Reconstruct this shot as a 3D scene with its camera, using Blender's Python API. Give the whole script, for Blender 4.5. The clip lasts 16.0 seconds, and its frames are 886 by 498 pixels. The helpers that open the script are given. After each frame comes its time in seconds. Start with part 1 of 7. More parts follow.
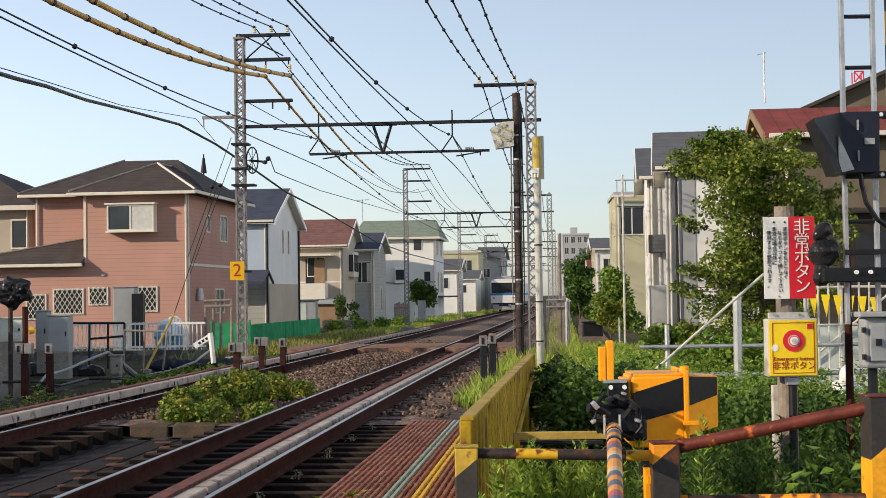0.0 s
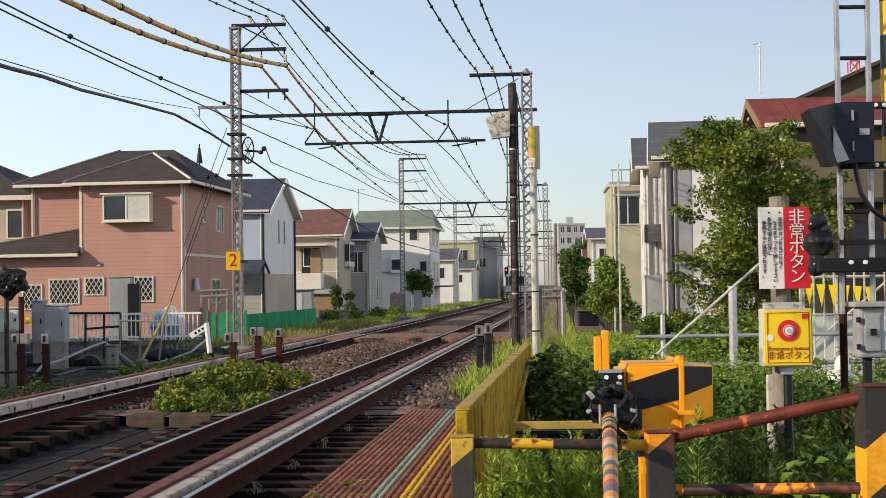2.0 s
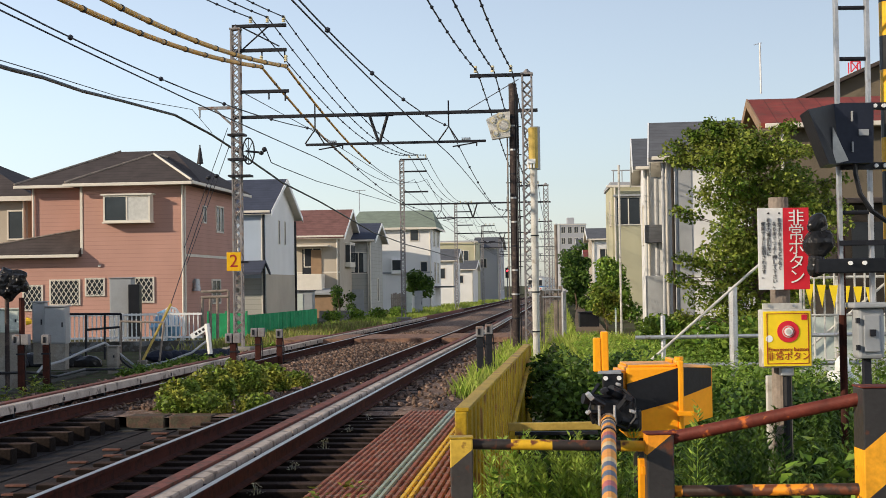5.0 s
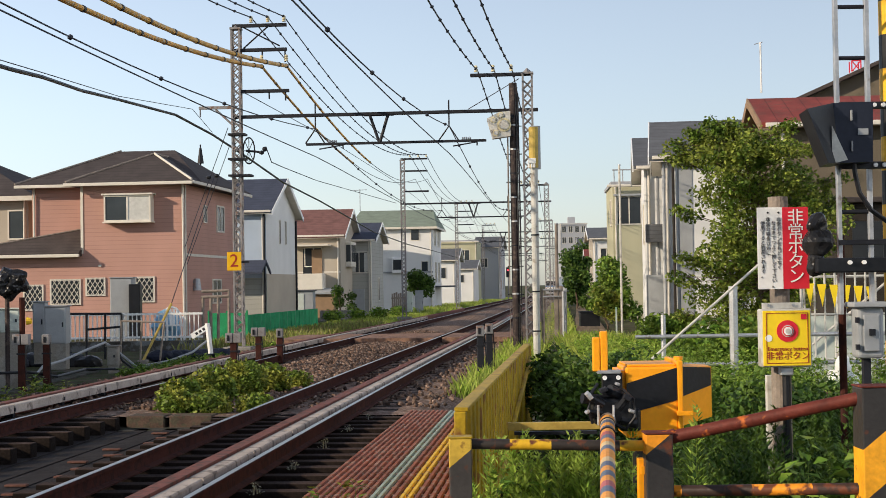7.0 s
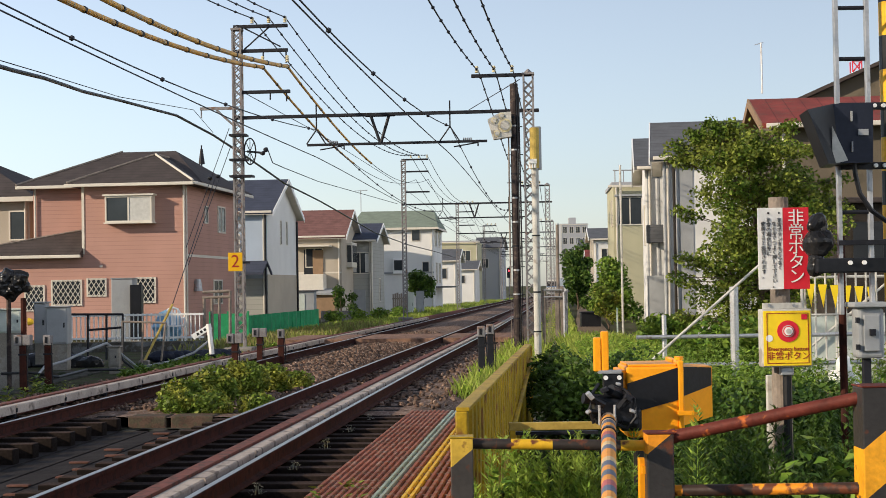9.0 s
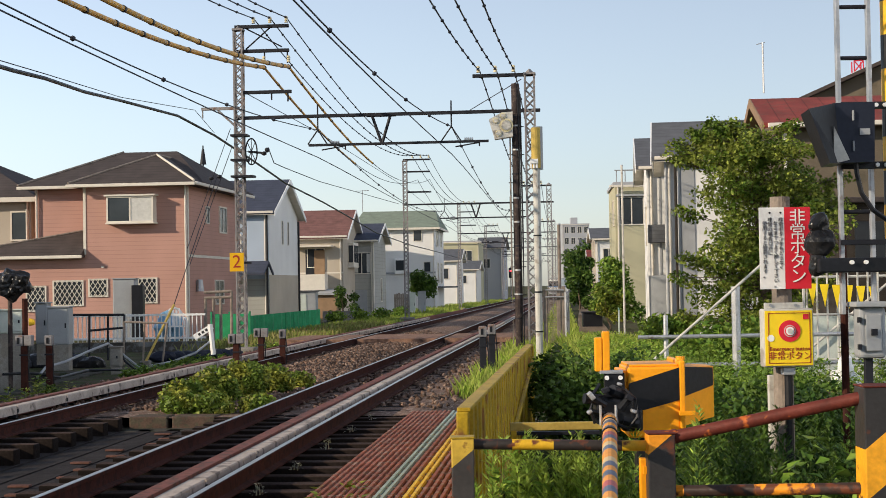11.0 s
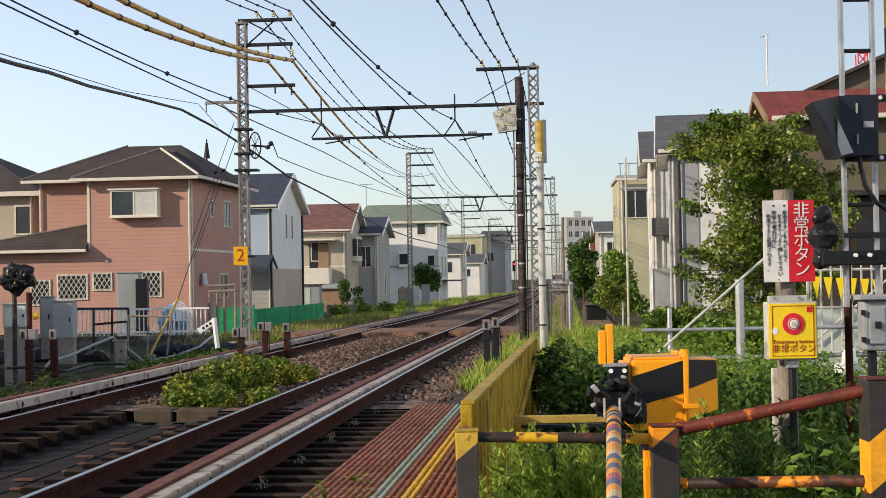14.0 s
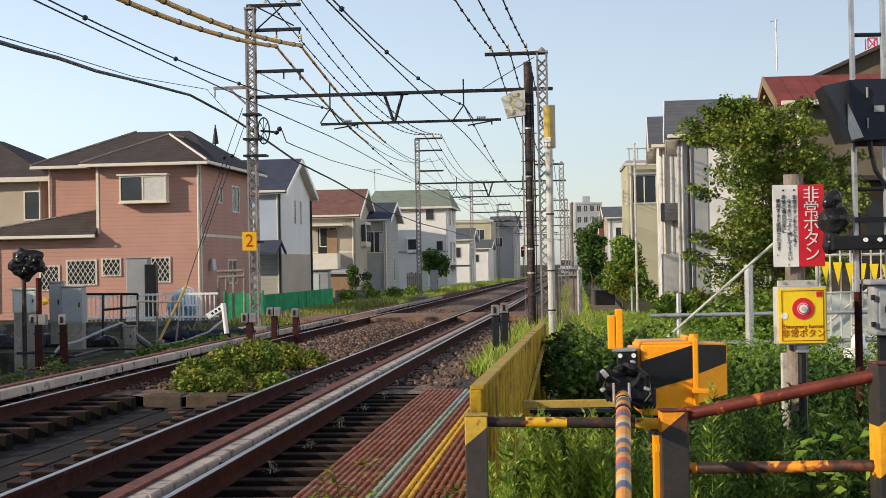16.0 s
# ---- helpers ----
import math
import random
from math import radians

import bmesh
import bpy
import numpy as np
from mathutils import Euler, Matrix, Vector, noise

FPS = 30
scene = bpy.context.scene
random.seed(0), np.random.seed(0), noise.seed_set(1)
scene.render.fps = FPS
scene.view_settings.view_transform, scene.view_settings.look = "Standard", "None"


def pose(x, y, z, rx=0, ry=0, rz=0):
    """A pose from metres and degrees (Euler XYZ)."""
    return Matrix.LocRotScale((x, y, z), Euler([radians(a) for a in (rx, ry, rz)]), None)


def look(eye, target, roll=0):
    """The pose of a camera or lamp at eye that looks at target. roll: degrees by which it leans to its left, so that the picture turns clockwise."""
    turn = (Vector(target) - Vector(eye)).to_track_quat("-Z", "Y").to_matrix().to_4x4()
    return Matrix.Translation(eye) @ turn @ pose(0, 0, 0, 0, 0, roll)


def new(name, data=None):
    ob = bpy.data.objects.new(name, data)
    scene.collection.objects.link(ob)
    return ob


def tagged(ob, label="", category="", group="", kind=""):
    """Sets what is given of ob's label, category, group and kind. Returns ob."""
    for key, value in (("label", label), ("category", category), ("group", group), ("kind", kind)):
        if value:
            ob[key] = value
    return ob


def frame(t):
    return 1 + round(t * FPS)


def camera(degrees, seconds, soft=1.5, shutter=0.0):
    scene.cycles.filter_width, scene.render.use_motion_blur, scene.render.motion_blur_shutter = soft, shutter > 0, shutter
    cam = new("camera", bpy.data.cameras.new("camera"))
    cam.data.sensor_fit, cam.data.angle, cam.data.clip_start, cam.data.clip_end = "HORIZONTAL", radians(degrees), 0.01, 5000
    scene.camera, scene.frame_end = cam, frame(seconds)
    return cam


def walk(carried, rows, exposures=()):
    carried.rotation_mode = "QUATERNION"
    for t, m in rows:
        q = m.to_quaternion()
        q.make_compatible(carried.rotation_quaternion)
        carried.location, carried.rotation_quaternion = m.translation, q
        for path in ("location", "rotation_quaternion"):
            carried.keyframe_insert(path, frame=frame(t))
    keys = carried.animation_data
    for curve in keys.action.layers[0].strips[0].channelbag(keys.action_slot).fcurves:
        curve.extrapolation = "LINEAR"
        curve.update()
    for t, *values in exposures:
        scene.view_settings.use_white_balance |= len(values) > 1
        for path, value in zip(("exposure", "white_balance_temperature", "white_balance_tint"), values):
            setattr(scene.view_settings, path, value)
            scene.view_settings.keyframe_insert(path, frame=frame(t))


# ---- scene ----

# ---- camera ----
cam = camera(32.39, 16.0, soft=0.65)
walk(cam, [
    (0, pose(-0, 0.0147, 1.4445, 91.7558, 0.7864, 0.1517)),
    (0.5, pose(0.0004, -0.0054, 1.45, 91.7059, 0.7794, 0.1542)),
    (1, pose(0.0044, 0.0064, 1.4488, 91.6981, 0.7876, 0.1642)),
    (1.5, pose(0.0063, -0.0043, 1.4501, 91.4913, 0.8296, 0.0736)),
    (2, pose(-0, -0.0048, 1.4472, 91.3695, 0.8209, -0.0004)),
    (2.5, pose(0.0014, 0.0112, 1.4475, 91.3785, 0.8238, 0.0067)),
    (3, pose(0.0017, 0.0117, 1.4502, 91.4106, 0.8136, 0.0107)),
    (3.5, pose(-0.0013, -0.0038, 1.4502, 91.4191, 0.814, 0.0156)),
    (4, pose(0.0058, -0.0045, 1.451, 91.3952, 0.8385, 0.0332)),
    (6.5, pose(0.0123, 0.0023, 1.4476, 91.3865, 0.8626, 0.0371)),
    (7, pose(0.019, 0.0042, 1.4503, 91.373, 0.8858, 0.065)),
    (7.5, pose(0.0192, -0.0045, 1.4491, 91.3788, 0.903, 0.069)),
    (8, pose(0.0191, -0.0156, 1.4488, 91.3855, 0.8952, 0.0797)),
    (8.5, pose(0.0179, -0.0084, 1.4489, 91.3913, 0.8848, 0.0876)),
    (9, pose(0.016, -0.0209, 1.4491, 91.395, 0.9064, 0.0986)),
    (11.5, pose(0.0217, -0.0026, 1.4484, 91.4029, 0.9585, 0.166)),
    (12, pose(0.0207, -0.0082, 1.4476, 91.4099, 0.9541, 0.1611)),
    (12.5, pose(0.0182, -0.0099, 1.4472, 91.4117, 0.949, 0.1621)),
    (13, pose(0.0186, -0.0087, 1.4471, 91.382, 0.9547, 0.1738)),
    (13.5, pose(0.0162, -0.0173, 1.4466, 91.2073, 1.0007, 0.2661)),
    (14, pose(0.02, -0.0136, 1.4478, 91.1579, 1.0266, 0.3045)),
    (14.5, pose(0.0165, -0.0106, 1.4496, 91.032, 1.0685, 0.3719)),
    (15, pose(0.0149, -0.0153, 1.4447, 90.8727, 1.0261, 0.4896)),
    (15.5, pose(0.0155, -0.0097, 1.4434, 90.719, 1.0316, 0.5791)),
    (16, pose(0.0171, -0.0085, 1.4445, 90.6178, 1.0449, 0.6284)),
])

# ---- light ----
SUN = Vector((-2.2, -1.05, 0.95)).normalized()
world = bpy.data.worlds.new("sky")
scene.world = world
world.use_nodes = True
wn = world.node_tree.nodes
sky = wn.new("ShaderNodeTexSky")
sky.sky_type, sky.sun_disc = "NISHITA", False
sky.sun_elevation = math.asin(SUN.z)
sky.sun_rotation = -math.atan2(SUN.x, SUN.y)
sky.air_density, sky.dust_density, sky.ozone_density = 1.0, 0.6, 3.0
wn["Background"].inputs["Strength"].default_value = 0.15
haze = wn.new("ShaderNodeHueSaturation")
haze.inputs["Saturation"].default_value, haze.inputs["Value"].default_value = 0.58, 1.0
world.node_tree.links.new(sky.outputs[0], haze.inputs["Color"])
tint = wn.new("ShaderNodeMix")
tint.data_type, tint.blend_type = "RGBA", "MULTIPLY"
tint.inputs[0].default_value, tint.inputs[7].default_value = 1.0, (1.0, 1.0, 1.02, 1)
world.node_tree.links.new(haze.outputs[0], tint.inputs[6])
world.node_tree.links.new(tint.outputs[2], wn["Background"].inputs["Color"])
sun = new("sun", bpy.data.lights.new("sun", "SUN"))
sun.data.energy, sun.data.angle, sun.data.color = 4.3, radians(0.6), (1.0, 0.84, 0.65)
sun.matrix_world = look((-60, -30, 40), (-60 - SUN.x, -30 - SUN.y, 40 - SUN.z))
scene.view_settings.exposure = 0.21


# ---- materials ----
def mat(name, color, rough=0.7, metal=0.0, vary=0.18, scale=3.0, bump=0.15, fine=40.0, second=None, amount=0.35, island=0.0, spec=0.25):
    """A worn surface: base colour with stains at two scales, a second colour in patches, and fine relief."""
    m = bpy.data.materials.new(name)
    m.use_nodes = True
    nt = m.node_tree
    nodes, link = nt.nodes, nt.links.new
    b = nodes["Principled BSDF"]
    b.inputs["Roughness"].default_value, b.inputs["Metallic"].default_value = rough, metal
    b.inputs["Specular IOR Level"].default_value = spec
    tc = nodes.new("ShaderNodeTexCoord")
    n1, n2 = nodes.new("ShaderNodeTexNoise"), nodes.new("ShaderNodeTexNoise")
    n1.inputs["Scale"].default_value, n1.inputs["Detail"].default_value = scale, 6
    n2.inputs["Scale"].default_value, n2.inputs["Detail"].default_value = fine, 3
    link(tc.outputs["Object"], n1.inputs["Vector"])
    link(tc.outputs["Object"], n2.inputs["Vector"])
    ramp = nodes.new("ShaderNodeMapRange")
    ramp.inputs[1].default_value, ramp.inputs[2].default_value = 0.3, 0.7
    ramp.inputs[3].default_value, ramp.inputs[4].default_value = 1 - vary, 1 + vary
    link(n1.outputs["Fac"], ramp.inputs[0])
    ramp2 = nodes.new("ShaderNodeMapRange")
    ramp2.inputs[1].default_value, ramp2.inputs[2].default_value = 0.3, 0.7
    ramp2.inputs[3].default_value, ramp2.inputs[4].default_value = 1 - vary * 0.6, 1 + vary * 0.6
    link(n2.outputs["Fac"], ramp2.inputs[0])
    mul = nodes.new("ShaderNodeMath")
    mul.operation = "MULTIPLY"
    link(ramp.outputs[0], mul.inputs[0])
    link(ramp2.outputs[0], mul.inputs[1])
    value = mul.outputs[0]
    if island:
        geo = nodes.new("ShaderNodeNewGeometry")
        r3 = nodes.new("ShaderNodeMapRange")
        r3.inputs[3].default_value, r3.inputs[4].default_value = 1 - island, 1 + island
        link(geo.outputs["Random Per Island"], r3.inputs[0])
        mul2 = nodes.new("ShaderNodeMath")
        mul2.operation = "MULTIPLY"
        link(value, mul2.inputs[0])
        link(r3.outputs[0], mul2.inputs[1])
        value = mul2.outputs[0]
    base = nodes.new("ShaderNodeMix")
    base.data_type = "RGBA"
    base.inputs[6].default_value = (*color, 1)
    base.inputs[7].default_value = (*(second or color), 1)
    if second:
        n3 = nodes.new("ShaderNodeTexNoise")
        n3.inputs["Scale"].default_value, n3.inputs["Detail"].default_value = scale * 2.3, 8
        link(tc.outputs["Object"], n3.inputs["Vector"])
        r4 = nodes.new("ShaderNodeMapRange")
        r4.inputs[1].default_value, r4.inputs[2].default_value = 0.68 - amount * 0.5, 0.76 - amount * 0.5
        link(n3.outputs["Fac"], r4.inputs[0])
        link(r4.outputs[0], base.inputs[0])
    else:
        base.inputs[0].default_value = 0
    hsv = nodes.new("ShaderNodeHueSaturation")
    link(base.outputs[2], hsv.inputs["Color"])
    link(value, hsv.inputs["Value"])
    link(hsv.outputs[0], b.inputs["Base Color"])
    if bump:
        bp = nodes.new("ShaderNodeBump")
        bp.inputs["Strength"].default_value, bp.inputs["Distance"].default_value = bump, 0.02
        link(n2.outputs["Fac"], bp.inputs["Height"])
        link(bp.outputs[0], b.inputs["Normal"])
    return m


def banded(m, axis, period, depth, dark=0.85, share=0.1):
    """Adds grooves across an axis of the surface: boards of siding, courses of roof slates."""
    nt = m.node_tree
    nodes, link = nt.nodes, nt.links.new
    b = nodes["Principled BSDF"]
    tc = nodes.new("ShaderNodeTexCoord")
    dot = nodes.new("ShaderNodeVectorMath")
    dot.operation = "DOT_PRODUCT"
    dot.inputs[1].default_value = [a / period for a in axis]
    link(tc.outputs["Object"], dot.inputs[0])
    fr = nodes.new("ShaderNodeMath")
    fr.operation = "FRACT"
    link(dot.outputs["Value"], fr.inputs[0])
    less = nodes.new("ShaderNodeMath")
    less.operation, less.inputs[1].default_value = "LESS_THAN", share
    link(fr.outputs[0], less.inputs[0])
    old = b.inputs["Base Color"].links[0].from_socket
    mx = nodes.new("ShaderNodeMix")
    mx.data_type, mx.blend_type = "RGBA", "MULTIPLY"
    mx.inputs[7].default_value = (dark, dark, dark, 1)
    link(less.outputs[0], mx.inputs[0])
    link(old, mx.inputs[6])
    link(mx.outputs[2], b.inputs["Base Color"])
    bp = nodes.new("ShaderNodeBump")
    bp.inputs["Strength"].default_value, bp.inputs["Distance"].default_value = 0.6, depth
    link(fr.outputs[0], bp.inputs["Height"])
    if b.inputs["Normal"].links:
        link(b.inputs["Normal"].links[0].from_socket, bp.inputs["Normal"])
    link(bp.outputs[0], b.inputs["Normal"])
    return m


def striped(name, one, two, axis, period, share=0.5, start=0.0, rough=0.45, rust=(0.12, 0.04, 0.02), wear=0.2):
    """Painted hazard stripes, worn through to rust in patches."""
    m = mat(name, one, rough, second=rust, amount=wear, scale=6, bump=0.1)
    nt = m.node_tree
    nodes, link = nt.nodes, nt.links.new
    base = [n for n in nodes if n.bl_idname == "ShaderNodeMix"][0]
    tc = nodes.new("ShaderNodeTexCoord")
    dot = nodes.new("ShaderNodeVectorMath")
    dot.operation = "DOT_PRODUCT"
    dot.inputs[1].default_value = [a / period for a in axis]
    link(tc.outputs["Object"], dot.inputs[0])
    fr, less = nodes.new("ShaderNodeMath"), nodes.new("ShaderNodeMath")
    fr.operation, less.operation, less.inputs[1].default_value = "FRACT", "LESS_THAN", share
    shift = nodes.new("ShaderNodeMath")
    shift.operation, shift.inputs[1].default_value = "SUBTRACT", start / period
    link(dot.outputs["Value"], shift.inputs[0])
    link(shift.outputs[0], fr.inputs[0])
    link(fr.outputs[0], less.inputs[0])
    mx = nodes.new("ShaderNodeMix")
    mx.data_type = "RGBA"
    mx.inputs[6].default_value, mx.inputs[7].default_value = (*one, 1), (*two, 1)
    link(less.outputs[0], mx.inputs[0])
    link(mx.outputs[2], base.inputs[6])
    return m


def glow(name, color, strength):
    m = bpy.data.materials.new(name)
    m.use_nodes = True
    b = m.node_tree.nodes["Principled BSDF"]
    b.inputs["Base Color"].default_value = (*color, 1)
    b.inputs["Emission Color"].default_value = (*color, 1)
    b.inputs["Emission Strength"].default_value = strength
    return m


def leaf_mat(name, color, second, trans=0.35, island=0.35):
    m = mat(name, color, 0.5, second=second, amount=0.5, scale=1.2, bump=0, island=island, spec=0.18)
    nt = m.node_tree
    nodes, link = nt.nodes, nt.links.new
    b, out = nodes["Principled BSDF"], nodes["Material Output"]
    tr, mix = nodes.new("ShaderNodeBsdfTranslucent"), nodes.new("ShaderNodeMixShader")
    mix.inputs[0].default_value = trans
    link(b.inputs["Base Color"].links[0].from_socket, tr.inputs["Color"])
    link(b.outputs[0], mix.inputs[1])
    link(tr.outputs[0], mix.inputs[2])
    link(mix.outputs[0], out.inputs["Surface"])
    return m


RUST = mat("rusty rail steel", (0.055, 0.018, 0.013), 0.9, 0.0, second=(0.035, 0.014, 0.011), scale=4, spec=0.15)
SHINE = mat("polished rail head", (0.45, 0.43, 0.41), 0.3, 1.0, vary=0.1, bump=0.02)
GUARD = mat("red-brown guard steel", (0.17, 0.062, 0.048), 0.8, 0.0, second=(0.1, 0.05, 0.04), scale=5)
BOARDW = mat("weathered white guard board", (0.42, 0.36, 0.31), 0.75, second=(0.18, 0.15, 0.13), amount=0.25, scale=2.5)
# Sleeper pair: dark sides, and weathered tops paler as if lit.
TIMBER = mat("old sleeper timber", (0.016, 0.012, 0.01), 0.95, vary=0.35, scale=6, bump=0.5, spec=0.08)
TIMBERLIT = mat("weathered lit sleeper top", (0.04, 0.027, 0.022), 0.95, vary=0.5, scale=5, bump=0.5, spec=0.1)
BALLAST = mat("brown crushed stone", (0.12, 0.073, 0.051), 0.95, vary=0.5, scale=9, bump=1.0, fine=22, second=(0.2, 0.15, 0.12), island=0.5)
CONCRETE = mat("stained concrete", (0.24, 0.225, 0.2), 0.9, vary=0.25, scale=2, second=(0.2, 0.18, 0.15), amount=0.35)
SOIL = mat("dry soil with sparse growth", (0.075, 0.06, 0.04), 0.95, vary=0.4, scale=1.5, bump=0.6, second=(0.055, 0.07, 0.025), amount=0.45, spec=0.1)
PATH = mat("trodden earth", (0.34, 0.26, 0.19), 0.95, vary=0.25, scale=1.5, bump=0.3)
ASPHALT = mat("asphalt", (0.06, 0.06, 0.06), 0.9, vary=0.3, scale=3, bump=0.4, fine=80)
WATER = mat("dark stream water", (0.02, 0.022, 0.018), 0.12, bump=0.2, fine=6)
DECK = mat("red-brown deck ribs", (0.26, 0.085, 0.048), 0.75, vary=0.3, scale=4, second=(0.28, 0.17, 0.12), amount=0.3, fine=25)
DECKLINE = mat("worn green deck rib", (0.3, 0.36, 0.3), 0.7, vary=0.2, scale=5)
DECKYEL = mat("yellow deck line", (0.72, 0.45, 0.03), 0.6, vary=0.2, scale=5, second=(0.45, 0.2, 0.05), amount=0.2)
YELLOW = mat("yellow painted sheet steel", (0.39, 0.255, 0.013), 0.5, vary=0.3, scale=2.5, second=(0.24, 0.11, 0.03), amount=0.24)
ORANGE = mat("orange-yellow enamel", (0.92, 0.36, 0.012), 0.35, vary=0.06, scale=3, bump=0.03, second=(0.6, 0.2, 0.02), amount=0.02)
BLACK = mat("black enamel", (0.012, 0.013, 0.016), 0.4, vary=0.3, bump=0.05)
NAVY = mat("blue-black lamp housing", (0.014, 0.018, 0.032), 0.5, vary=0.2, bump=0.04)
REDPIPE = mat("worn red-brown pipe", (0.12, 0.026, 0.017), 0.6, 0.1, vary=0.3, scale=7, second=(0.5, 0.13, 0.025), amount=0.16)
HAZPIPE = striped("black and yellow pipe", (0.6, 0.36, 0.02), (0.03, 0.025, 0.022), (1, 0, 0), 0.52, 0.62, wear=0.25)
HAZPIPE2 = striped("orange and black pipe", (0.75, 0.27, 0.02), (0.04, 0.025, 0.02), (1, 0, 0), 0.56, 0.55, wear=0.35)
HAZPOST = striped("black and yellow post", (0.55, 0.36, 0.05), (0.055, 0.05, 0.046), (0.9, 0, -1.1), 0.9, 0.72, -0.6, wear=0.12)
HAZORANGE = striped("black and orange post", (0.8, 0.3, 0.02), (0.035, 0.033, 0.032), (0.9, 0, -1.1), 0.9, 0.72, 0.156, wear=0.14)
HAZTALL = striped("tall black and orange post", (0.8, 0.36, 0.02), (0.035, 0.033, 0.032), (0.9, 0, -1.1), 0.9, 0.72, 0.272, wear=0.14)
GALV = mat("galvanised steel", (0.42, 0.43, 0.44), 0.5, 0.6, vary=0.15, scale=5, second=(0.3, 0.27, 0.24), amount=0.15)
LATT = mat("weathered lattice steel", (0.22, 0.21, 0.21), 0.75, 0.0, vary=0.25, scale=3, second=(0.19, 0.12, 0.09), amount=0.22)
DARKSTEEL = mat("dark painted steel", (0.014, 0.015, 0.02), 0.6, 0.0, vary=0.2)
GREYBOX = mat("grey painted cabinet", (0.3, 0.315, 0.325), 0.5, vary=0.08, scale=3, bump=0.03)
PALEBOX = mat("pale green cabinet", (0.5, 0.55, 0.5), 0.5, vary=0.08, scale=3, bump=0.03)
WHITE = mat("white enamel", (0.78, 0.78, 0.76), 0.45, vary=0.06, scale=4, bump=0.02)
SIGNRED = mat("red sign face", (0.62, 0.022, 0.04), 0.4, vary=0.05, bump=0.0)
SIGNYEL = mat("yellow sign face", (0.86, 0.62, 0.02), 0.4, vary=0.04, bump=0.0)
INK = mat("black lettering", (0.03, 0.03, 0.035), 0.6, vary=0.05, bump=0.0)
MAROON = mat("maroon lettering", (0.33, 0.03, 0.02), 0.6, vary=0.05, bump=0.0)
WOODPOLE = mat("dark creosoted pole", (0.045, 0.034, 0.032), 0.85, vary=0.3, scale=4, second=(0.09, 0.068, 0.058), amount=0.3)
GREYPOST = mat("old grey-brown post", (0.24, 0.2, 0.165), 0.9, vary=0.25, scale=6, bump=0.4)
POSTWHITE = mat("pale painted pole", (0.5, 0.49, 0.45), 0.65, vary=0.15, scale=3, second=(0.33, 0.3, 0.26), amount=0.2)
WIRE = mat("dark wire", (0.035, 0.037, 0.05), 0.6, 0.3, bump=0)
TUBEYEL = mat("yellow cable sleeve", (0.6, 0.33, 0.07), 0.5, vary=0.2, scale=4, second=(0.5, 0.4, 0.25), amount=0.3)
INSUL = mat("cream porcelain", (0.6, 0.53, 0.33), 0.3, bump=0)
PINK = banded(mat("salmon pink siding", (0.44, 0.25, 0.2), 0.75, vary=0.07, scale=0.7, bump=0.1), (0, 0, 1), 0.16, 0.01, 0.8, 0.1)
WALLWHITE = mat("white render", (0.67, 0.67, 0.65), 0.85, vary=0.06, scale=0.6)
# Bluish shade on a white house front, put into the wall colour.
WALLSHADE = mat("white render toned blue for shade", (0.36, 0.43, 0.52), 0.85, vary=0.06, scale=0.6)
WALLBEIGE = mat("beige render", (0.41, 0.36, 0.29), 0.85, vary=0.08, scale=0.6)
WALLGREY = banded(mat("grey siding", (0.34, 0.34, 0.31), 0.8, vary=0.07, scale=0.6), (0, 0, 1), 0.25, 0.01, 0.8, 0.1)
WALLYEL = mat("pale yellow render", (0.42, 0.4, 0.27), 0.85, vary=0.08, scale=0.6)
MOSS = mat("dark damp concrete", (0.06, 0.055, 0.045), 0.9, vary=0.4, scale=2, second=(0.03, 0.035, 0.02), amount=0.4)
WALLSTAIN = mat("stained old wall concrete", (0.16, 0.165, 0.165), 0.9, vary=0.35, scale=1.6, second=(0.07, 0.065, 0.055), amount=0.45)
KERB = mat("brown weathered block", (0.085, 0.055, 0.04), 0.9, vary=0.3, scale=5, bump=0.4, second=(0.07, 0.06, 0.04), amount=0.4)
DARKWOOD = mat("dark weathered boards", (0.035, 0.028, 0.022), 0.85, vary=0.3, scale=3)
PLANK = mat("orange-brown crossing plank", (0.24, 0.14, 0.095), 0.85, vary=0.25, scale=3, second=(0.15, 0.09, 0.065), amount=0.35)
PALECLIP = leaf_mat("pale rail clip", (0.45, 0.42, 0.35), (0.3, 0.3, 0.2))
OCHRE = mat("faded ochre sleeve", (0.42, 0.3, 0.07), 0.6, vary=0.2, scale=4)
WALLTAN = mat("tan mortar wall", (0.13, 0.107, 0.077), 0.9, vary=0.12, scale=0.8, second=(0.1, 0.085, 0.06), amount=0.25)
ROOFDARK = banded(mat("dark brown roof slates", (0.062, 0.05, 0.046), 0.8, vary=0.2, scale=2), (0, 0, 1), 0.12, 0.02, 0.7, 0.15)
ROOFBLUE = banded(mat("blue-grey roof slates", (0.05, 0.058, 0.085), 0.7, vary=0.15, scale=2), (0, 0, 1), 0.14, 0.02, 0.75, 0.15)
ROOFRED = banded(mat("faded red roof tiles", (0.17, 0.085, 0.075), 0.85, vary=0.2, scale=2), (0, 0, 1), 0.13, 0.02, 0.75, 0.15)
ROOFGREEN = banded(mat("grey-green roof slates", (0.19, 0.23, 0.18), 0.85, vary=0.12, scale=2), (0, 0, 1), 0.15, 0.02, 0.8, 0.12)
ROOFGREY = banded(mat("charcoal roof slates", (0.1, 0.105, 0.115), 0.8, vary=0.15, scale=2), (0, 0, 1), 0.14, 0.02, 0.8, 0.15)
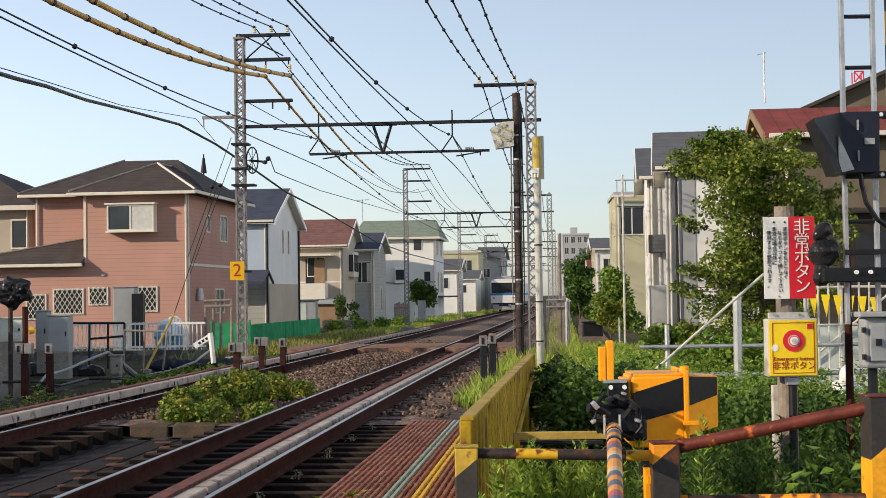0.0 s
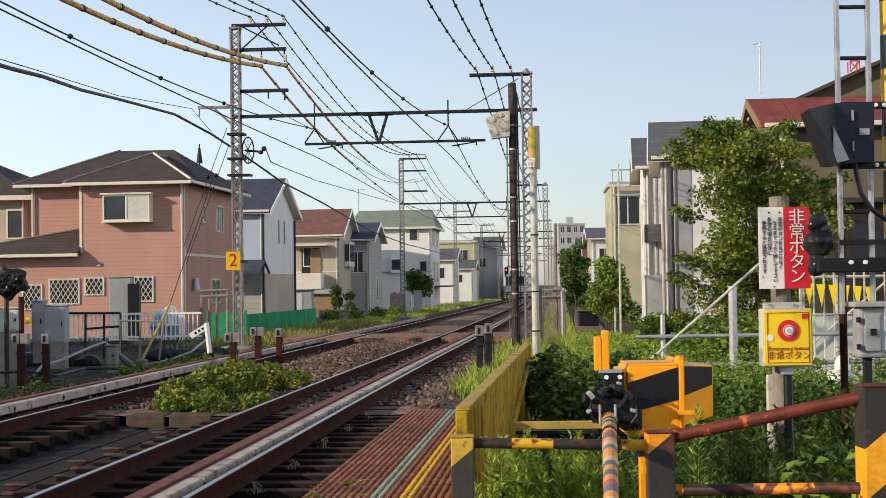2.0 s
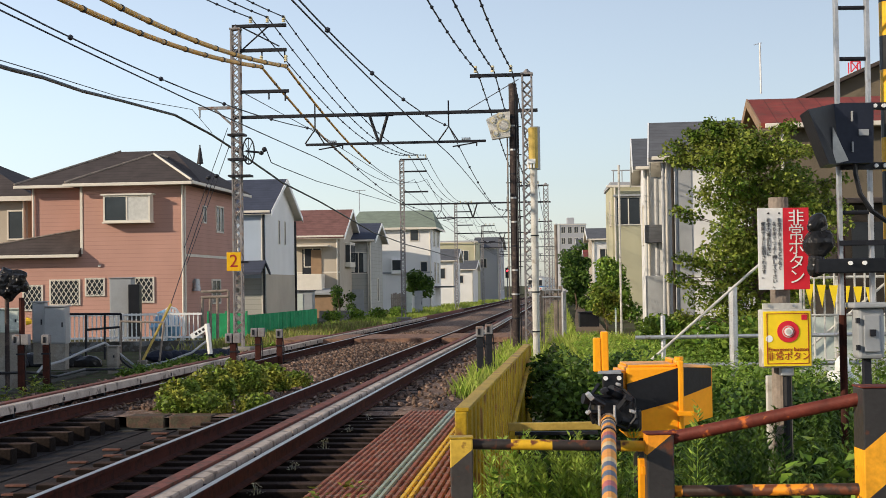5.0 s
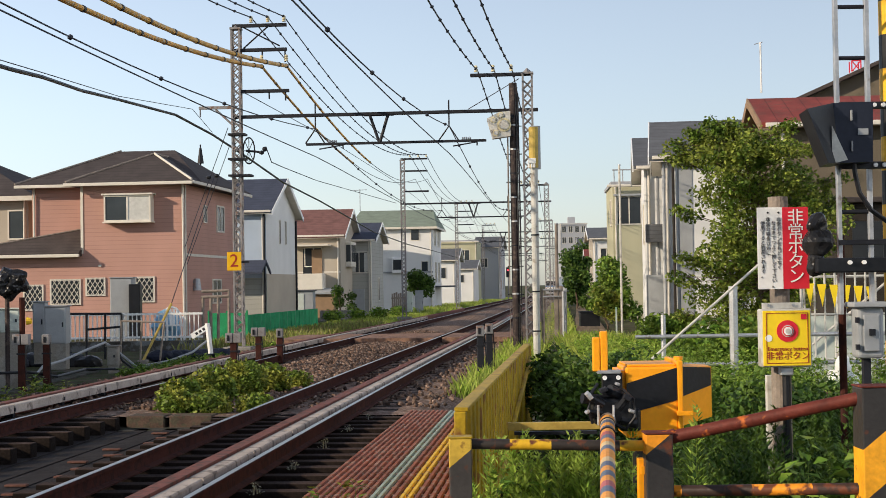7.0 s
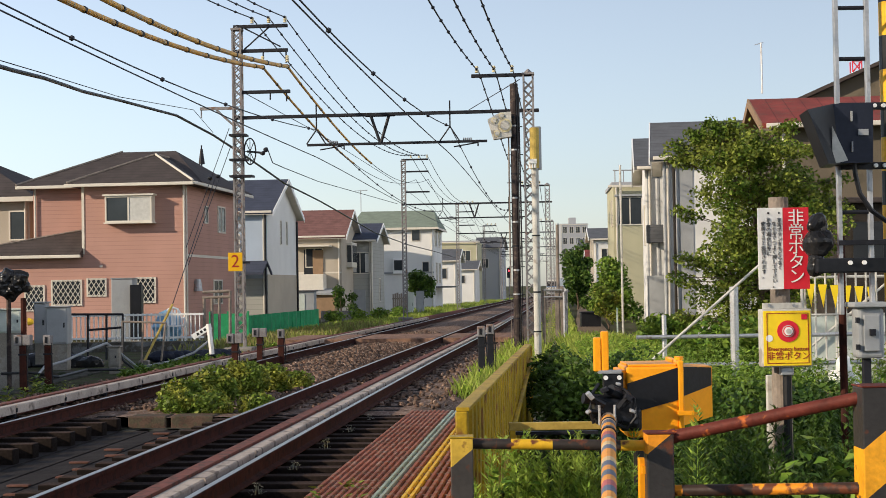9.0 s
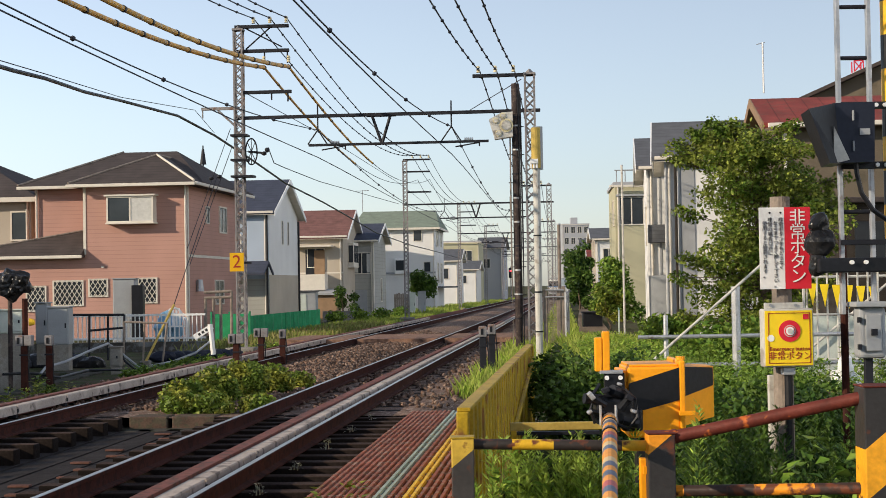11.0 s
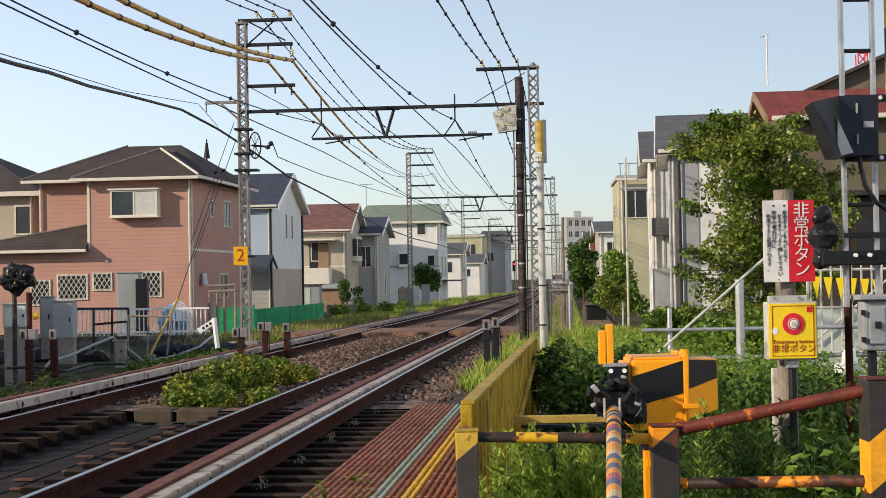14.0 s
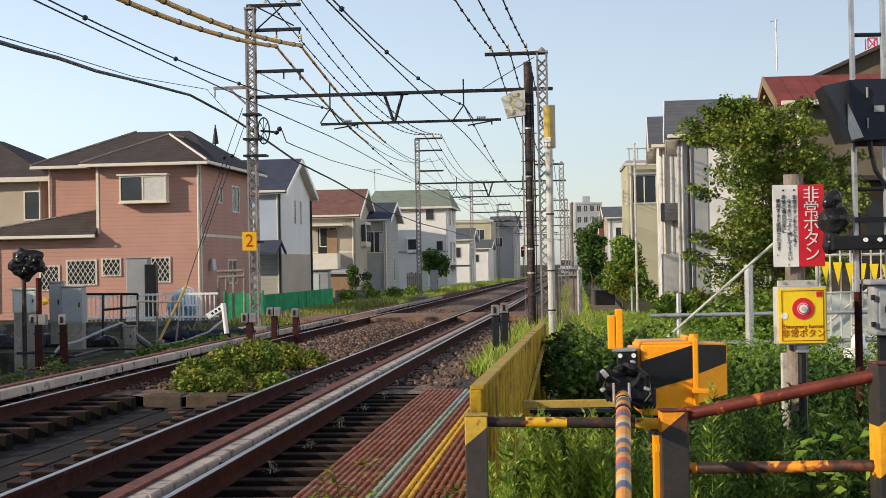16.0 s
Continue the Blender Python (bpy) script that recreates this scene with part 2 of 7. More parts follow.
TINRED = banded(mat("rusted red tin roof", (0.2, 0.04, 0.03), 0.7, 0.0, vary=0.25, scale=1.5, second=(0.16, 0.05, 0.035), amount=0.3), (1, 0, 0), 0.45, 0.02, 0.6, 0.07)
TRIM = mat("cream trim", (0.62, 0.58, 0.5), 0.6, vary=0.06, bump=0.03)
GLASS = mat("window glass", (0.035, 0.042, 0.048), 0.1, vary=0.2, scale=1, bump=0.0, spec=0.45)
CURTAIN = mat("pale curtain", (0.5, 0.5, 0.47), 0.9, vary=0.1, scale=8)
SHUTTER = mat("brown shutter box", (0.26, 0.17, 0.1), 0.7, vary=0.1)
GREENMESH = mat("green mesh fence", (0.025, 0.27, 0.11), 0.6, vary=0.25, scale=3)
PVC = mat("blue sheet", (0.2, 0.38, 0.55), 0.35, vary=0.2, scale=3)
SACK = mat("black bin bag", (0.015, 0.015, 0.016), 0.25, vary=0.3, scale=8, bump=0.8, fine=14)
LEAFMID = leaf_mat("green leaves", (0.1, 0.19, 0.024), (0.2, 0.29, 0.045), 0.24, 0.5)
LEAFBRIGHT = leaf_mat("fresh green leaves", (0.36, 0.47, 0.085), (0.24, 0.37, 0.055), 0.38, 0.5)
LEAFDARK = leaf_mat("deep green leaves", (0.036, 0.078, 0.014), (0.085, 0.145, 0.025), 0.18, 0.5)
LEAFYEL = leaf_mat("yellow-green leaves", (0.26, 0.27, 0.045), (0.13, 0.19, 0.03), 0.25, 0.6)
GRASS = leaf_mat("meadow grass", (0.24, 0.35, 0.04), (0.33, 0.38, 0.08), 0.35)
STRAW = leaf_mat("dry grass", (0.3, 0.25, 0.1), (0.2, 0.22, 0.06))
BARK = mat("bark", (0.12, 0.085, 0.06), 0.95, vary=0.3, scale=9, bump=0.7)
REDLAMP = glow("red signal lamp", (1.0, 0.03, 0.05), 6.0)
CARWHITE = mat("ivory train paint", (0.62, 0.62, 0.58), 0.4, vary=0.04, bump=0)
CARBLUE = mat("blue train band", (0.03, 0.13, 0.33), 0.4, vary=0.04, bump=0)
TRAINGLASS = mat("dark train window", (0.02, 0.022, 0.025), 0.35, vary=0.2, bump=0, spec=0.3)
HAZE = mat("far grey concrete", (0.34, 0.35, 0.37), 0.9, vary=0.08, scale=0.2)


# ---- mesh helpers ----
def part(name, bm, material, parent=None, label="", smooth=False):
    me = bpy.data.meshes.new(name)
    bm.to_mesh(me)
    bm.free()
    me.materials.append(material)
    if smooth:
        me.shade_smooth()
    ob = new(name, me)
    if parent is not None:
        ob.parent = parent
    return tagged(ob, label)


def data_part(name, verts, faces, material, parent=None, label="", smooth=False):
    me = bpy.data.meshes.new(name)
    me.from_pydata([tuple(v) for v in verts], [], [tuple(f) for f in faces])
    me.materials.append(material)
    if smooth:
        me.shade_smooth()
    ob = new(name, me)
    if parent is not None:
        ob.parent = parent
    return tagged(ob, label)


def thing(name, label, category, group="", at=None, kind=""):
    ob = tagged(new(name), label, category, group, kind)
    if at is not None:
        ob.matrix_world = at
    return ob


def box(bm, x0, x1, y0, y1, z0, z1, bevel=0.0):
    vs = [bm.verts.new((x, y, z)) for z in (z0, z1) for x, y in ((x0, y0), (x1, y0), (x1, y1), (x0, y1))]
    fs = [(3, 2, 1, 0), (4, 5, 6, 7), (0, 1, 5, 4), (1, 2, 6, 5), (2, 3, 7, 6), (3, 0, 4, 7)]
    faces = [bm.faces.new([vs[i] for i in f]) for f in fs]
    if bevel:
        edges = list({e for f in faces for e in f.edges})
        bmesh.ops.bevel(bm, geom=edges, offset=bevel, segments=2, affect="EDGES", profile=0.5)
    return bm


def boxes(*rows, bevel=0.0):
    bm = bmesh.new()
    for r in rows:
        box(bm, *r, bevel=bevel)
    return bm


def rod(bm, a, b, r, r2=None, n=8):
    """A round bar from a to b."""
    a, b = Vector(a), Vector(b)
    r2 = r if r2 is None else r2
    q = (b - a).to_track_quat("Z", "Y")
    rings = []
    for p, rr in ((a, r), (b, r2)):
        rings.append([bm.verts.new(p + q @ Vector((rr * math.cos(2 * math.pi * i / n), rr * math.sin(2 * math.pi * i / n), 0))) for i in range(n)])
    for i in range(n):
        bm.faces.new((rings[0][i], rings[0][(i + 1) % n], rings[1][(i + 1) % n], rings[1][i]))
    bm.faces.new(rings[0][::-1])
    bm.faces.new(rings[1])
    return bm


def rods(rows, r, n=8):
    bm = bmesh.new()
    for a, b in rows:
        rod(bm, a, b, r, n=n)
    return bm


def tube(points, r, n=6):
    """A pipe or wire along a line of points."""
    pts = [Vector(p) for p in points]
    verts, faces = [], []
    for k, p in enumerate(pts):
        d = (pts[min(k + 1, len(pts) - 1)] - pts[max(k - 1, 0)]).normalized()
        q = d.to_track_quat("Z", "Y")
        for i in range(n):
            a = 2 * math.pi * i / n
            verts.append(p + q @ Vector((r * math.cos(a), r * math.sin(a), 0)))
    for k in range(len(pts) - 1):
        for i in range(n):
            j = (i + 1) % n
            faces.append((k * n + i, k * n + j, (k + 1) * n + j, (k + 1) * n + i))
    faces.append(tuple(range(n))[::-1])
    faces.append(tuple(range((len(pts) - 1) * n, len(pts) * n)))
    return verts, faces


def ball(bm, c, r, sx=1, sy=1, sz=1, sub=1):
    bmesh.ops.create_icosphere(bm, subdivisions=sub, radius=r, matrix=Matrix.Translation(c) @ Matrix.Diagonal((sx, sy, sz, 1)))


def sag(a, b, drop, n=14):
    a, b = Vector(a), Vector(b)
    return [a.lerp(b, i / n) - Vector((0, 0, drop * 4 * (i / n) * (1 - i / n))) for i in range(n + 1)]


def leaves(centres, size, rng, flat=0.5, long=1.8):
    """Folded leaves, four corners each, at the given places."""
    c = np.asarray(centres, float)
    n = len(c)
    d = rng.normal(size=(n, 3))
    d[:, 2] = d[:, 2] * flat
    d /= np.linalg.norm(d, axis=1)[:, None]
    u = np.cross(d, rng.normal(size=(n, 3)))
    u /= np.linalg.norm(u, axis=1)[:, None] + 1e-9
    nrm = np.cross(d, u)
    s = size * rng.uniform(0.6, 1.3, (n, 1))
    v = np.empty((n, 4, 3))
    v[:, 0], v[:, 2] = c - d * s * 0.5 * long, c + d * s * 0.5 * long
    v[:, 1], v[:, 3] = c + u * s * 0.5 + nrm * s * 0.15, c - u * s * 0.5 + nrm * s * 0.15
    i = np.arange(n)[:, None] * 4
    f = np.concatenate([i + [0, 1, 2], i + [0, 2, 3]])
    return v.reshape(-1, 3), f


def fast_part(name, verts, faces, material, parent=None, label=""):
    """A mesh from number arrays of triangles."""
    me = bpy.data.meshes.new(name)
    v, f = np.asarray(verts, np.float32), np.asarray(faces, np.int32)
    me.vertices.add(len(v))
    me.vertices.foreach_set("co", v.ravel())
    me.loops.add(f.size)
    me.loops.foreach_set("vertex_index", f.ravel())
    me.polygons.add(len(f))
    me.polygons.foreach_set("loop_start", np.arange(0, f.size, 3, dtype=np.int32))
    me.update(calc_edges=True)
    me.materials.append(material)
    ob = new(name, me)
    if parent is not None:
        ob.parent = parent
    return tagged(ob, label)


def blades(xy, z, height, width, rng, lean=0.35):
    """Grass blades: two triangles, bent over."""
    n = len(xy)
    a = rng.uniform(0, 2 * math.pi, n)
    h = height * rng.uniform(0.5, 1.25, n)
    w = width * rng.uniform(0.7, 1.3, n)
    base = np.c_[xy, np.broadcast_to(z, n)]
    side = np.c_[np.cos(a), np.sin(a), np.zeros(n)] * w[:, None] * 0.5
    b = rng.uniform(0, 2 * math.pi, n)
    tilt = np.c_[np.cos(b), np.sin(b), np.zeros(n)] * (h * lean * rng.uniform(0.3, 1.4, n))[:, None]
    up = np.c_[np.zeros(n), np.zeros(n), h]
    v = np.empty((n, 4, 3))
    v[:, 0], v[:, 1] = base - side, base + side
    v[:, 2] = base + up * 0.6 + tilt * 0.35 + side * 0.6
    v[:, 3] = base + up + tilt
    i = np.arange(n)[:, None] * 4
    return v.reshape(-1, 3), np.concatenate([i + [0, 1, 2], i + [0, 2, 3]])


def slab(points, y, thick):
    """A flat plate across the view: corners of (x, z), or of (x, y, z), given depth along y."""
    bm = bmesh.new()
    a = [bm.verts.new((p[0], p[1] if len(p) == 3 else y, p[-1])) for p in points]
    b = [bm.verts.new((p[0], (p[1] if len(p) == 3 else y) + thick, p[-1])) for p in points]
    n = len(points)
    bm.faces.new(a)
    bm.faces.new(b[::-1])
    for i in range(n):
        bm.faces.new((a[i], b[i], b[(i + 1) % n], a[(i + 1) % n]))
    bmesh.ops.recalc_face_normals(bm, faces=bm.faces[:])
    return bm


# ---- the line of the railway ----
LINE = [(-40, -5.6), (-20, -4.46), (0, -3.17), (10, -2.43), (20, -1.63), (30, -0.78), (48, 0.8), (75, 2.87), (103, 5.0), (167, 9.84), (220, 14.1), (300, 21.6), (420, 36.0)]
APART = 3.64


def centre(y):
    """The x of the right-hand track's middle."""
    k = max(1, min(len(LINE) - 3, sum(1 for p in LINE if p[0] <= y) - 1))
    (y0, x0), (y1, x1), (y2, x2), (y3, x3) = LINE[k - 1], LINE[k], LINE[k + 1], LINE[k + 2]
    m1, m2 = (x2 - x0) / (y2 - y0), (x3 - x1) / (y3 - y1)
    h = y2 - y1
    t = (y - y1) / h
    return (2 * t**3 - 3 * t**2 + 1) * x1 + (t**3 - 2 * t**2 + t) * h * m1 + (3 * t**2 - 2 * t**3) * x2 + (t**3 - t**2) * h * m2


def grade(y):
    return -0.4 * max(0.0, min(y, 420) - 45) / 122


def heading(y):
    return math.atan2(centre(y + 1) - centre(y - 1), 2)


def on_line(y, off, z=0.0):
    """A place off metres to the right of the right-hand track's middle."""
    a = heading(y)
    return Vector((centre(y) + off * math.cos(a), y - off * math.sin(a), z + grade(y)))


def frame_at(y, off, z=0.0):
    return Matrix.Translation(on_line(y, off, z)) @ Matrix.Rotation(-heading(y), 4, "Z")


STEPS = [y for y in np.concatenate([np.arange(-12, 60, 2.0), np.arange(60, 420, 6.0)])]


def sweep(profile, off, ys):
    """A closed profile of (across, up) carried along the line."""
    n = len(profile)
    verts, faces = [], []
    for y in ys:
        verts += [on_line(y, off + a, z) for a, z in profile]
    for k in range(len(ys) - 1):
        for i in range(n):
            j = (i + 1) % n
            faces.append((k * n + i, (k + 1) * n + i, (k + 1) * n + j, k * n + j))
    faces.append(tuple(range(n)))
    faces.append(tuple(range((len(ys) - 1) * n, len(ys) * n))[::-1])
    return verts, faces

# ---- ground, stream and road ----
def ground_height(x, y):
    if 8.0 < y < 19.35 and x < 1.05:
        return -2.3
    if x < -7.7 and 19.3 < y < 33.5:
        return -1.7
    z = -0.34 + grade(y)
    if y > 19 and x > 3:
        z += 0.12 * noise.noise((x * 0.35, y * 0.2, 0))
    if x > 1.0 and y < 19.4:
        z -= 0.15
    if abs(x) > 60 or y > 420:
        z -= 0.3
    return z


def build_ground():
    gx = np.concatenate([[-2500, -600, -200, -80, -50], np.arange(-36, -10, 2.0), np.arange(-10, -7.9, 1.0), [-7.72, -7.68], np.arange(-7, 1, 1.0), [1.04, 1.06], np.arange(2, 16, 1.0), np.arange(16, 50, 4.0), [80, 200, 600, 2500]])
    gy = np.concatenate([[-600, -100, -30, -10, 0, 4, 7.98, 8.02], np.arange(9, 19, 2.0), [19.34, 19.38], np.arange(20, 33, 1.5), [33.48, 33.52], np.arange(34.5, 60, 1.5), np.arange(60, 130, 5.0), np.arange(130, 430, 20.0), [600, 1200, 4000]])
    verts = [(x, y, ground_height(x, y)) for y in gy for x in gx]
    n = len(gx)
    faces = [(j * n + i, j * n + i + 1, (j + 1) * n + i + 1, (j + 1) * n + i) for j in range(len(gy) - 1) for i in range(n - 1)]
    tagged(data_part("ground", verts, faces, SOIL), "dry brown soil with sparse grass beside the tracks", "ground", kind="structure")
    tagged(part("water", boxes((-60, 1.0, 8.05, 19.3, -2.25, -2.2)), WATER), "dark shallow stream under the railway bridge", "stream", kind="structure")
    tagged(part("road", boxes((-14, 7, -9, 7.9, -0.32, -0.03)), ASPHALT), "grey asphalt road of the level crossing", "road", kind="structure")
    tagged(part("bank_wall", boxes((-40, -7.65, 33.4, 33.8, -2.0, -0.3), bevel=0.02), MOSS), "dark damp concrete wall of the stream bank", "retaining wall", kind="structure")
    tagged(part("bank_wall", boxes((-7.9, -7.6, 19.4, 33.8, -2.0, -0.3), bevel=0.02), MOSS), "dark damp concrete wall of the stream bank", "retaining wall", kind="structure")
    # Added out of view, only to cast shade over the stream bank.
    tagged(part("shade_wall", boxes((-18, -14, 17, 43.5, -2.2, 3.3), bevel=0.03), WALLBEIGE), "plain beige wall added out of view to shade the stream bank", "wall", kind="structure")
    bm = bmesh.new()
    ys = [37, 55, 75, 100, 140]
    left = [3.45, 4.75, 6.4, 8.6, 12.2]
    a = [bm.verts.new((x, y, ground_height(x, y) + 0.1)) for x, y in zip(left, ys)]
    b = [bm.verts.new((x + 1.1, y, ground_height(x + 1.1, y) + 0.1)) for x, y in zip(left, ys)]
    for i in range(len(ys) - 1):
        bm.faces.new((a[i], b[i], b[i + 1], a[i + 1]))
    bmesh.ops.solidify(bm, geom=bm.faces[:], thickness=0.12)
    tagged(part("path", bm, PATH), "trodden brown earth path beside the railway", "path", kind="structure")


build_ground()


# ---- tracks ----
def rail_profile(w=0.0325):
    return [(-0.062, -0.15), (0.062, -0.15), (0.062, -0.138), (0.012, -0.12), (0.012, -0.04), (w, -0.03), (w, -0.003), (-w, -0.003), (-w, -0.03), (-0.012, -0.04), (-0.012, -0.12), (-0.062, -0.138)]


def build_track(off, side, label, pitch):
    """side: +1 where the guard board lies beside the right rail, -1 beside the left one."""
    t = thing("railway_track", label, "railway track", "railway tracks")
    for s in (-1, 1):
        rail = data_part("rail", *sweep(rail_profile(), off + s * 0.566, STEPS), RUST, t, "rust-brown steel rail")
        data_part("rail_head", *sweep([(-0.024, -0.004), (0.024, -0.004), (0.02, 0.001), (-0.02, 0.001)], off + s * 0.566, STEPS), SHINE, rail, "polished running surface")
    ys = [y for y in STEPS if y < 110]
    g = off + side * 0.33
    data_part("guard_rail", *sweep([(-0.075, -0.15), (0.045, -0.15), (0.045, 0.03), (-0.075, 0.03)], g - 0.06, ys), GUARD, t, "red-brown steel guard rail")
    y, k = 6.0, 0
    while y < 75:
        seg = np.linspace(y, y + 1.86, 4)
        data_part("guard_board", *sweep([(-0.05, -0.1), (0.085, -0.1), (0.085, 0.0), (0.075, 0.012), (-0.04, 0.012), (-0.05, 0.0)], g + 0.045, seg), BOARDW, t, "weathered white guard board")
        m = frame_at(y + 1.88, g + 0.06)
        br = part("bracket", boxes((-0.05, 0.06, -0.04, 0.04, -0.15, -0.01), (0.03, 0.08, -0.025, 0.025, -0.08, -0.03)), DARKSTEEL, t)
        br.matrix_world = m
        y += 1.9
    shared = boxes((-1.2, 1.2, -0.09, 0.09, -0.36, -0.152), bevel=0.012)
    me = bpy.data.meshes.new("sleeper")
    shared.to_mesh(me)
    shared.free()
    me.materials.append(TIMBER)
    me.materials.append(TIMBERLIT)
    # Lit tops against shaded sides are put into the colours, besides weathering.
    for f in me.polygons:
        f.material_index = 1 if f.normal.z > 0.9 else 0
    y = 6.5
    while y < 19.2:
        s = new("sleeper", me)
        s.parent = t
        s.matrix_world = frame_at(y, off, random.uniform(-0.012, 0.0)) @ Matrix.Rotation(random.uniform(-0.012, 0.012), 4, "Z")
        y += pitch
    y = 19.6
    low = bpy.data.meshes.new("sleeper")
    bm = boxes((-1.0, 1.0, -0.11, 0.11, -0.36, -0.165), bevel=0.015)
    bm.to_mesh(low)
    bm.free()
    low.materials.append(TIMBER)
    while y < 75:
        s = new("sleeper", low)
        s.parent = t
        s.matrix_world = frame_at(y, off, -0.01)
        y += 0.62
    return t


def build_bridge(off):
    t = thing("bridge_girders", "dark steel plate girders carrying the railway over the stream", "bridge", "bridge girders")
    for a in (-0.566, 0.566):
        data_part("girder", *sweep([(-0.14, -1.3), (0.14, -1.3), (0.14, -1.27), (0.012, -1.27), (0.012, -0.39), (0.14, -0.39), (0.14, -0.362), (-0.14, -0.362), (-0.14, -0.39), (-0.012, -0.39), (-0.012, -1.27), (-0.14, -1.27)], off + a, np.linspace(7.9, 19.5, 6)), RUST, t)
    bm = bmesh.new()
    for y in np.arange(9, 19, 2.0):
        rod(bm, on_line(y, off - 0.56, -0.6), on_line(y, off + 0.56, -1.2), 0.03, n=6)
        rod(bm, on_line(y, off + 0.56, -0.6), on_line(y, off - 0.56, -1.2), 0.03, n=6)
    part("cross_brace", bm, RUST, t)


def build_abutments():
    for y0, y1 in ((7.4, 8.05), (19.2, 20.1)):
        bm = bmesh.new()
        box(bm, -14, 1.3, y0, y1, -2.4, -0.31)
        tagged(part("abutment", bm, MOSS), "stained concrete bridge abutment", "abutment", "bridge abutments", kind="structure")
    for a, b in ((-2.42, -1.92), (-1.86, -1.3)):
        ob = tagged(part("kerb_block", boxes((a, b, 0, 0.42, -0.4, -0.16), bevel=0.02), KERB), "weathered brown edge block between the tracks", "kerb", "kerb blocks")
        ob.matrix_world = frame_at(19.4, 0)


def build_ballast():
    rng = np.random.default_rng(3)
    ys = np.concatenate([np.arange(19.4, 60, 0.4), np.arange(60, 420, 5.0)])
    xs = np.linspace(-5.4, 1.9, 34)
    verts = []
    for y in ys:
        for a in xs:
            z = -0.175
            if -2.65 < a < -0.95:
                z += 0.15 * math.sin((a + 2.65) / 1.7 * math.pi) * max(0.0, min(1.0, (y - 22) / 4)) * (0.6 + 0.4 * math.sin(y * 0.4))
            if a < -4.9 or a > 1.4:
                z -= 0.18 * (min(abs(a + 4.9), abs(a - 1.4)))/0.5
            z += 0.035 * noise.noise((a * 5, y * 5, 0))
            verts.append(on_line(y, a, z))
    n = len(xs)
    faces = [(j * n + i, j * n + i + 1, (j + 1) * n + i + 1, (j + 1) * n + i) for j in range(len(ys) - 1) for i in range(n - 1)]
    tagged(data_part("ballast_bed", verts, faces, BALLAST), "brown crushed-stone ballast bed under both tracks", "ballast", kind="structure")
    cube = np.array([(x, y, z) for z in (-1, 1) for x, y in ((-1, -1), (1, -1), (1, 1), (-1, 1))], float)
    tri = np.array([(3, 2, 1), (3, 1, 0), (4, 5, 6), (4, 6, 7), (0, 1, 5), (0, 5, 4), (1, 2, 6), (1, 6, 5), (2, 3, 7), (2, 7, 6), (3, 0, 4), (3, 4, 7)])
    V, F = [], []
    for k in range(9000):
        y = 20.5 + 30 * rng.random() ** 1.4
        a = rng.uniform(-2.7, -0.8) if k % 3 else rng.uniform(-5.2, 1.6)
        z = -0.165
        if -2.65 < a < -0.95:
            z += 0.15 * math.sin((a + 2.65) / 1.7 * math.pi) * max(0.0, min(1.0, (y - 22) / 4)) * (0.6 + 0.4 * math.sin(y * 0.4))
        s = rng.uniform(0.018, 0.045)
        q = rng.normal(size=(3, 3))
        q, _ = np.linalg.qr(q)
        V.append((cube * rng.uniform(0.55, 1.0, (8, 3)) * s) @ q + np.array(on_line(y, a, z)))
        F.append(tri + 8 * k)
    tagged(fast_part("ballast_stones", np.concatenate(V), np.concatenate(F), BALLAST), "loose angular brown ballast stones", "ballast", kind="stuff")


def build_foot_crossing():
    t = thing("plank_crossing", "red-brown timber planks laid across both tracks", "level crossing")
    for lo, hi in ((-5.2, -4.3), (-4.1, -3.2), (-2.95, -0.68), (-0.46, 0.44), (0.68, 1.5)):
        for k in range(5):
            p = part("plank", boxes((lo, hi, k * 0.82, k * 0.82 + 0.79, -0.15, -0.012), bevel=0.01), PLANK, t)
            p.matrix_world = frame_at(43.0, 0)


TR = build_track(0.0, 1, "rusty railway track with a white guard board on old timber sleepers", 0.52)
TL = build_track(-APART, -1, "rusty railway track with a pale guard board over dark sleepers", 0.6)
def build_between():
    """The low boarded way between both tracks on the bridge."""
    t = thing("bridge_boards", "dark weathered boards laid between the tracks on the bridge", "boardwalk")
    for k in range(7):
        a = -2.5 + 0.185 * k
        z = -0.31 - 0.008 * (k % 2)
        data_part("board", *sweep([(-0.085, z - 0.05), (0.085, z - 0.05), (0.085, z), (-0.085, z)], a, np.linspace(8.0, 19.25, 4)), BOARDS, t)
    # Thin brown strips stand for the sunlit patches on the sleeper ends.
    y = 8.3
    while y < 19.0:
        c = part("lit_patch", boxes((-0.1, 0.1, -0.045, 0.045, -0.305, -0.285), bevel=0.005), LITPATCH, t, "red-brown strip for a sunlit sleeper end")
        c.matrix_world = frame_at(y, -1.45 - 0.4 * random.random())
        y += 0.6


BOARDS = mat("dark trodden boards", (0.026, 0.022, 0.021), 0.9, vary=0.35, scale=5, bump=0.3, spec=0.12)
# Brown of the sleeper ends where the sun falls on them.
LITPATCH = mat("red-brown sunlit sleeper timber", (0.12, 0.06, 0.045), 0.9, vary=0.3, scale=6, bump=0.3, spec=0.12)
build_between()
build_bridge(0.0)
build_bridge(-APART)
build_abutments()
build_ballast()
build_foot_crossing()


SEAM = mat("pale worn seam", (0.3, 0.2, 0.15), 0.8, vary=0.3, scale=9)


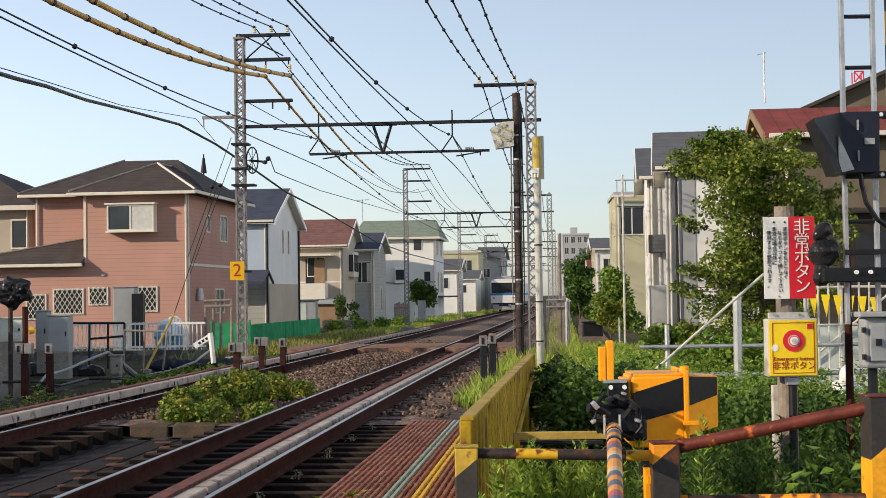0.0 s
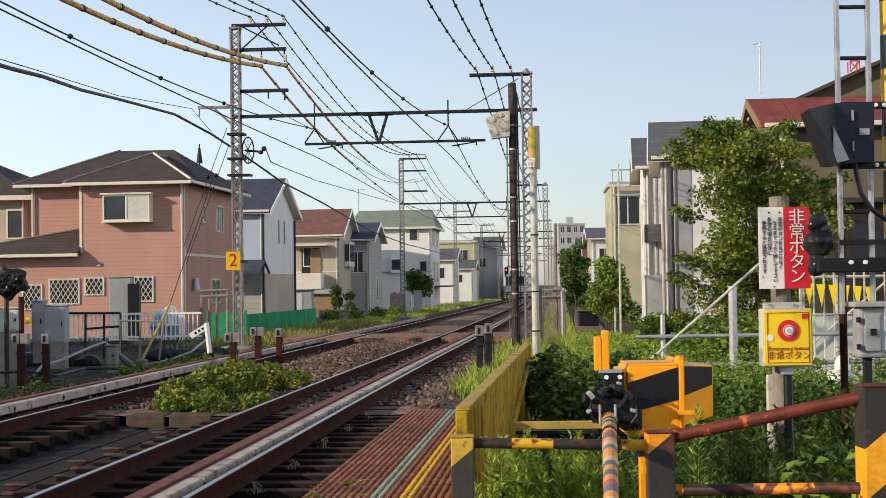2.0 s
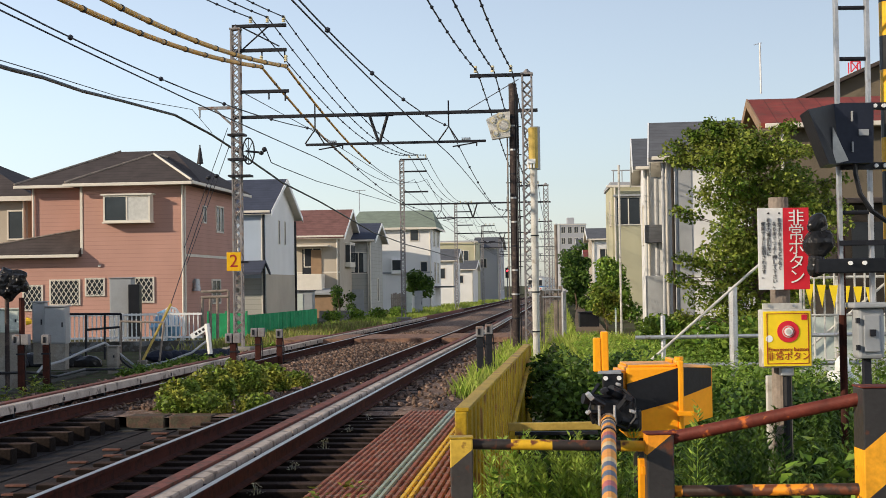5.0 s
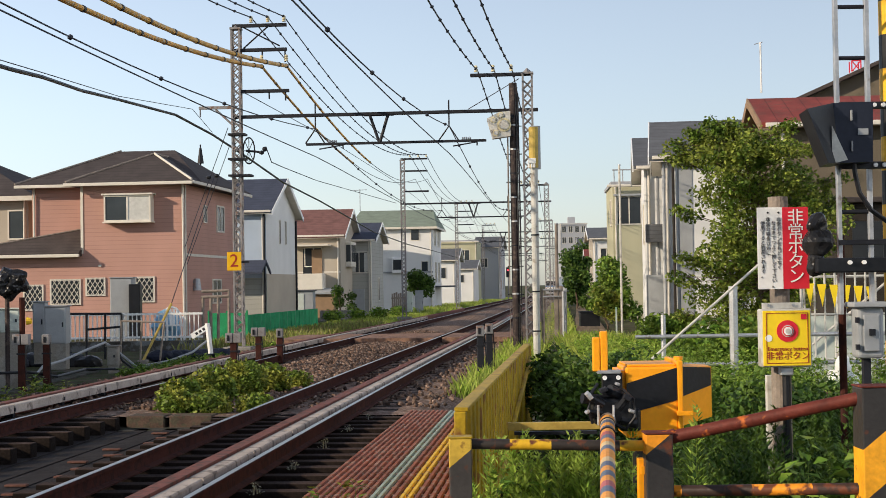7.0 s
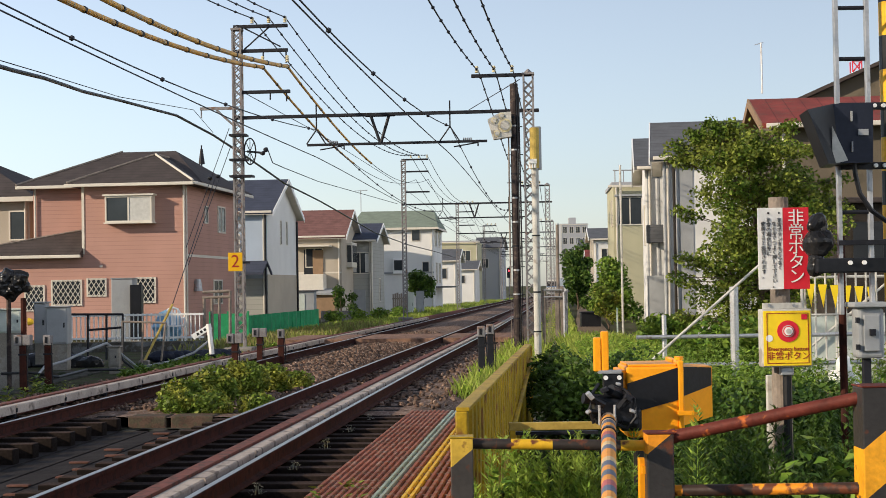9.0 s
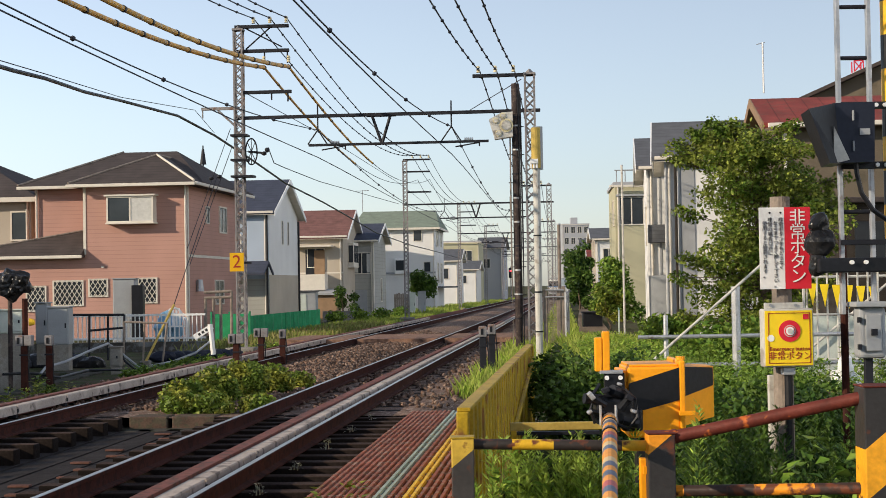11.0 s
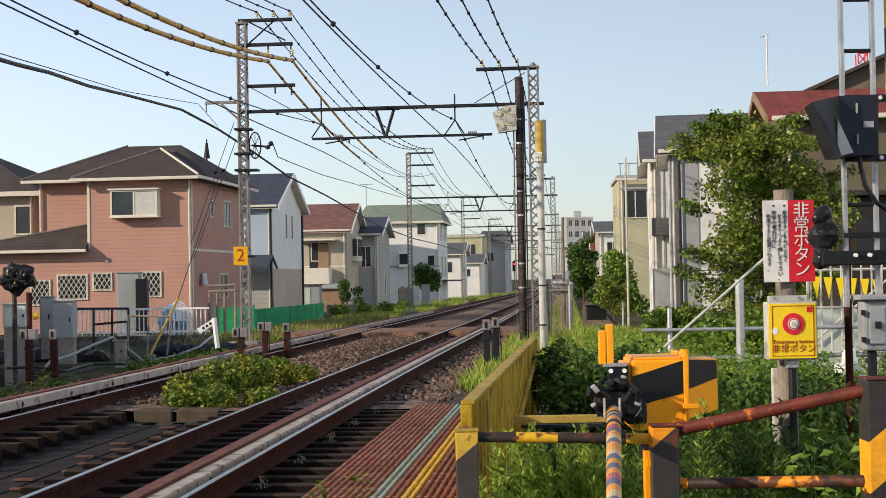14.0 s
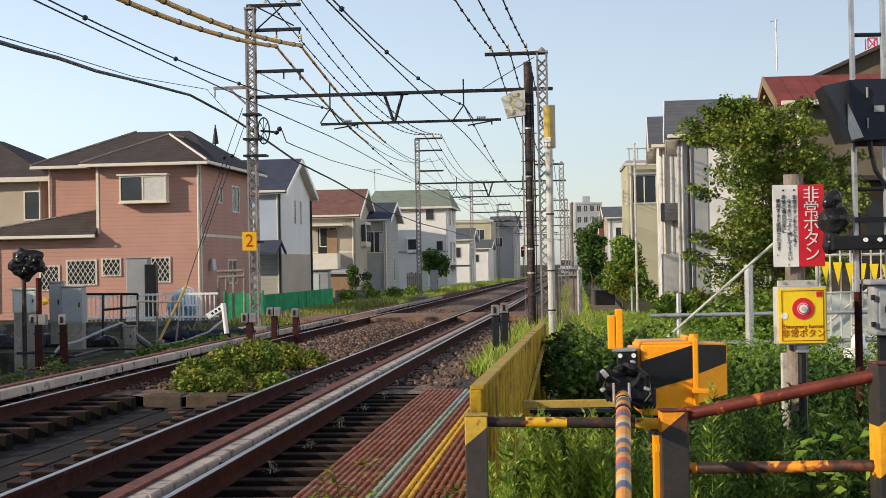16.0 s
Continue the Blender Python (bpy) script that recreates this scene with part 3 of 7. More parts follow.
def build_deck():
    """The ribbed walkway beside the near track and its yellow sheet parapet."""
    t = thing("bridge_walkway", "red-brown ribbed walkway with green and yellow lines", "walkway")
    n, pitch, left = 22, 0.055, 1.3
    for k in range(n):
        a = left + k * pitch
        m = DECKLINE if k in (9, 10) else DECKYEL if k in (13, 14) else DECK
        data_part("rib", *sweep([(-0.022, -0.12), (0.022, -0.12), (0.022, -0.096), (0.012, -0.082), (-0.012, -0.082), (-0.022, -0.096)], a, np.linspace(7.9, 19.0, 8)), m, t)
    plate = data_part("base_plate", *sweep([(-0.03, -0.15), (n * pitch, -0.15), (n * pitch, -0.116), (-0.03, -0.116)], left, np.linspace(7.9, 19.0, 8)), DECK, t)
    for y in np.arange(8.1, 19.0, 0.42):
        s = part("cross_seam", boxes((left - 0.025, left + n * pitch - 0.01, -0.008, 0.008, -0.116, -0.088)), SEAM, t)
        s.matrix_world = frame_at(y, 0)
    w = thing("parapet", "yellow painted corrugated steel parapet beside the walkway", "parapet")
    a, b = Vector((0.08, 8.55, 0)), Vector((0.935, 17.6, 0))
    d = (b - a).normalized()
    side = Vector((d.y, -d.x, 0))
    L = (b - a).length
    m = Matrix.Translation(a) @ Matrix(((d.x, side.x, 0, 0), (d.y, side.y, 0, 0), (0, 0, 1, 0), (0, 0, 0, 1)))
    verts, faces, k, x = [], [], 0, 0.12
    prof = []
    while x < L:
        for dx, oy in ((0, 0.0), (0.13, 0.0), (0.15, 0.045), (0.28, 0.045), (0.30, 0.0)):
            prof.append((min(x + dx, L), oy))
        x += 0.30
    bm = bmesh.new()
    rows = [[bm.verts.new((px, oy + e, z)) for px, oy in prof] for e, z in ((0, -0.14), (0, 0.76), (0.006, 0.76), (0.006, -0.14))]
    for r in range(4):
        for i in range(len(prof) - 1):
            bm.faces.new((rows[r][i], rows[r][i + 1], rows[(r + 1) % 4][i + 1], rows[(r + 1) % 4][i]))
    bmesh.ops.recalc_face_normals(bm, faces=bm.faces[:])
    part("corrugated_sheet", bm, YELLOW, w).matrix_world = m
    part("cap_rail", boxes((0.0, L, -0.018, 0.06, 0.745, 0.768), bevel=0.005), YELLOW, w).matrix_world = m
    part("end_post", boxes((-0.02, 0.03, -0.02, 0.05, -0.15, 0.745), bevel=0.008), YELLOW, w).matrix_world = m
    part("end_post", boxes((L - 0.03, L + 0.01, -0.04, 0.07, -0.15, 0.745), bevel=0.008), YELLOW, w).matrix_world = m
    bm = rods([((0.9, 0.07, -0.12), (L - 0.25, 0.07, 0.62))], 0.022, 6)
    part("brace", bm, YELLOW, w).matrix_world = m
    return w


build_deck()


# ---- overhead line ----
def lattice_mast(name, label, at, tall, wide=0.3, arms=()):
    t = thing(name, label, "catenary mast", "lattice masts", at)
    h = wide / 2
    for sx in (-1, 1):
        for sy in (-1, 1):
            bm = boxes((sx * h - 0.022, sx * h + 0.022, sy * h - 0.022, sy * h + 0.022, -0.3, tall))
            part("leg", bm, LATT, t)
    bm = bmesh.new()
    z, k = 0.1, 0
    while z < tall - 0.3:
        s = 1 if k % 2 else -1
        for o in (-h, h):
            rod(bm, (-h * s, o, z), (h * s, o, z + wide), 0.016, n=4)
            rod(bm, (o, -h * s, z), (o, h * s, z + wide), 0.016, n=4)
            if k % 1 == 0:
                rod(bm, (h * s, o, z), (-h * s, o, z + wide), 0.012, n=4)
        z += wide
        k += 1
    part("lacing", bm, LATT, t)
    bm = bmesh.new()
    box(bm, -h - 0.04, h + 0.04, -h - 0.04, h + 0.04, tall - 0.03, tall + 0.02)
    rod(bm, (0, 0, tall), (0, 0, tall + 0.13), h + 0.03, 0.02, n=4)
    part("cap", bm, LATT, t)
    part("base_block", boxes((-0.4, 0.4, -0.4, 0.4, -0.6, -0.12), bevel=0.03), CONCRETE, t)
    for x0, x1, z in arms:
        part("cross_arm", boxes((x0, x1, -0.05, 0.05, z - 0.045, z + 0.045), bevel=0.008), DARKSTEEL, t)
    return t


def insulators(t, xs, z, y=0.0):
    for x in xs:
        bm = bmesh.new()
        for k in range(3):
            rod(bm, (x, y, z + 0.05 + k * 0.06), (x, y, z + 0.1 + k * 0.06), 0.055, 0.035, n=10)
        part("insulator", bm, INSUL, t, "cream porcelain insulator")


MASTS = []
STATIONS = [41.0, 84.0, 128.0, 172.0, 216.0]


def build_portal(y, k):
    a = frame_at(y, 0)
    left = lattice_mast("catenary_mast", "tall grey-rust steel lattice mast with cross arms", a @ Matrix.Translation((-5.8, 0, 0)), 8.55, 0.22, ((-0.1, 1.4, 8.62), (-0.1, 1.4, 7.95), (0.1, 1.45, 6.82)))
    MASTS.append(left)
    insulators(left, (0.42, 0.88, 1.33), 8.66)
    if k == 0:
        insulators(left, (0.7, 1.38), 7.58)
        for p, q in (((0.2, 0, 8.0), (0.9, 0, 8.6)), ((0.9, 0, 6.85), (0.9, 0, 6.6)), ((0.2, 0.02, 8.58), (1.2, 0.02, 8.05)), ((1.35, 0, 6.85), (1.35, 0, 6.55)), ((0.72, 0, 7.95), (0.72, 0, 7.6)), ((1.35, 0, 7.95), (1.35, 0, 7.6))):
            part("arm_brace", rods([(p, q)], 0.022, 6), DARKSTEEL, left)
        bm = boxes((-1.05, 0.0, -0.04, 0.04, 6.36, 6.44))
        rod(bm, (-0.6, 0, 6.36), (-0.1, 0, 5.9), 0.03)
        rod(bm, (-1.02, 0, 6.38), (-1.02, 0, 6.15), 0.02)
        part("bracket_arm", bm, LATT, left)
        bm = bmesh.new()
        for i in range(16):
            p, q = (i * math.pi / 8, (i + 1) * math.pi / 8)
            rod(bm, (0.33 + 0.16 * math.cos(p), -0.05, 5.2 + 0.36 * math.sin(p)), (0.33 + 0.16 * math.cos(q), -0.05, 5.2 + 0.36 * math.sin(q)), 0.02, n=5)
        for i in range(8):
            p = i * math.pi / 4
            rod(bm, (0.33, -0.05, 5.2), (0.33 + 0.15 * math.cos(p), -0.05, 5.2 + 0.35 * math.sin(p)), 0.01, n=4)
        rod(bm, (0.25, -0.05, 5.2), (0.62, -0.05, 5.16), 0.03)
        ball(bm, (0.68, -0.05, 5.14), 0.08, 1, 1, 0.8)
        part("tension_wheel", bm, DARKSTEEL, left, "dark spoked wire tensioner wheel")
        for z, e in ((5.62, 0.24), (4.95, 0.24), (4.5, 0.4)):
            part("clamp", boxes((-0.22, e, -0.2, 0.2, z, z + 0.055)), DARKSTEEL, left)
    right = lattice_mast("catenary_mast", "grey steel lattice mast with an insulator arm", a @ Matrix.Translation((2.15, -0.8, 0)), 7.0, 0.24, ((-1.5, 0.1, 6.98),))
    insulators(right, (-1.35, -0.9, -0.42), 7.02, 0)
    t = thing("portal_beam", "dark steel cross beam spanning both tracks", "catenary beam", "portal beams", a)
    bm = boxes((-5.95, 2.4, -0.05, 0.05, 6.08, 6.17), bevel=0.01)
    part("beam", bm, DARKSTEEL, t)
    bm = boxes((-3.9, 1.0, -0.03, 0.03, 5.3, 5.37), bevel=0.01)
    part("lower_beam", bm, DARKSTEEL, t)
    bm = rods([((-2.15, 0, 6.1), (-1.9, 0, 5.35)), ((-1.65, 0, 6.1), (-1.88, 0, 5.35)), ((-2.3, 0, 6.1), (-1.5, 0, 6.1))], 0.045, 6)
    part("v_hanger", bm, DARKSTEEL, t)
    for x in (-APART, 0.0):
        bm = rods([((x, 0, 6.45), (x, 0, 5.75)), ((x, 0, 5.75), (x - 0.28, 0, 5.36)), ((x, 0, 5.75), (x + 0.25, 0, 5.36)), ((x + 0.1, 0, 5.2), (x + 0.75, 0, 5.3)), ((x + 0.75, 0, 5.35), (x + 0.75, 0, 5.2))], 0.02, 6)
        part("wire_hanger", bm, DARKSTEEL, t)
        bm = bmesh.new()
        for i in range(5):
            rod(bm, (x + 0.35 + 0.05 * i, 0, 5.4), (x + 0.385 + 0.05 * i, 0, 5.4), 0.045, 0.03, n=8)
        part("insulator", bm, GALV, t)


for k_, y_ in enumerate(STATIONS):
    build_portal(y_, k_)


def spaced_wire(label, off, z, r, droop, group, beads=0.0, bead_r=0.04, first=-2.0, stations=STATIONS, ends=None):
    """One wire along the line from support to support."""
    t = thing("overhead_wire", label, "wire", group)
    pts = []
    sts = [first] + list(stations)
    for a, b in zip(sts[:-1], sts[1:]):
        n = 22 if a < 50 else 10
        for i in range(n):
            f = i / n
            y = a + (b - a) * f
            pts.append(on_line(y, off, z - droop * 4 * f * (1 - f)))
    pts.append(on_line(sts[-1], off, z))
    data_part("wire", *tube(pts, r, 5), WIRE, t)
    if beads:
        bm = bmesh.new()
        y = first + 3
        while y < 84:
            k = max(i for i, s in enumerate(sts) if s <= y)
            f = (y - sts[k]) / (sts[k + 1] - sts[k])
            ball(bm, on_line(y, off, z - droop * 4 * f * (1 - f)), bead_r, 1, 1.3, 1, 1)
            y += beads
        tagged(part("spacer", bm, WIRE, t), kind="stuff")
    return t


for o_ in (-5.38, -4.92, -4.47):
    spaced_wire("thin dark feeder wire with small spacers", o_, 8.85, 0.017, 1.05, "feeder wires of the tall masts", 1.9)
for o_ in (0.8, 1.25, 1.73):
    spaced_wire("thin dark feeder wire with small spacers", o_, 7.2, 0.017, 0.7, "feeder wires of the low masts", 1.7)
for o_ in (-APART, 0.0):
    spaced_wire("bare contact wire over the track", o_, 5.0, 0.0125, 0.08, "contact wires")
    spaced_wire("carrier wire above the contact wire", o_, 5.75, 0.0125, 0.74, "carrier wires", 4.7, 0.045, -0.8)
for o_, z_ in ((-5.1, 7.5), (-4.42, 7.5)):
    spaced_wire("dark sagging overhead power cable", o_, z_, 0.0125, 1.25, "power cables")


def build_sleeve(off, z, y0, y1, r, droop):
    t = thing("cable_sleeve", "yellow insulating sleeve round an overhead cable", "cable sleeve", "yellow sleeves")
    def at_(y):
        a, b = (-2.0, 41.0) if y < 41 else (41.0, 84.0)
        f = (y - a) / (b - a)
        return on_line(y, off, z - droop * 4 * f * (1 - f))
    y = y0
    while y < y1:
        e = min(y + 1.75, y1)
        data_part("sleeve", *tube([at_(y), at_((y + e) / 2), at_(e - 0.02)], r, 10), TUBEYEL, t)
        bm = bmesh.new()
        rod(bm, at_(e - 0.06), at_(e + 0.05), r * 1.22, n=10)
        part("joint_ring", bm, BLACK, t)
        y = e


for o_ in (-5.1, -4.42):
    build_sleeve(o_, 7.5, 12.0, 41.0, 0.052, 1.25)
    build_sleeve(o_, 7.5, 41.2, 58.5, 0.034, 1.25)


# ---- houses ----
def window(h, face, a0, a1, z0, z1, w, glass=None, lattice_=False, bay=0.0, sgn=-1):
    """face: front looks to the crossing, side looks to the track."""
    glass = glass or GLASS
    f = min(0.06, (a1 - a0) * 0.09)
    o = bay + 0.05
    def rows(u0, u1, v0, v1, p, q):
        return (u0, u1, -q, -p, v0, v1) if face == "front" else ((p, q, u0, u1, v0, v1) if sgn < 0 else (-q, -p, u0, u1, v0, v1))
    corner = lambda u, v, p: (u, -p, v) if face == "front" else ((p, u, v) if sgn < 0 else (-p, u, v))
    bm = bmesh.new()
    loops = [[bm.verts.new(corner(u, v, p)) for u, v in ((a0 + e, z0 + e), (a1 - e, z0 + e), (a1 - e, z1 - e), (a0 + e, z1 - e))] for e, p in ((0, 0.0), (0, o), (f, o), (f, 0.0))]
    for r in range(4):
        for i in range(4):
            bm.faces.new((loops[r][i], loops[r][(i + 1) % 4], loops[(r + 1) % 4][(i + 1) % 4], loops[(r + 1) % 4][i]))
    bmesh.ops.recalc_face_normals(bm, faces=bm.faces[:])
    win = part("window", bm, TRIM, h, "cream framed window")
    if a1 - a0 > 0.9 and not lattice_:
        part("mullion", boxes(rows((a0 + a1) / 2 - 0.03, (a0 + a1) / 2 + 0.03, z0 + f, z1 - f, 0.0, o - 0.01)), TRIM, win)
    if bay:
        part("window_head", boxes(rows(a0 - 0.08, a1 + 0.08, z1, z1 + 0.06, 0.0, o + 0.06)), TRIM, win)
        part("window_sill", boxes(rows(a0 - 0.04, a1 + 0.04, z0 - 0.05, z0, 0.0, o + 0.04)), TRIM, win)
    if bay:
        mid = (a0 + a1) / 2
        part("pane", boxes(rows(a0 + f, mid - 0.03, z0 + f, z1 - f, 0.0, o - 0.03)), glass, win)
        part("pane", boxes(rows(mid + 0.03, a1 - f, z0 + f, z1 - f, 0.0, o - 0.03)), CURTAIN, win, "pane with a drawn pale curtain")
    else:
        part("pane", boxes(rows(a0 + f, a1 - f, z0 + f, z1 - f, -0.02, 0.022)), glass, win)
    if lattice_:
        bm = bmesh.new()
        s, n = 0.19, int((a1 - a0) / 0.19) + 3
        for k in range(-n, n * 2):
            for d in (-1, 1):
                x0 = a0 + k * s
                p = [(x0 + d * t_, z0 + t_ * 1.5) for t_ in np.linspace(0, (z1 - z0) / 1.5, 12)]
                p = [q_ for q_ in p if a0 + 0.03 < q_[0] < a1 - 0.03]
                if len(p) > 1:
                    rod(bm, (p[0][0], -0.06, p[0][1]), (p[-1][0], -0.06, p[-1][1]), 0.014, n=4)
        if len(bm.verts):
            part("lattice_grille", bm, TRIM, win, "cream diamond lattice grille")
    return win


def gable_roof(w0, w1, d0, d1, eave, rise, over=0.4, along="x", t=0.12):
    """Two slopes with thickness; the ridge runs along x or y."""
    bm = bmesh.new()
    if along == "x":
        mid, s = (d0 + d1) / 2, rise / ((d1 - d0) / 2)
        prof = [(d0 - over, eave - over * s), (mid, eave + rise), (d1 + over, eave - over * s)]
        prof = prof + [(p, z - t) for p, z in prof[::-1]]
        ends = (w0 - over, w1 + over)
        rings = [[bm.verts.new((x, p, z)) for p, z in prof] for x in ends]
    else:
        mid, s = (w0 + w1) / 2, rise / ((w1 - w0) / 2)
        prof = [(w0 - over, eave - over * s), (mid, eave + rise), (w1 + over, eave - over * s)]
        prof = prof + [(p, z - t) for p, z in prof[::-1]]
        rings = [[bm.verts.new((p, y, z)) for p, z in prof] for y in (d0 - over, d1 + over)]
    n = len(prof)
    for i in range(n):
        bm.faces.new((rings[0][i], rings[0][(i + 1) % n], rings[1][(i + 1) % n], rings[1][i]))
    bm.faces.new(rings[0][:3] + [rings[0][3], rings[0][4], rings[0][5]])
    bm.faces.new((rings[1][:6])[::-1])
    bmesh.ops.recalc_face_normals(bm, faces=bm.faces[:])
    return bm


def hip_roof(w0, w1, d0, d1, eave, rise, over=0.45, ridge=None):
    bm = bmesh.new()
    a0, a1, b0, b1 = w0 - over, w1 + over, d0 - over, d1 + over
    inset = min(a1 - a0, b1 - b0) / 2
    r = ridge or (((a0 + inset, (b0 + b1) / 2), (a1 - inset, (b0 + b1) / 2)) if a1 - a0 > b1 - b0 else (((a0 + a1) / 2, b0 + inset), ((a0 + a1) / 2, b1 - inset)))
    lo = [bm.verts.new((x, y, eave - 0.1)) for x, y in ((a0, b0), (a1, b0), (a1, b1), (a0, b1))]
    up = [bm.verts.new((x, y, eave + 0.0)) for x, y in ((a0, b0), (a1, b0), (a1, b1), (a0, b1))]
    t0, t1 = (bm.verts.new((*p, eave + rise)) for p in r)
    bm.faces.new(lo[::-1])
    for i in range(4):
        bm.faces.new((lo[i], lo[(i + 1) % 4], up[(i + 1) % 4], up[i]))
    if abs(r[1][0] - r[0][0]) > abs(r[1][1] - r[0][1]):
        fs = ((up[0], up[1], t1, t0), (up[1], up[2], t1), (up[2], up[3], t0, t1), (up[3], up[0], t0))
    else:
        fs = ((up[0], up[1], t0), (up[1], up[2], t1, t0), (up[2], up[3], t1), (up[3], up[0], t0, t1))
    for f in fs:
        bm.faces.new(f)
    return bm


def body(w0, w1, d0, d1, z0, eave, gable=0.0, along="x"):
    """A house's walls, up to the eaves, with gable ends where the roof has them."""
    bm = bmesh.new()
    if not gable:
        return box(bm, w0, w1, d0, d1, z0, eave)
    if along == "x":
        prof = [(d0, z0), (d0, eave), ((d0 + d1) / 2, eave + gable), (d1, eave), (d1, z0)]
        rings = [[bm.verts.new((x, p, z)) for p, z in prof] for x in (w0, w1)]
    else:
        prof = [(w0, z0), (w0, eave), ((w0 + w1) / 2, eave + gable), (w1, eave), (w1, z0)]
        rings = [[bm.verts.new((p, y, z)) for p, z in prof] for y in (d0, d1)]
    n = len(prof)
    for i in range(n):
        bm.faces.new((rings[0][i], rings[0][(i + 1) % n], rings[1][(i + 1) % n], rings[1][i]))
    bm.faces.new(rings[0])
    bm.faces.new(rings[1][::-1])
    bmesh.ops.recalc_face_normals(bm, faces=bm.faces[:])
    return bm


def gutter(h, x0, x1, y, z, drop=None, mat_=None):
    g = part("gutter", boxes((x0, x1, y - 0.1, y, z - 0.1, z + 0.02), bevel=0.02), mat_ or TRIM, h)
    if drop is not None:
        part("downpipe", rods([((drop, -0.08, z - 0.05), (drop, -0.08, -0.2))], 0.045), mat_ or TRIM, h)
    return g


def place(x, y, turn):
    return Matrix.Translation((x, y, grade(y))) @ Matrix.Rotation(-turn, 4, "Z")


def pink_house():
    h = thing("house", "two-storey salmon pink house with dark hipped roof", "house", at=place(-9.73, 57.0, 0.1))
    part("wall", body(-3.9, 0, 0, 8.6, -0.3, 5.5), PINK, h, "salmon pink siding wall")
    part("wall", body(-6.3, -3.9, 1.25, 8.6, -0.3, 5.5), PINK, h, "salmon pink siding wall")
    part("wall", body(-9.0, -3.9, 0.0, 1.25, -0.3, 2.9), PINK, h, "salmon pink siding wall")
    part("corner_board", boxes((-3.94, -3.84, -0.03, 0.02, 2.9, 5.45)), TRIM, h)
    part("roof", hip_roof(-3.9, 0, 0, 7.5, 5.55, 1.25, 0.5, ((-1.75, 2.3), (-1.75, 5.2))), ROOFDARK, h, "dark brown slate hip roof")
    part("roof", hip_roof(-6.3, 0, 1.25, 8.6, 5.6, 1.6, 0.5, ((-4.0, 5.2), (-1.75, 5.2))), ROOFDARK, h, "dark brown slate hip roof")
    bm = bmesh.new()
    v = [bm.verts.new(p) for p in ((-9.3, -0.4, 2.92), (-3.9, -0.4, 2.92), (-3.9, 1.25, 3.85), (-4.3, 1.25, 3.85), (-9.3, -0.4, 2.8), (-3.9, -0.4, 2.8), (-3.9, 1.25, 2.8), (-9.3, 1.25, 2.8))]
    for f in ((0, 1, 2, 3), (4, 5, 1, 0), (5, 6, 2, 1), (7, 4, 0, 3), (7, 6, 5, 4)):
        bm.faces.new([v[i] for i in f])
    part("lean_to_roof", bm, ROOFDARK, h, "dark slate lean-to roof")
    for a, b in (((-4.35, -0.5, 5.58), (-1.75, 2.3, 6.82)), ((0.48, -0.5, 5.58), (-1.75, 2.3, 6.82)), ((-6.8, 0.75, 5.62), (-4.0, 5.2, 7.22)), ((-1.75, 2.3, 6.82), (-1.75, 4.4, 6.84)), ((-9.3, -0.4, 2.95), (-4.3, 1.25, 3.87))):
        part("ridge_cap", rods([(a, b)], 0.045, 6), TRIM if a[0] > 0 else GREYPOST, h)
    gutter(h, -4.42, 0.52, -0.5, 5.5, 0.02)
    part("gutter", boxes((0.5, 0.58, -0.5, 9.1, 5.42, 5.54), bevel=0.02), TRIM, h)
    part("downpipe", rods([((0.06, 0.1, 5.4), (0.06, 0.1, -0.2))], 0.04), TRIM, h)
    part("band_course", boxes((0.0, 0.02, 0.0, 8.6, 2.75, 2.85)), TRIM, h)
    gutter(h, -6.8, -4.4, 0.75, 5.55)
    gutter(h, -9.3, -3.85, -0.42, 2.86)
    part("downpipe", rods([((-6.2, 1.17, 5.5), (-6.2, 1.17, 3.4))], 0.045), TRIM, h)
    part("downpipe", rods([((-8.0, -0.35, 2.8), (-7.85, -0.05, 2.5)), ((-7.85, -0.05, 2.5), (-7.85, -0.05, 0))], 0.04), TRIM, h)
    window(h, "front", -2.9, -1.11, 4.06, 5.05, 3.9, bay=0.4)
    for a0, a1, z0, z1 in ((-5.15, -3.95, 0.97, 1.95), (-3.77, -3.0, 1.3, 1.99), (-1.87, -1.1, 1.03, 2.0), (-6.2, -5.4, 0.78, 1.76)):
        window(h, "front", a0, a1, z0, z1, 3.9, lattice_=True)
    window(h, "side", 2.9, 3.4, 4.1, 4.8, 3.9)
    window(h, "side", 5.0, 6.2, 3.8, 4.9, 3.9)
    window(h, "side", 4.2, 5.6, 0.9, 1.9, 3.9)
    part("vent_hood", boxes((-3.25, -3.15, -0.06, 0, 2.4, 2.47)), TRIM, h)
    bm = bmesh.new()
    rod(bm, (0.14, 1.4, 1.9), (0.14, 1.4, 1.45), 0.11, 0.17, n=12)
    rod(bm, (0.0, 1.4, 1.75), (0.14, 1.4, 1.85), 0.09, n=10)
    part("vent_hood", bm, GALV, h, "grey metal vent hood")
    bm = bmesh.new()
    rod(bm, (-1.2, 7.2, 6.6), (-1.2, 7.2, 7.6), 0.03)
    rod(bm, (-1.2, 7.2, 6.8), (-1.2, 7.2, 7.45), 0.14, 0.05, n=8)
    part("roof_finial", bm, DARKSTEEL, h)


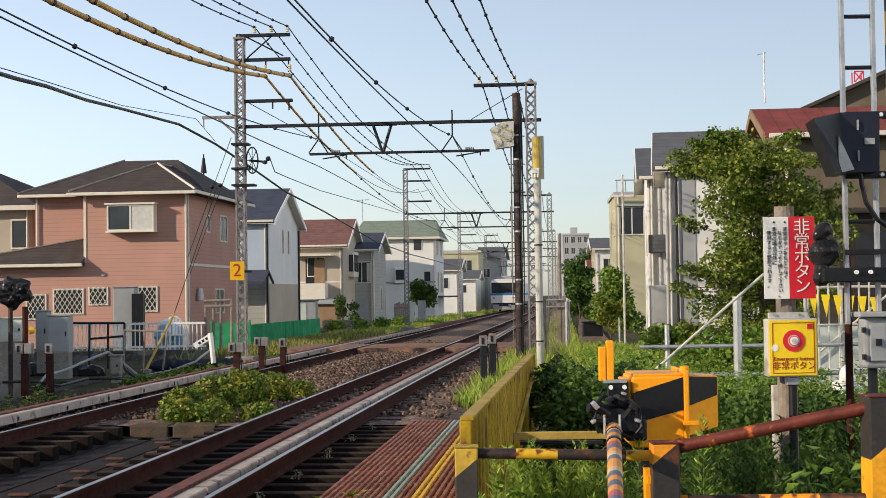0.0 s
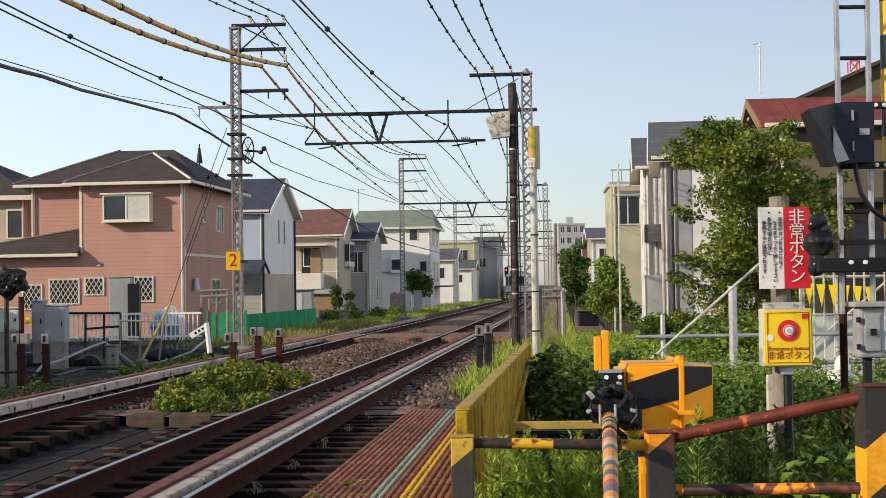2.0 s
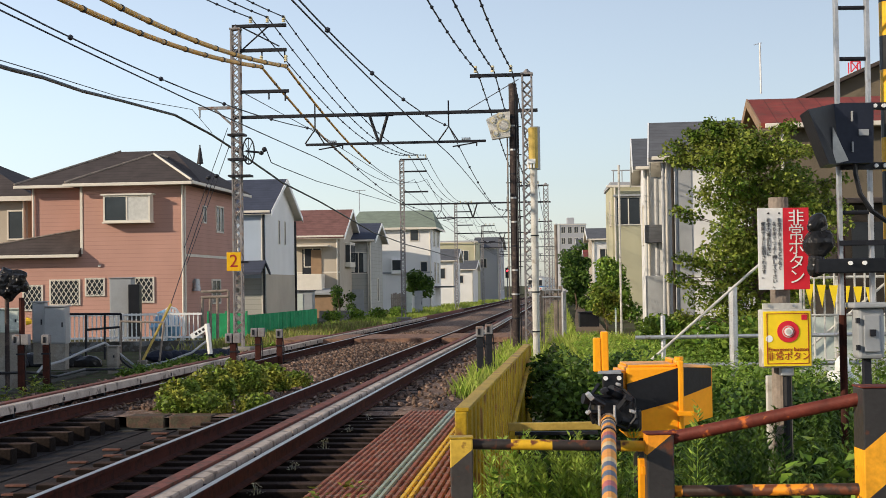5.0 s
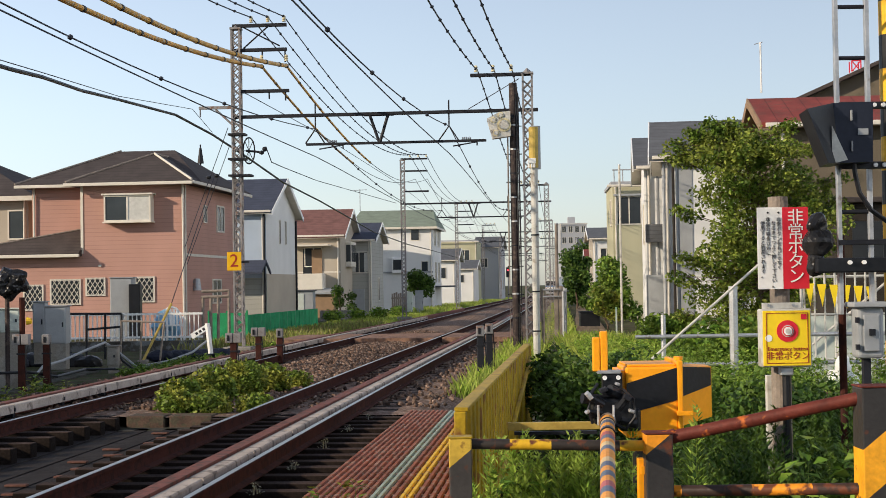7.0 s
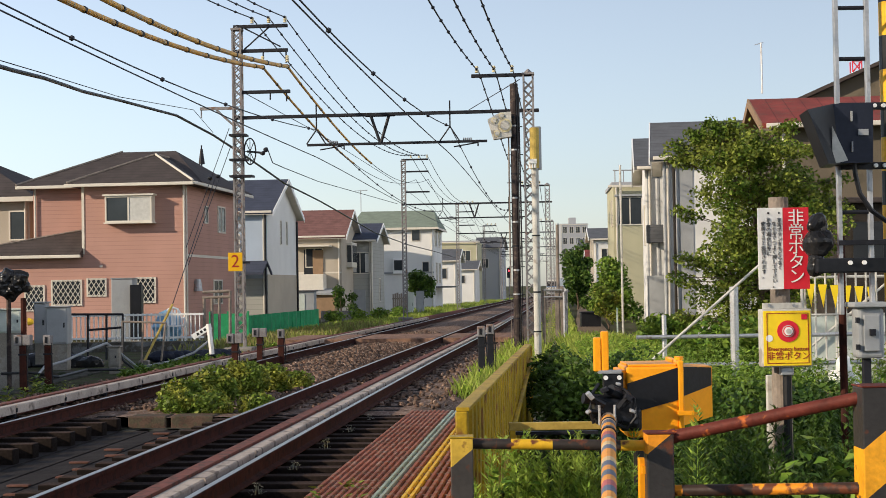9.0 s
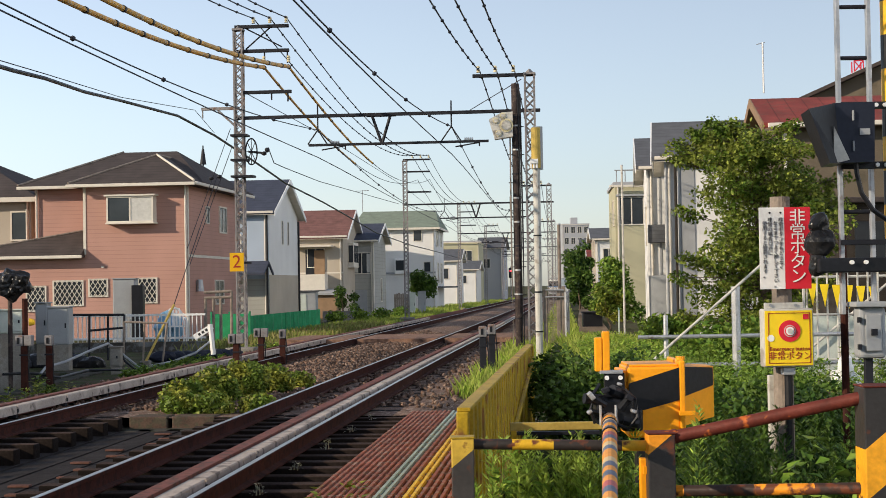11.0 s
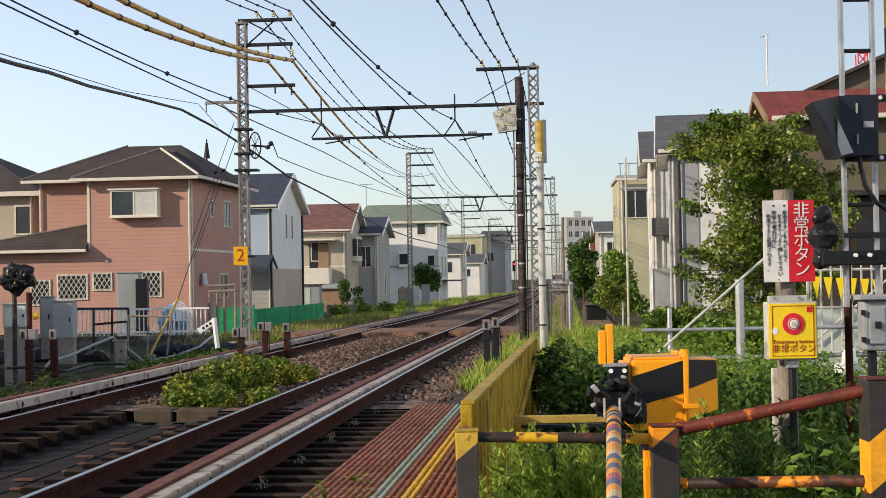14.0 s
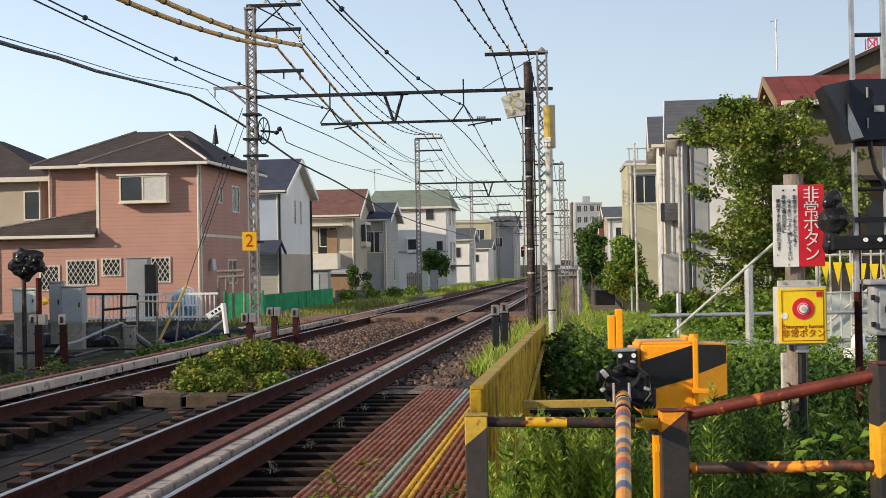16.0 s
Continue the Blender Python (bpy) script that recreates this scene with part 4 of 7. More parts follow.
def gable_house(x, y, turn, w, d, eave, rise, wallm, gablem, roofm, label, wins=(), swins=(), sgn=-1, roof="gable", barge=None, soffit=None, ridge=None):
    h = thing("house", label, "house", at=place(x, y, turn))
    w0, w1 = (-w, 0) if sgn < 0 else (0, w)
    if roof == "gable":
        part("wall", body(w0, w1, 0, d, -0.4, eave, rise), wallm, h)
        part("roof", gable_roof(w0, w1, 0, d, eave + 0.13, rise), roofm, h)
        part("soffit", gable_roof(w0, w1, 0, d, eave + 0.006, rise, 0.385, t=0.03), soffit or TRIM, h)
        bm = bmesh.new()
        e = 0.012
        xs = (0, e) if sgn < 0 else (-e, 0)
        prof = [(0.02, -0.35), (0.02, eave), (d / 2, eave + rise - 0.02), (d - 0.02, eave), (d - 0.02, -0.35)]
        r = [[bm.verts.new((q, p, z)) for p, z in prof] for q in xs]
        for i in range(5):
            bm.faces.new((r[0][i], r[0][(i + 1) % 5], r[1][(i + 1) % 5], r[1][i]))
        bm.faces.new(r[0])
        bm.faces.new(r[1][::-1])
        bmesh.ops.recalc_face_normals(bm, faces=bm.faces[:])
        part("gable_wall", bm, gablem, h)
        over = 0.44
        xb = (over - 0.038, over) if sgn < 0 else (-over, -over + 0.04)
        s = rise / (d / 2)
        bm = bmesh.new()
        for p0, p1 in (((-0.4, eave - 0.4 * s), (d / 2, eave + rise)), ((d / 2, eave + rise), (d + 0.4, eave - 0.4 * s))):
            vs = [bm.verts.new((q, p, z + o)) for q in xb for (p, z), o in ((p0, 0.14), (p1, 0.14), (p1, -0.1), (p0, -0.1))]
            for f in ((0, 1, 2, 3), (7, 6, 5, 4), (0, 4, 5, 1), (1, 5, 6, 2), (2, 6, 7, 3), (3, 7, 4, 0)):
                bm.faces.new([vs[i] for i in f])
        part("barge_board", bm, barge or WHITE, h)
    elif roof == "hip":
        part("wall", body(w0, w1, 0, d, -0.4, eave), wallm, h)
        part("roof", hip_roof(w0, w1, 0, d, eave, rise, 0.45, ridge), roofm, h)
        part("eaves_board", boxes((w0 - 0.47, w1 + 0.47, -0.47, -0.44, eave - 0.16, eave + 0.03), (w1 + 0.44, w1 + 0.47, -0.44, d + 0.44, eave - 0.16, eave + 0.03)), TRIM, h)
    else:
        part("wall", body(w0, w1, 0, d, -0.4, eave), wallm, h)
        part("roof", boxes((w0 - 0.1, w1 + 0.1, -0.1, d + 0.1, eave, eave + 0.18), bevel=0.02), roofm, h)
    gutter(h, w0 - 0.3, w1 + 0.35, -0.36, eave - 0.02, -0.15 if sgn < 0 else 0.15)
    for q in wins:
        window(h, "front", *q, w, sgn=sgn)
    for q in swins:
        window(h, "side", *q, w, sgn=sgn)
    return h


pink_house()
far_left = gable_house(-16.6, 61, 0.1, 7, 8, 5.3, 1.9, WALLBEIGE, WALLBEIGE, ROOFDARK, "beige two-storey house with dark roof and corner window", ((-0.85, -0.1, 3.6, 4.8),), (), roof="hip")
white_h = gable_house(-9.1, 78, 0.1, 4.5, 7.6, 5.55, 1.75, WALLSHADE, WALLWHITE, ROOFBLUE, "white house with blue-toned shaded front and blue-grey gabled roof", ((-2.6, -1.4, 3.4, 4.4),), ((3.2, 3.6, 3.9, 5.2), (4.7, 5.1, 3.9, 5.2)))
beige_h = gable_house(-6.87, 101, 0.09, 4.5, 7.0, 5.1, 1.75, WALLBEIGE, WALLBEIGE, ROOFRED, "beige house with faded red gabled roof and balcony", ((-2.4, -1.2, 3.0, 4.3),), ((2.4, 4.2, 3.1, 4.6),))
grey_h = gable_house(-5.06, 106, 0.085, 2.4, 6.5, 4.95, 1.15, WALLGREY, WALLGREY, ROOFBLUE, "small grey sided house with blue-grey roof", ((-1.5, -0.2, 2.6, 4.1),), ((3.4, 4.2, 0.6, 2.3),))
green_h = gable_house(-1.0, 135, 0.08, 7.0, 9, 6.95, 1.75, WALLWHITE, WALLWHITE, ROOFGREEN, "tall white house with grey-green hipped roof", ((-1.95, -1.15, 5.75, 6.8), (-4.9, -4.5, 3.3, 4.2), (-1.05, -0.4, 3.0, 3.95)), ((1.2, 3.0, 5.3, 6.8), (5, 7, 5.3, 6.8), (2, 3.4, 2.0, 3.9), (5, 7, 2.0, 3.9)), roof="hip", ridge=((-7.0, 4.5), (-0.3, 4.5)))
back_h = gable_house(-9.0, 126.5, 0.08, 6.0, 6.5, 6.7, 1.5, WALLBEIGE, WALLBEIGE, ROOFGREEN, "house with grey-green roof standing behind the row", (), ())
far_a = gable_house(1.2, 165, 0.08, 5.5, 8, 4.6, 1.2, WALLWHITE, WALLWHITE, ROOFGREY, "white house with dark grey roof far along the line", ((-2.2, -1.0, 2.6, 3.8),), ((2, 3, 2.6, 3.6),))
far_b = gable_house(3.6, 185, 0.08, 4.2, 9, 3.9, 1.0, WALLWHITE, WALLWHITE, ROOFGREY, "low white house with slate roof far along the line", ((-2.6, -1.2, 2.2, 3.2),), ())
far_c = gable_house(4.6, 215, 0.08, 7.0, 14, 8.2, 0, WALLYEL, WALLYEL, HAZE, "flat-roofed cream apartment building far off", ((-5.5, -4, 5.5, 7), (-2.5, -1, 5.5, 7)), (), roof="flat")
far_d = gable_house(8.2, 225, 0.1, 3.6, 12, 7.6, 1.6, HAZE, HAZE, ROOFGREY, "grey building with steep dark roof far off", ((-2.8, -1.8, 4.6, 6.0),), ((1.5, 3.0, 4.5, 6.0), (6, 7.5, 4.5, 6.0), (2, 3.5, 1.2, 2.8), (7, 9, 1.2, 2.8)))
rwhite = gable_house(7.06, 49, 0.145, 6.0, 6.0, 5.5, 1.3, WALLWHITE, WALLWHITE, ROOFGREY, "white rendered house with charcoal roof behind the tree", (), (), sgn=1)
rback = gable_house(7.42, 56, 0.115, 4.5, 8.0, 5.75, 1.3, WALLWHITE, WALLWHITE, ROOFGREY, "pale grey and white house with charcoal roof and balcony", (), ((1.0, 2.2, 2.9, 4.4),), sgn=1)
for x0_, x1_ in ((0.05, 0.12), (0.42, 0.5), (0.75, 0.85)):
    part("pilaster", boxes((x0_, x1_, -0.025, 0, -0.3, 5.6), bevel=0.008), GREYBOX, rback)
part("balcony", boxes((0.0, 1.0, -0.5, -0.02, 2.95, 3.6), bevel=0.02), ROOFGREY, rback, "dark balcony box")
part("annexe", boxes((0.0, 0.95, -0.55, -0.02, -0.3, 1.75), bevel=0.02), GREYBOX, rback, "pale grey ground floor box")
for x_ in (0.05, 0.35):
    part("downpipe", rods([((x_, -0.1, 5.4), (x_, -0.1, -0.3))], 0.045), GREYBOX if x_ < 0.2 else DARKWOOD, rwhite)
part("panel", boxes((0.5, 0.95, -0.03, 0, -0.2, 5.2), bevel=0.008), GREYBOX, rwhite, "pale blue-grey wall panel")
ryel = gable_house(8.9, 80, 0.06, 5.0, 7.0, 6.7, 0, WALLYEL, WALLYEL, HAZE, "pale yellow flat-roofed house", ((0.2, 1.5, 4.6, 6.1),), ((1, 2.2, 4.6, 6.0),), sgn=1, roof="flat")
rtan = gable_house(8.35, 38, 0.1, 9.0, 5.6, 5.35, 0.85, WALLTAN, WALLTAN, TINRED, "old tan house with rusted red tin roof", (), (), sgn=1, barge=SHUTTER, soffit=SHUTTER)
rbrown = thing("house", "brown tiled house roof behind the red tin roof", "house", at=place(11.4, 50, 0.24))
part("wall", body(0, 11, 0, 9, -0.4, 7.2, 2.3, "y"), WALLTAN, rbrown)
part("roof", gable_roof(0, 11, 0, 9, 7.3, 2.3, 0.4, "y"), ROOFDARK, rbrown, "brown stepped tile roof")
rfar = gable_house(12.2, 125, 0.06, 5.0, 9.0, 5.4, 0.9, WALLWHITE, WALLBEIGE, ROOFGREY, "white and brown house far along the path", ((0.6, 1.6, 3.2, 4.6),), ((2, 4, 3, 4.5),), sgn=1)
rmid = gable_house(16.5, 185, 0.08, 8.0, 9.0, 6.2, 1.2, WALLBEIGE, WALLBEIGE, ROOFGREY, "beige house with grey roof far beyond the path", ((0.8, 2.0, 3.6, 5.0), (3.5, 4.8, 3.6, 5.0)), (), sgn=1)
rlow = gable_house(14.2, 150, 0.07, 3.2, 8.0, 4.2, 0.9, WALLTAN, WALLTAN, TINRED, "brown house with red roof far along the path", ((0.5, 1.4, 2.2, 3.4),), (), sgn=1)
rapt = gable_house(30.5, 400, 0.0, 7.0, 12.0, 18.3, 0, HAZE, HAZE, HAZE, "far grey apartment block", tuple((0.5 + 1.7 * a, 1.6 + 1.7 * a, 4.4 + 2.9 * b, 6.1 + 2.9 * b) for a in range(4) for b in range(5)), (), sgn=1, roof="flat")
part("stair_tower", boxes((2.4, 4.2, 3.0, 6.0, 18.4, 20.2), bevel=0.05), HAZE, rapt)

# details of the houses along the far side
part("lower_wall", boxes((-0.01, 0.03, 0.0, 7.6, -0.35, 2.3)), WALLBEIGE, white_h, "beige ground floor wall")
part("lower_wall", boxes((-4.5, 0.03, -0.03, 0.0, -0.35, 2.1)), WALLGREY, white_h, "grey ground floor wall")
part("porch_roof", gable_roof(-3.4, -0.1, -1.3, 0.6, 2.5, 0.5, 0.2), ROOFBLUE, white_h, "blue-grey porch roof")
part("downpipe", rods([((-0.05, -0.12, 5.5), (-0.05, -0.12, -0.2))], 0.05), BLACK, white_h, "black downpipe")
part("downpipe", rods([((0.08, 7.5, 5.3), (0.08, 7.5, -0.2))], 0.06), BLACK, white_h, "black downpipe")
part("door", boxes((-2.6, -1.7, -0.06, 0.0, -0.3, 1.8), bevel=0.01), SHUTTER, white_h, "brown front door")
part("balcony", boxes((-3.4, -1.0, -1.2, 0.0, 1.5, 2.55), bevel=0.03), TRIM, beige_h, "cream balcony parapet")
part("balcony_door", boxes((-2.5, -1.2, -0.04, 0.0, 2.5, 4.2), bevel=0.01), TRAINGLASS, beige_h, "dark balcony door")
part("shutter_box", boxes((-1.9, -1.2, -0.09, -0.04, 2.5, 4.15), bevel=0.01), SHUTTER, beige_h, "brown sliding shutter")
part("balcony_roof", boxes((-3.4, -0.6, -1.1, 0.1, 4.35, 4.45), bevel=0.02), TRIM, beige_h)
part("lean_to_roof", gable_roof(-4.2, 0.0, -1.6, 0.4, 1.35, 0.25, 0.15), GREYBOX, beige_h, "grey lean-to roof")
part("porch", boxes((-3.9, -0.2, -1.5, 0.0, -0.4, 1.3), bevel=0.02), SHUTTER, beige_h, "brown boarded porch")
part("oriel", boxes((0.0, 0.4, 2.2, 4.4, 3.0, 4.7), bevel=0.03), TRIM, beige_h, "cream oriel window box")
for v_ in (2.35, 3.35):
    part("pane", boxes((0.395, 0.412, v_, v_ + 0.9, 3.35, 4.5)), GLASS, beige_h)
part("pane", boxes((0.06, 0.36, 2.185, 2.205, 3.35, 4.5)), GLASS, beige_h)
part("string_course", boxes((-4.5, 0.015, -0.02, 0.0, 2.6, 2.7)), TRIM, beige_h)
part("downpipe", rods([((-0.02, -0.1, 4.9), (-0.02, -0.1, -0.4))], 0.06), TRIM, grey_h)
part("door", boxes((-1.5, -0.5, -0.05, 0.0, -0.4, 1.5), bevel=0.01), GREYBOX, grey_h)
for v_ in (-1.35, -0.5):
    part("curtain", boxes((v_, v_ + 0.25, -0.03, -0.024, 2.7, 4.0)), CURTAIN, grey_h, "pale drawn curtain")
part("parapet_wall", boxes((-6.4, -0.0, -0.06, 0.0, 2.9, 3.05)), GREYBOX, green_h, "grey band course")
part("oriel", boxes((-3.6, -2.6, -0.35, 0.0, 2.9, 4.3), bevel=0.03), WHITE, green_h, "white boxed bay window")
part("pane", boxes((-3.5, -2.7, -0.37, -0.345, 3.2, 4.1)), GLASS, green_h)
part("corner_board", boxes((-0.12, 0.02, -0.03, 0.0, -0.3, 6.8)), WHITE, green_h)
part("downpipe", rods([((-5.0, -0.08, 6.6), (-5.0, -0.08, -0.3))], 0.06), WHITE, green_h)
part("entrance_roof", boxes((0.0, 1.4, 2.0, 8.0, 1.6, 1.75), bevel=0.02), ROOFGREY, green_h)
for k_ in range(6):
    part("terrace_post", rods([((0.1 + 0.45 * k_, 0.05, 6.8), (0.1 + 0.45 * k_, 0.05, 7.5))], 0.03, 5), GREYBOX, ryel)
part("terrace_rail", rods([((0.0, 0.05, 7.5), (2.6, 0.05, 7.5))], 0.035, 5), GREYBOX, ryel)
part("window_hood", boxes((0.05, 1.6, -0.2, 0.0, 6.12, 6.22)), GREYBOX, ryel)


def yard_clutter():
    t = thing("shed", "small grey metal shed beside the white house", "shed", at=Matrix.Translation((-8.9, 90, -0.5)))
    part("wall", boxes((0, 1.15, 0, 1.6, 0, 1.75), bevel=0.02), GREYBOX, t)
    part("roof", boxes((-0.08, 1.23, -0.1, 1.7, 1.75, 1.83), bevel=0.015), ROOFGREY, t)
    part("door", boxes((0.1, 0.6, -0.03, 0, 0.08, 1.6), bevel=0.008), PALEBOX, t)
    t = thing("garden_wall", "low pale concrete wall with a planting behind the fence", "wall", at=Matrix.Translation((-7.2, 88, -0.5)))
    for k in range(6):
        part("block", boxes((k * 0.34, k * 0.34 + 0.33, 0, 0.15, 0, 0.62), bevel=0.01), CONCRETE, t)
    t = thing("board_fence", "old brown board fence round a trackside plot", "fence", at=Matrix.Translation((-3.65, 105, -0.6)))
    for k in range(7):
        part("board", boxes((k * 0.14, k * 0.14 + 0.125, 0, 0.03, 0, 1.55 + 0.05 * (k % 3)), bevel=0.004), GREYPOST, t)
    for z in (0.4, 1.2):
        part("rail", boxes((-0.02, 0.98, 0.03, 0.08, z, z + 0.08)), BARK, t)
    t = thing("antenna", "television antenna on the roof of the house behind", "antenna")
    part("mast", rods([((-7.07, 129.5, 7.9), (-7.07, 129.5, 9.75))], 0.035, 6), GALV, t)
    part("boom", rods([((-7.6, 129.5, 9.65), (-6.5, 129.5, 9.7))], 0.025, 5), GALV, t)
    for k in range(5):
        part("element", rods([((-7.5 + 0.22 * k, 129.2, 9.66), (-7.5 + 0.22 * k, 129.8, 9.66))], 0.018, 5), GALV, t)


yard_clutter()


# ---- train ----
def build_train():
    t = thing("train", "ivory commuter train with a blue band running away", "train")
    for c in range(3):
        y0 = c * 20.0
        bm = boxes((-1.43, 1.43, y0, y0 + 19.5, 0.95, 3.35), bevel=0.06)
        part("car_body", bm, CARWHITE, t)
        bm = bmesh.new()
        vs = []
        for y in (y0 + 0.05, y0 + 19.45):
            vs.append([bm.verts.new((x, y, z)) for x, z in ((-1.4, 3.33), (-1.25, 3.5), (-0.7, 3.62), (0.7, 3.62), (1.25, 3.5), (1.4, 3.33))])
        for i in range(5):
            bm.faces.new((vs[0][i], vs[0][i + 1], vs[1][i + 1], vs[1][i]))
        bm.faces.new(vs[0][::-1])
        bm.faces.new(vs[1])
        part("roof", bm, CARWHITE, t)
        part("band", boxes((-1.445, 1.445, y0 - 0.01, y0 + 19.5, 1.8, 2.04)), CARBLUE, t, "blue band")
        part("underframe", boxes((-1.25, 1.25, y0 + 0.4, y0 + 19, 0.3, 0.95), bevel=0.05), BLACK, t)
        for y in (y0 + 3, y0 + 16):
            bm = bmesh.new()
            for s in (-0.56, 0.56):
                for o in (-1.05, 1.05):
                    rod(bm, (s - 0.06, y + o, 0.43), (s + 0.06, y + o, 0.43), 0.43, n=20)
            part("bogie_wheels", bm, RUST, t)
        part("air_conditioner", boxes((-0.95, 0.95, y0 + 3, y0 + 6.5, 3.6, 3.98), (-0.95, 0.95, y0 + 12, y0 + 15.5, 3.6, 3.98), bevel=0.06), GREYBOX, t)
    part("rear_window", boxes((-1.28, -0.42, -0.015, 0.05, 2.12, 3.12), (-0.36, 0.36, -0.015, 0.05, 2.12, 3.12), (0.42, 1.28, -0.015, 0.05, 2.12, 3.12), bevel=0.03), TRAINGLASS, t, "dark rear window")
    part("window_band", boxes((-1.34, 1.34, -0.006, 0.04, 2.06, 3.18)), BLACK, t)
    part("skirt", boxes((-1.2, 1.2, -0.05, 0.3, 0.22, 0.8), bevel=0.05), GREYBOX, t)
    part("coupler", boxes((-0.15, 0.15, -0.5, 0.1, 0.75, 0.98), (-0.5, 0.5, -0.12, 0.05, 0.62, 0.9), bevel=0.03), BLACK, t)
    part("tail_lamp", boxes((-1.2, -0.95, -0.02, 0.05, 1.45, 1.58), (0.95, 1.2, -0.02, 0.05, 1.45, 1.58)), SIGNRED, t)
    bm = rods([((-0.6, 8, 3.65), (-0.6, 9, 4.5)), ((0.6, 8, 3.65), (0.6, 9, 4.5)), ((-0.6, 9, 4.5), (-0.5, 8.2, 5.1)), ((0.6, 9, 4.5), (0.5, 8.2, 5.1)), ((-0.9, 8.2, 5.12), (0.9, 8.2, 5.12))], 0.03, 6)
    part("pantograph", bm, DARKSTEEL, t)
    return t


TRAIN = build_train()


LEAFTREE = leaf_mat("broad tree leaves", (0.1, 0.165, 0.022), (0.22, 0.26, 0.045), 0.25, 0.55)
PLATE = mat("amber plate", (0.75, 0.42, 0.01), 0.45, vary=0.06, bump=0)

# ---- plants ----
def plants(name, label, category, spots, tall, leaf, per, material, seed, spread=0.12, lean=0.15, long=2.2, up=0.35, base=None, bare=0.1):
    """Upright weeds: a stem each, with leaves round it."""
    rng = np.random.default_rng(seed)
    n = len(spots)
    xy = np.asarray(spots, float)
    z0 = np.array([ground_height(x, y) for x, y in xy]) if base is None else np.full(n, base)
    h = tall * rng.uniform(0.55, 1.15, n)
    a = rng.uniform(0, 2 * math.pi, n)
    dx = np.c_[np.cos(a), np.sin(a)] * (h * lean * rng.uniform(0.2, 1.3, n))[:, None]
    f = rng.uniform(bare, 1.0, (n, per))
    c = np.empty((n, per, 3))
    ang = rng.uniform(0, 2 * math.pi, (n, per))
    rad = spread * (1.1 - 0.75 * f) * rng.uniform(0.5, 1.2, (n, per))
    c[..., 0] = xy[:, None, 0] + dx[:, None, 0] * f**2 + np.cos(ang) * rad
    c[..., 1] = xy[:, None, 1] + dx[:, None, 1] * f**2 + np.sin(ang) * rad
    c[..., 2] = z0[:, None] + h[:, None] * f
    c = c.reshape(-1, 3)
    m = len(c)
    d = np.c_[np.cos(ang).ravel(), np.sin(ang).ravel(), rng.normal(up, 0.35, m)]
    d /= np.linalg.norm(d, axis=1)[:, None]
    u = np.cross(d, [0, 0, 1]) + rng.normal(0, 0.25, (m, 3))
    u /= np.linalg.norm(u, axis=1)[:, None]
    nrm = np.cross(u, d)
    s = (leaf * rng.uniform(0.6, 1.3, m) * (1.15 - 0.5 * f.ravel()))[:, None]
    v = np.empty((m, 4, 3))
    v[:, 0], v[:, 2] = c - d * s * 0.3 * long, c + d * s * 0.7 * long - np.array([0, 0, 0.15]) * s
    v[:, 1], v[:, 3] = c + u * s * 0.5 + nrm * s * 0.12, c - u * s * 0.5 + nrm * s * 0.12
    i = np.arange(m)[:, None] * 4
    F = np.concatenate([i + [0, 1, 2], i + [0, 2, 3]])
    V = v.reshape(-1, 3)
    st = np.empty((n, 3, 3))
    st[:, 0] = np.c_[xy - 0.006, z0]
    st[:, 1] = np.c_[xy + 0.006, z0]
    st[:, 2] = np.c_[xy + dx * 0.9, z0 + h * 0.95]
    j = np.arange(n)[:, None] * 3 + len(V)
    ob = fast_part(name, np.concatenate([V, st.reshape(-1, 3)]), np.concatenate([F, j + [0, 1, 2]]), material)
    return tagged(ob, label, category, kind="stuff")


def scatter(x0, x1, y0, y1, n, seed, skew=0.0):
    rng = np.random.default_rng(seed)
    y = rng.uniform(y0, y1, n)
    return np.c_[rng.uniform(x0, x1, n) + skew * (y - y0), y]


def strip(off0, off1, y0, y1, n, seed, power=1.0):
    rng = np.random.default_rng(seed)
    return np.array([on_line(y, o)[:2] for y, o in zip(y0 + (y1 - y0) * rng.random(n) ** power, rng.uniform(off0, off1, n))])


def clumps(name, label, category, balls, n, leaf, material, seed, long=1.7):
    """Leafy bushes: leaves in shells round several centres."""
    rng = np.random.default_rng(seed)
    pts = []
    tot = sum(b[3] ** 2 for b in balls)
    for x, y, z, r, flat in balls:
        k = int(n * r * r / tot)
        d = rng.normal(size=(k, 3))
        d /= np.linalg.norm(d, axis=1)[:, None]
        rr = r * (1.15 - 0.75 * rng.random(k) ** 1.5) * (1 + 0.18 * np.sin(5 * d[:, 0] + 3 * d[:, 2] + x * 7) * np.cos(4 * d[:, 1] + y))
        pts.append(np.array([x, y, z]) + d * rr[:, None] * [1, 1, flat])
    c = np.concatenate(pts)
    v, f = leaves(c, leaf, rng, 0.7, long)
    return fast_part(name, v, f, material)


def bush(label, balls, n, leaf, material, seed, name="bush"):
    t = thing(name, label, "bush")
    for x, y, z, r, flat in balls:
        g = ground_height(x, y)
        for k in range(3):
            a = k * 2.1
            bm = bmesh.new()
            rod(bm, (x, y, g - 0.05), (x + 0.5 * r * math.cos(a), y + 0.5 * r * math.sin(a), z), 0.02, 0.006, n=5)
            part("stem", bm, BARK, t)
    ob = clumps("foliage", "", "", balls, n, leaf, material, seed)
    ob.parent = t
    return t


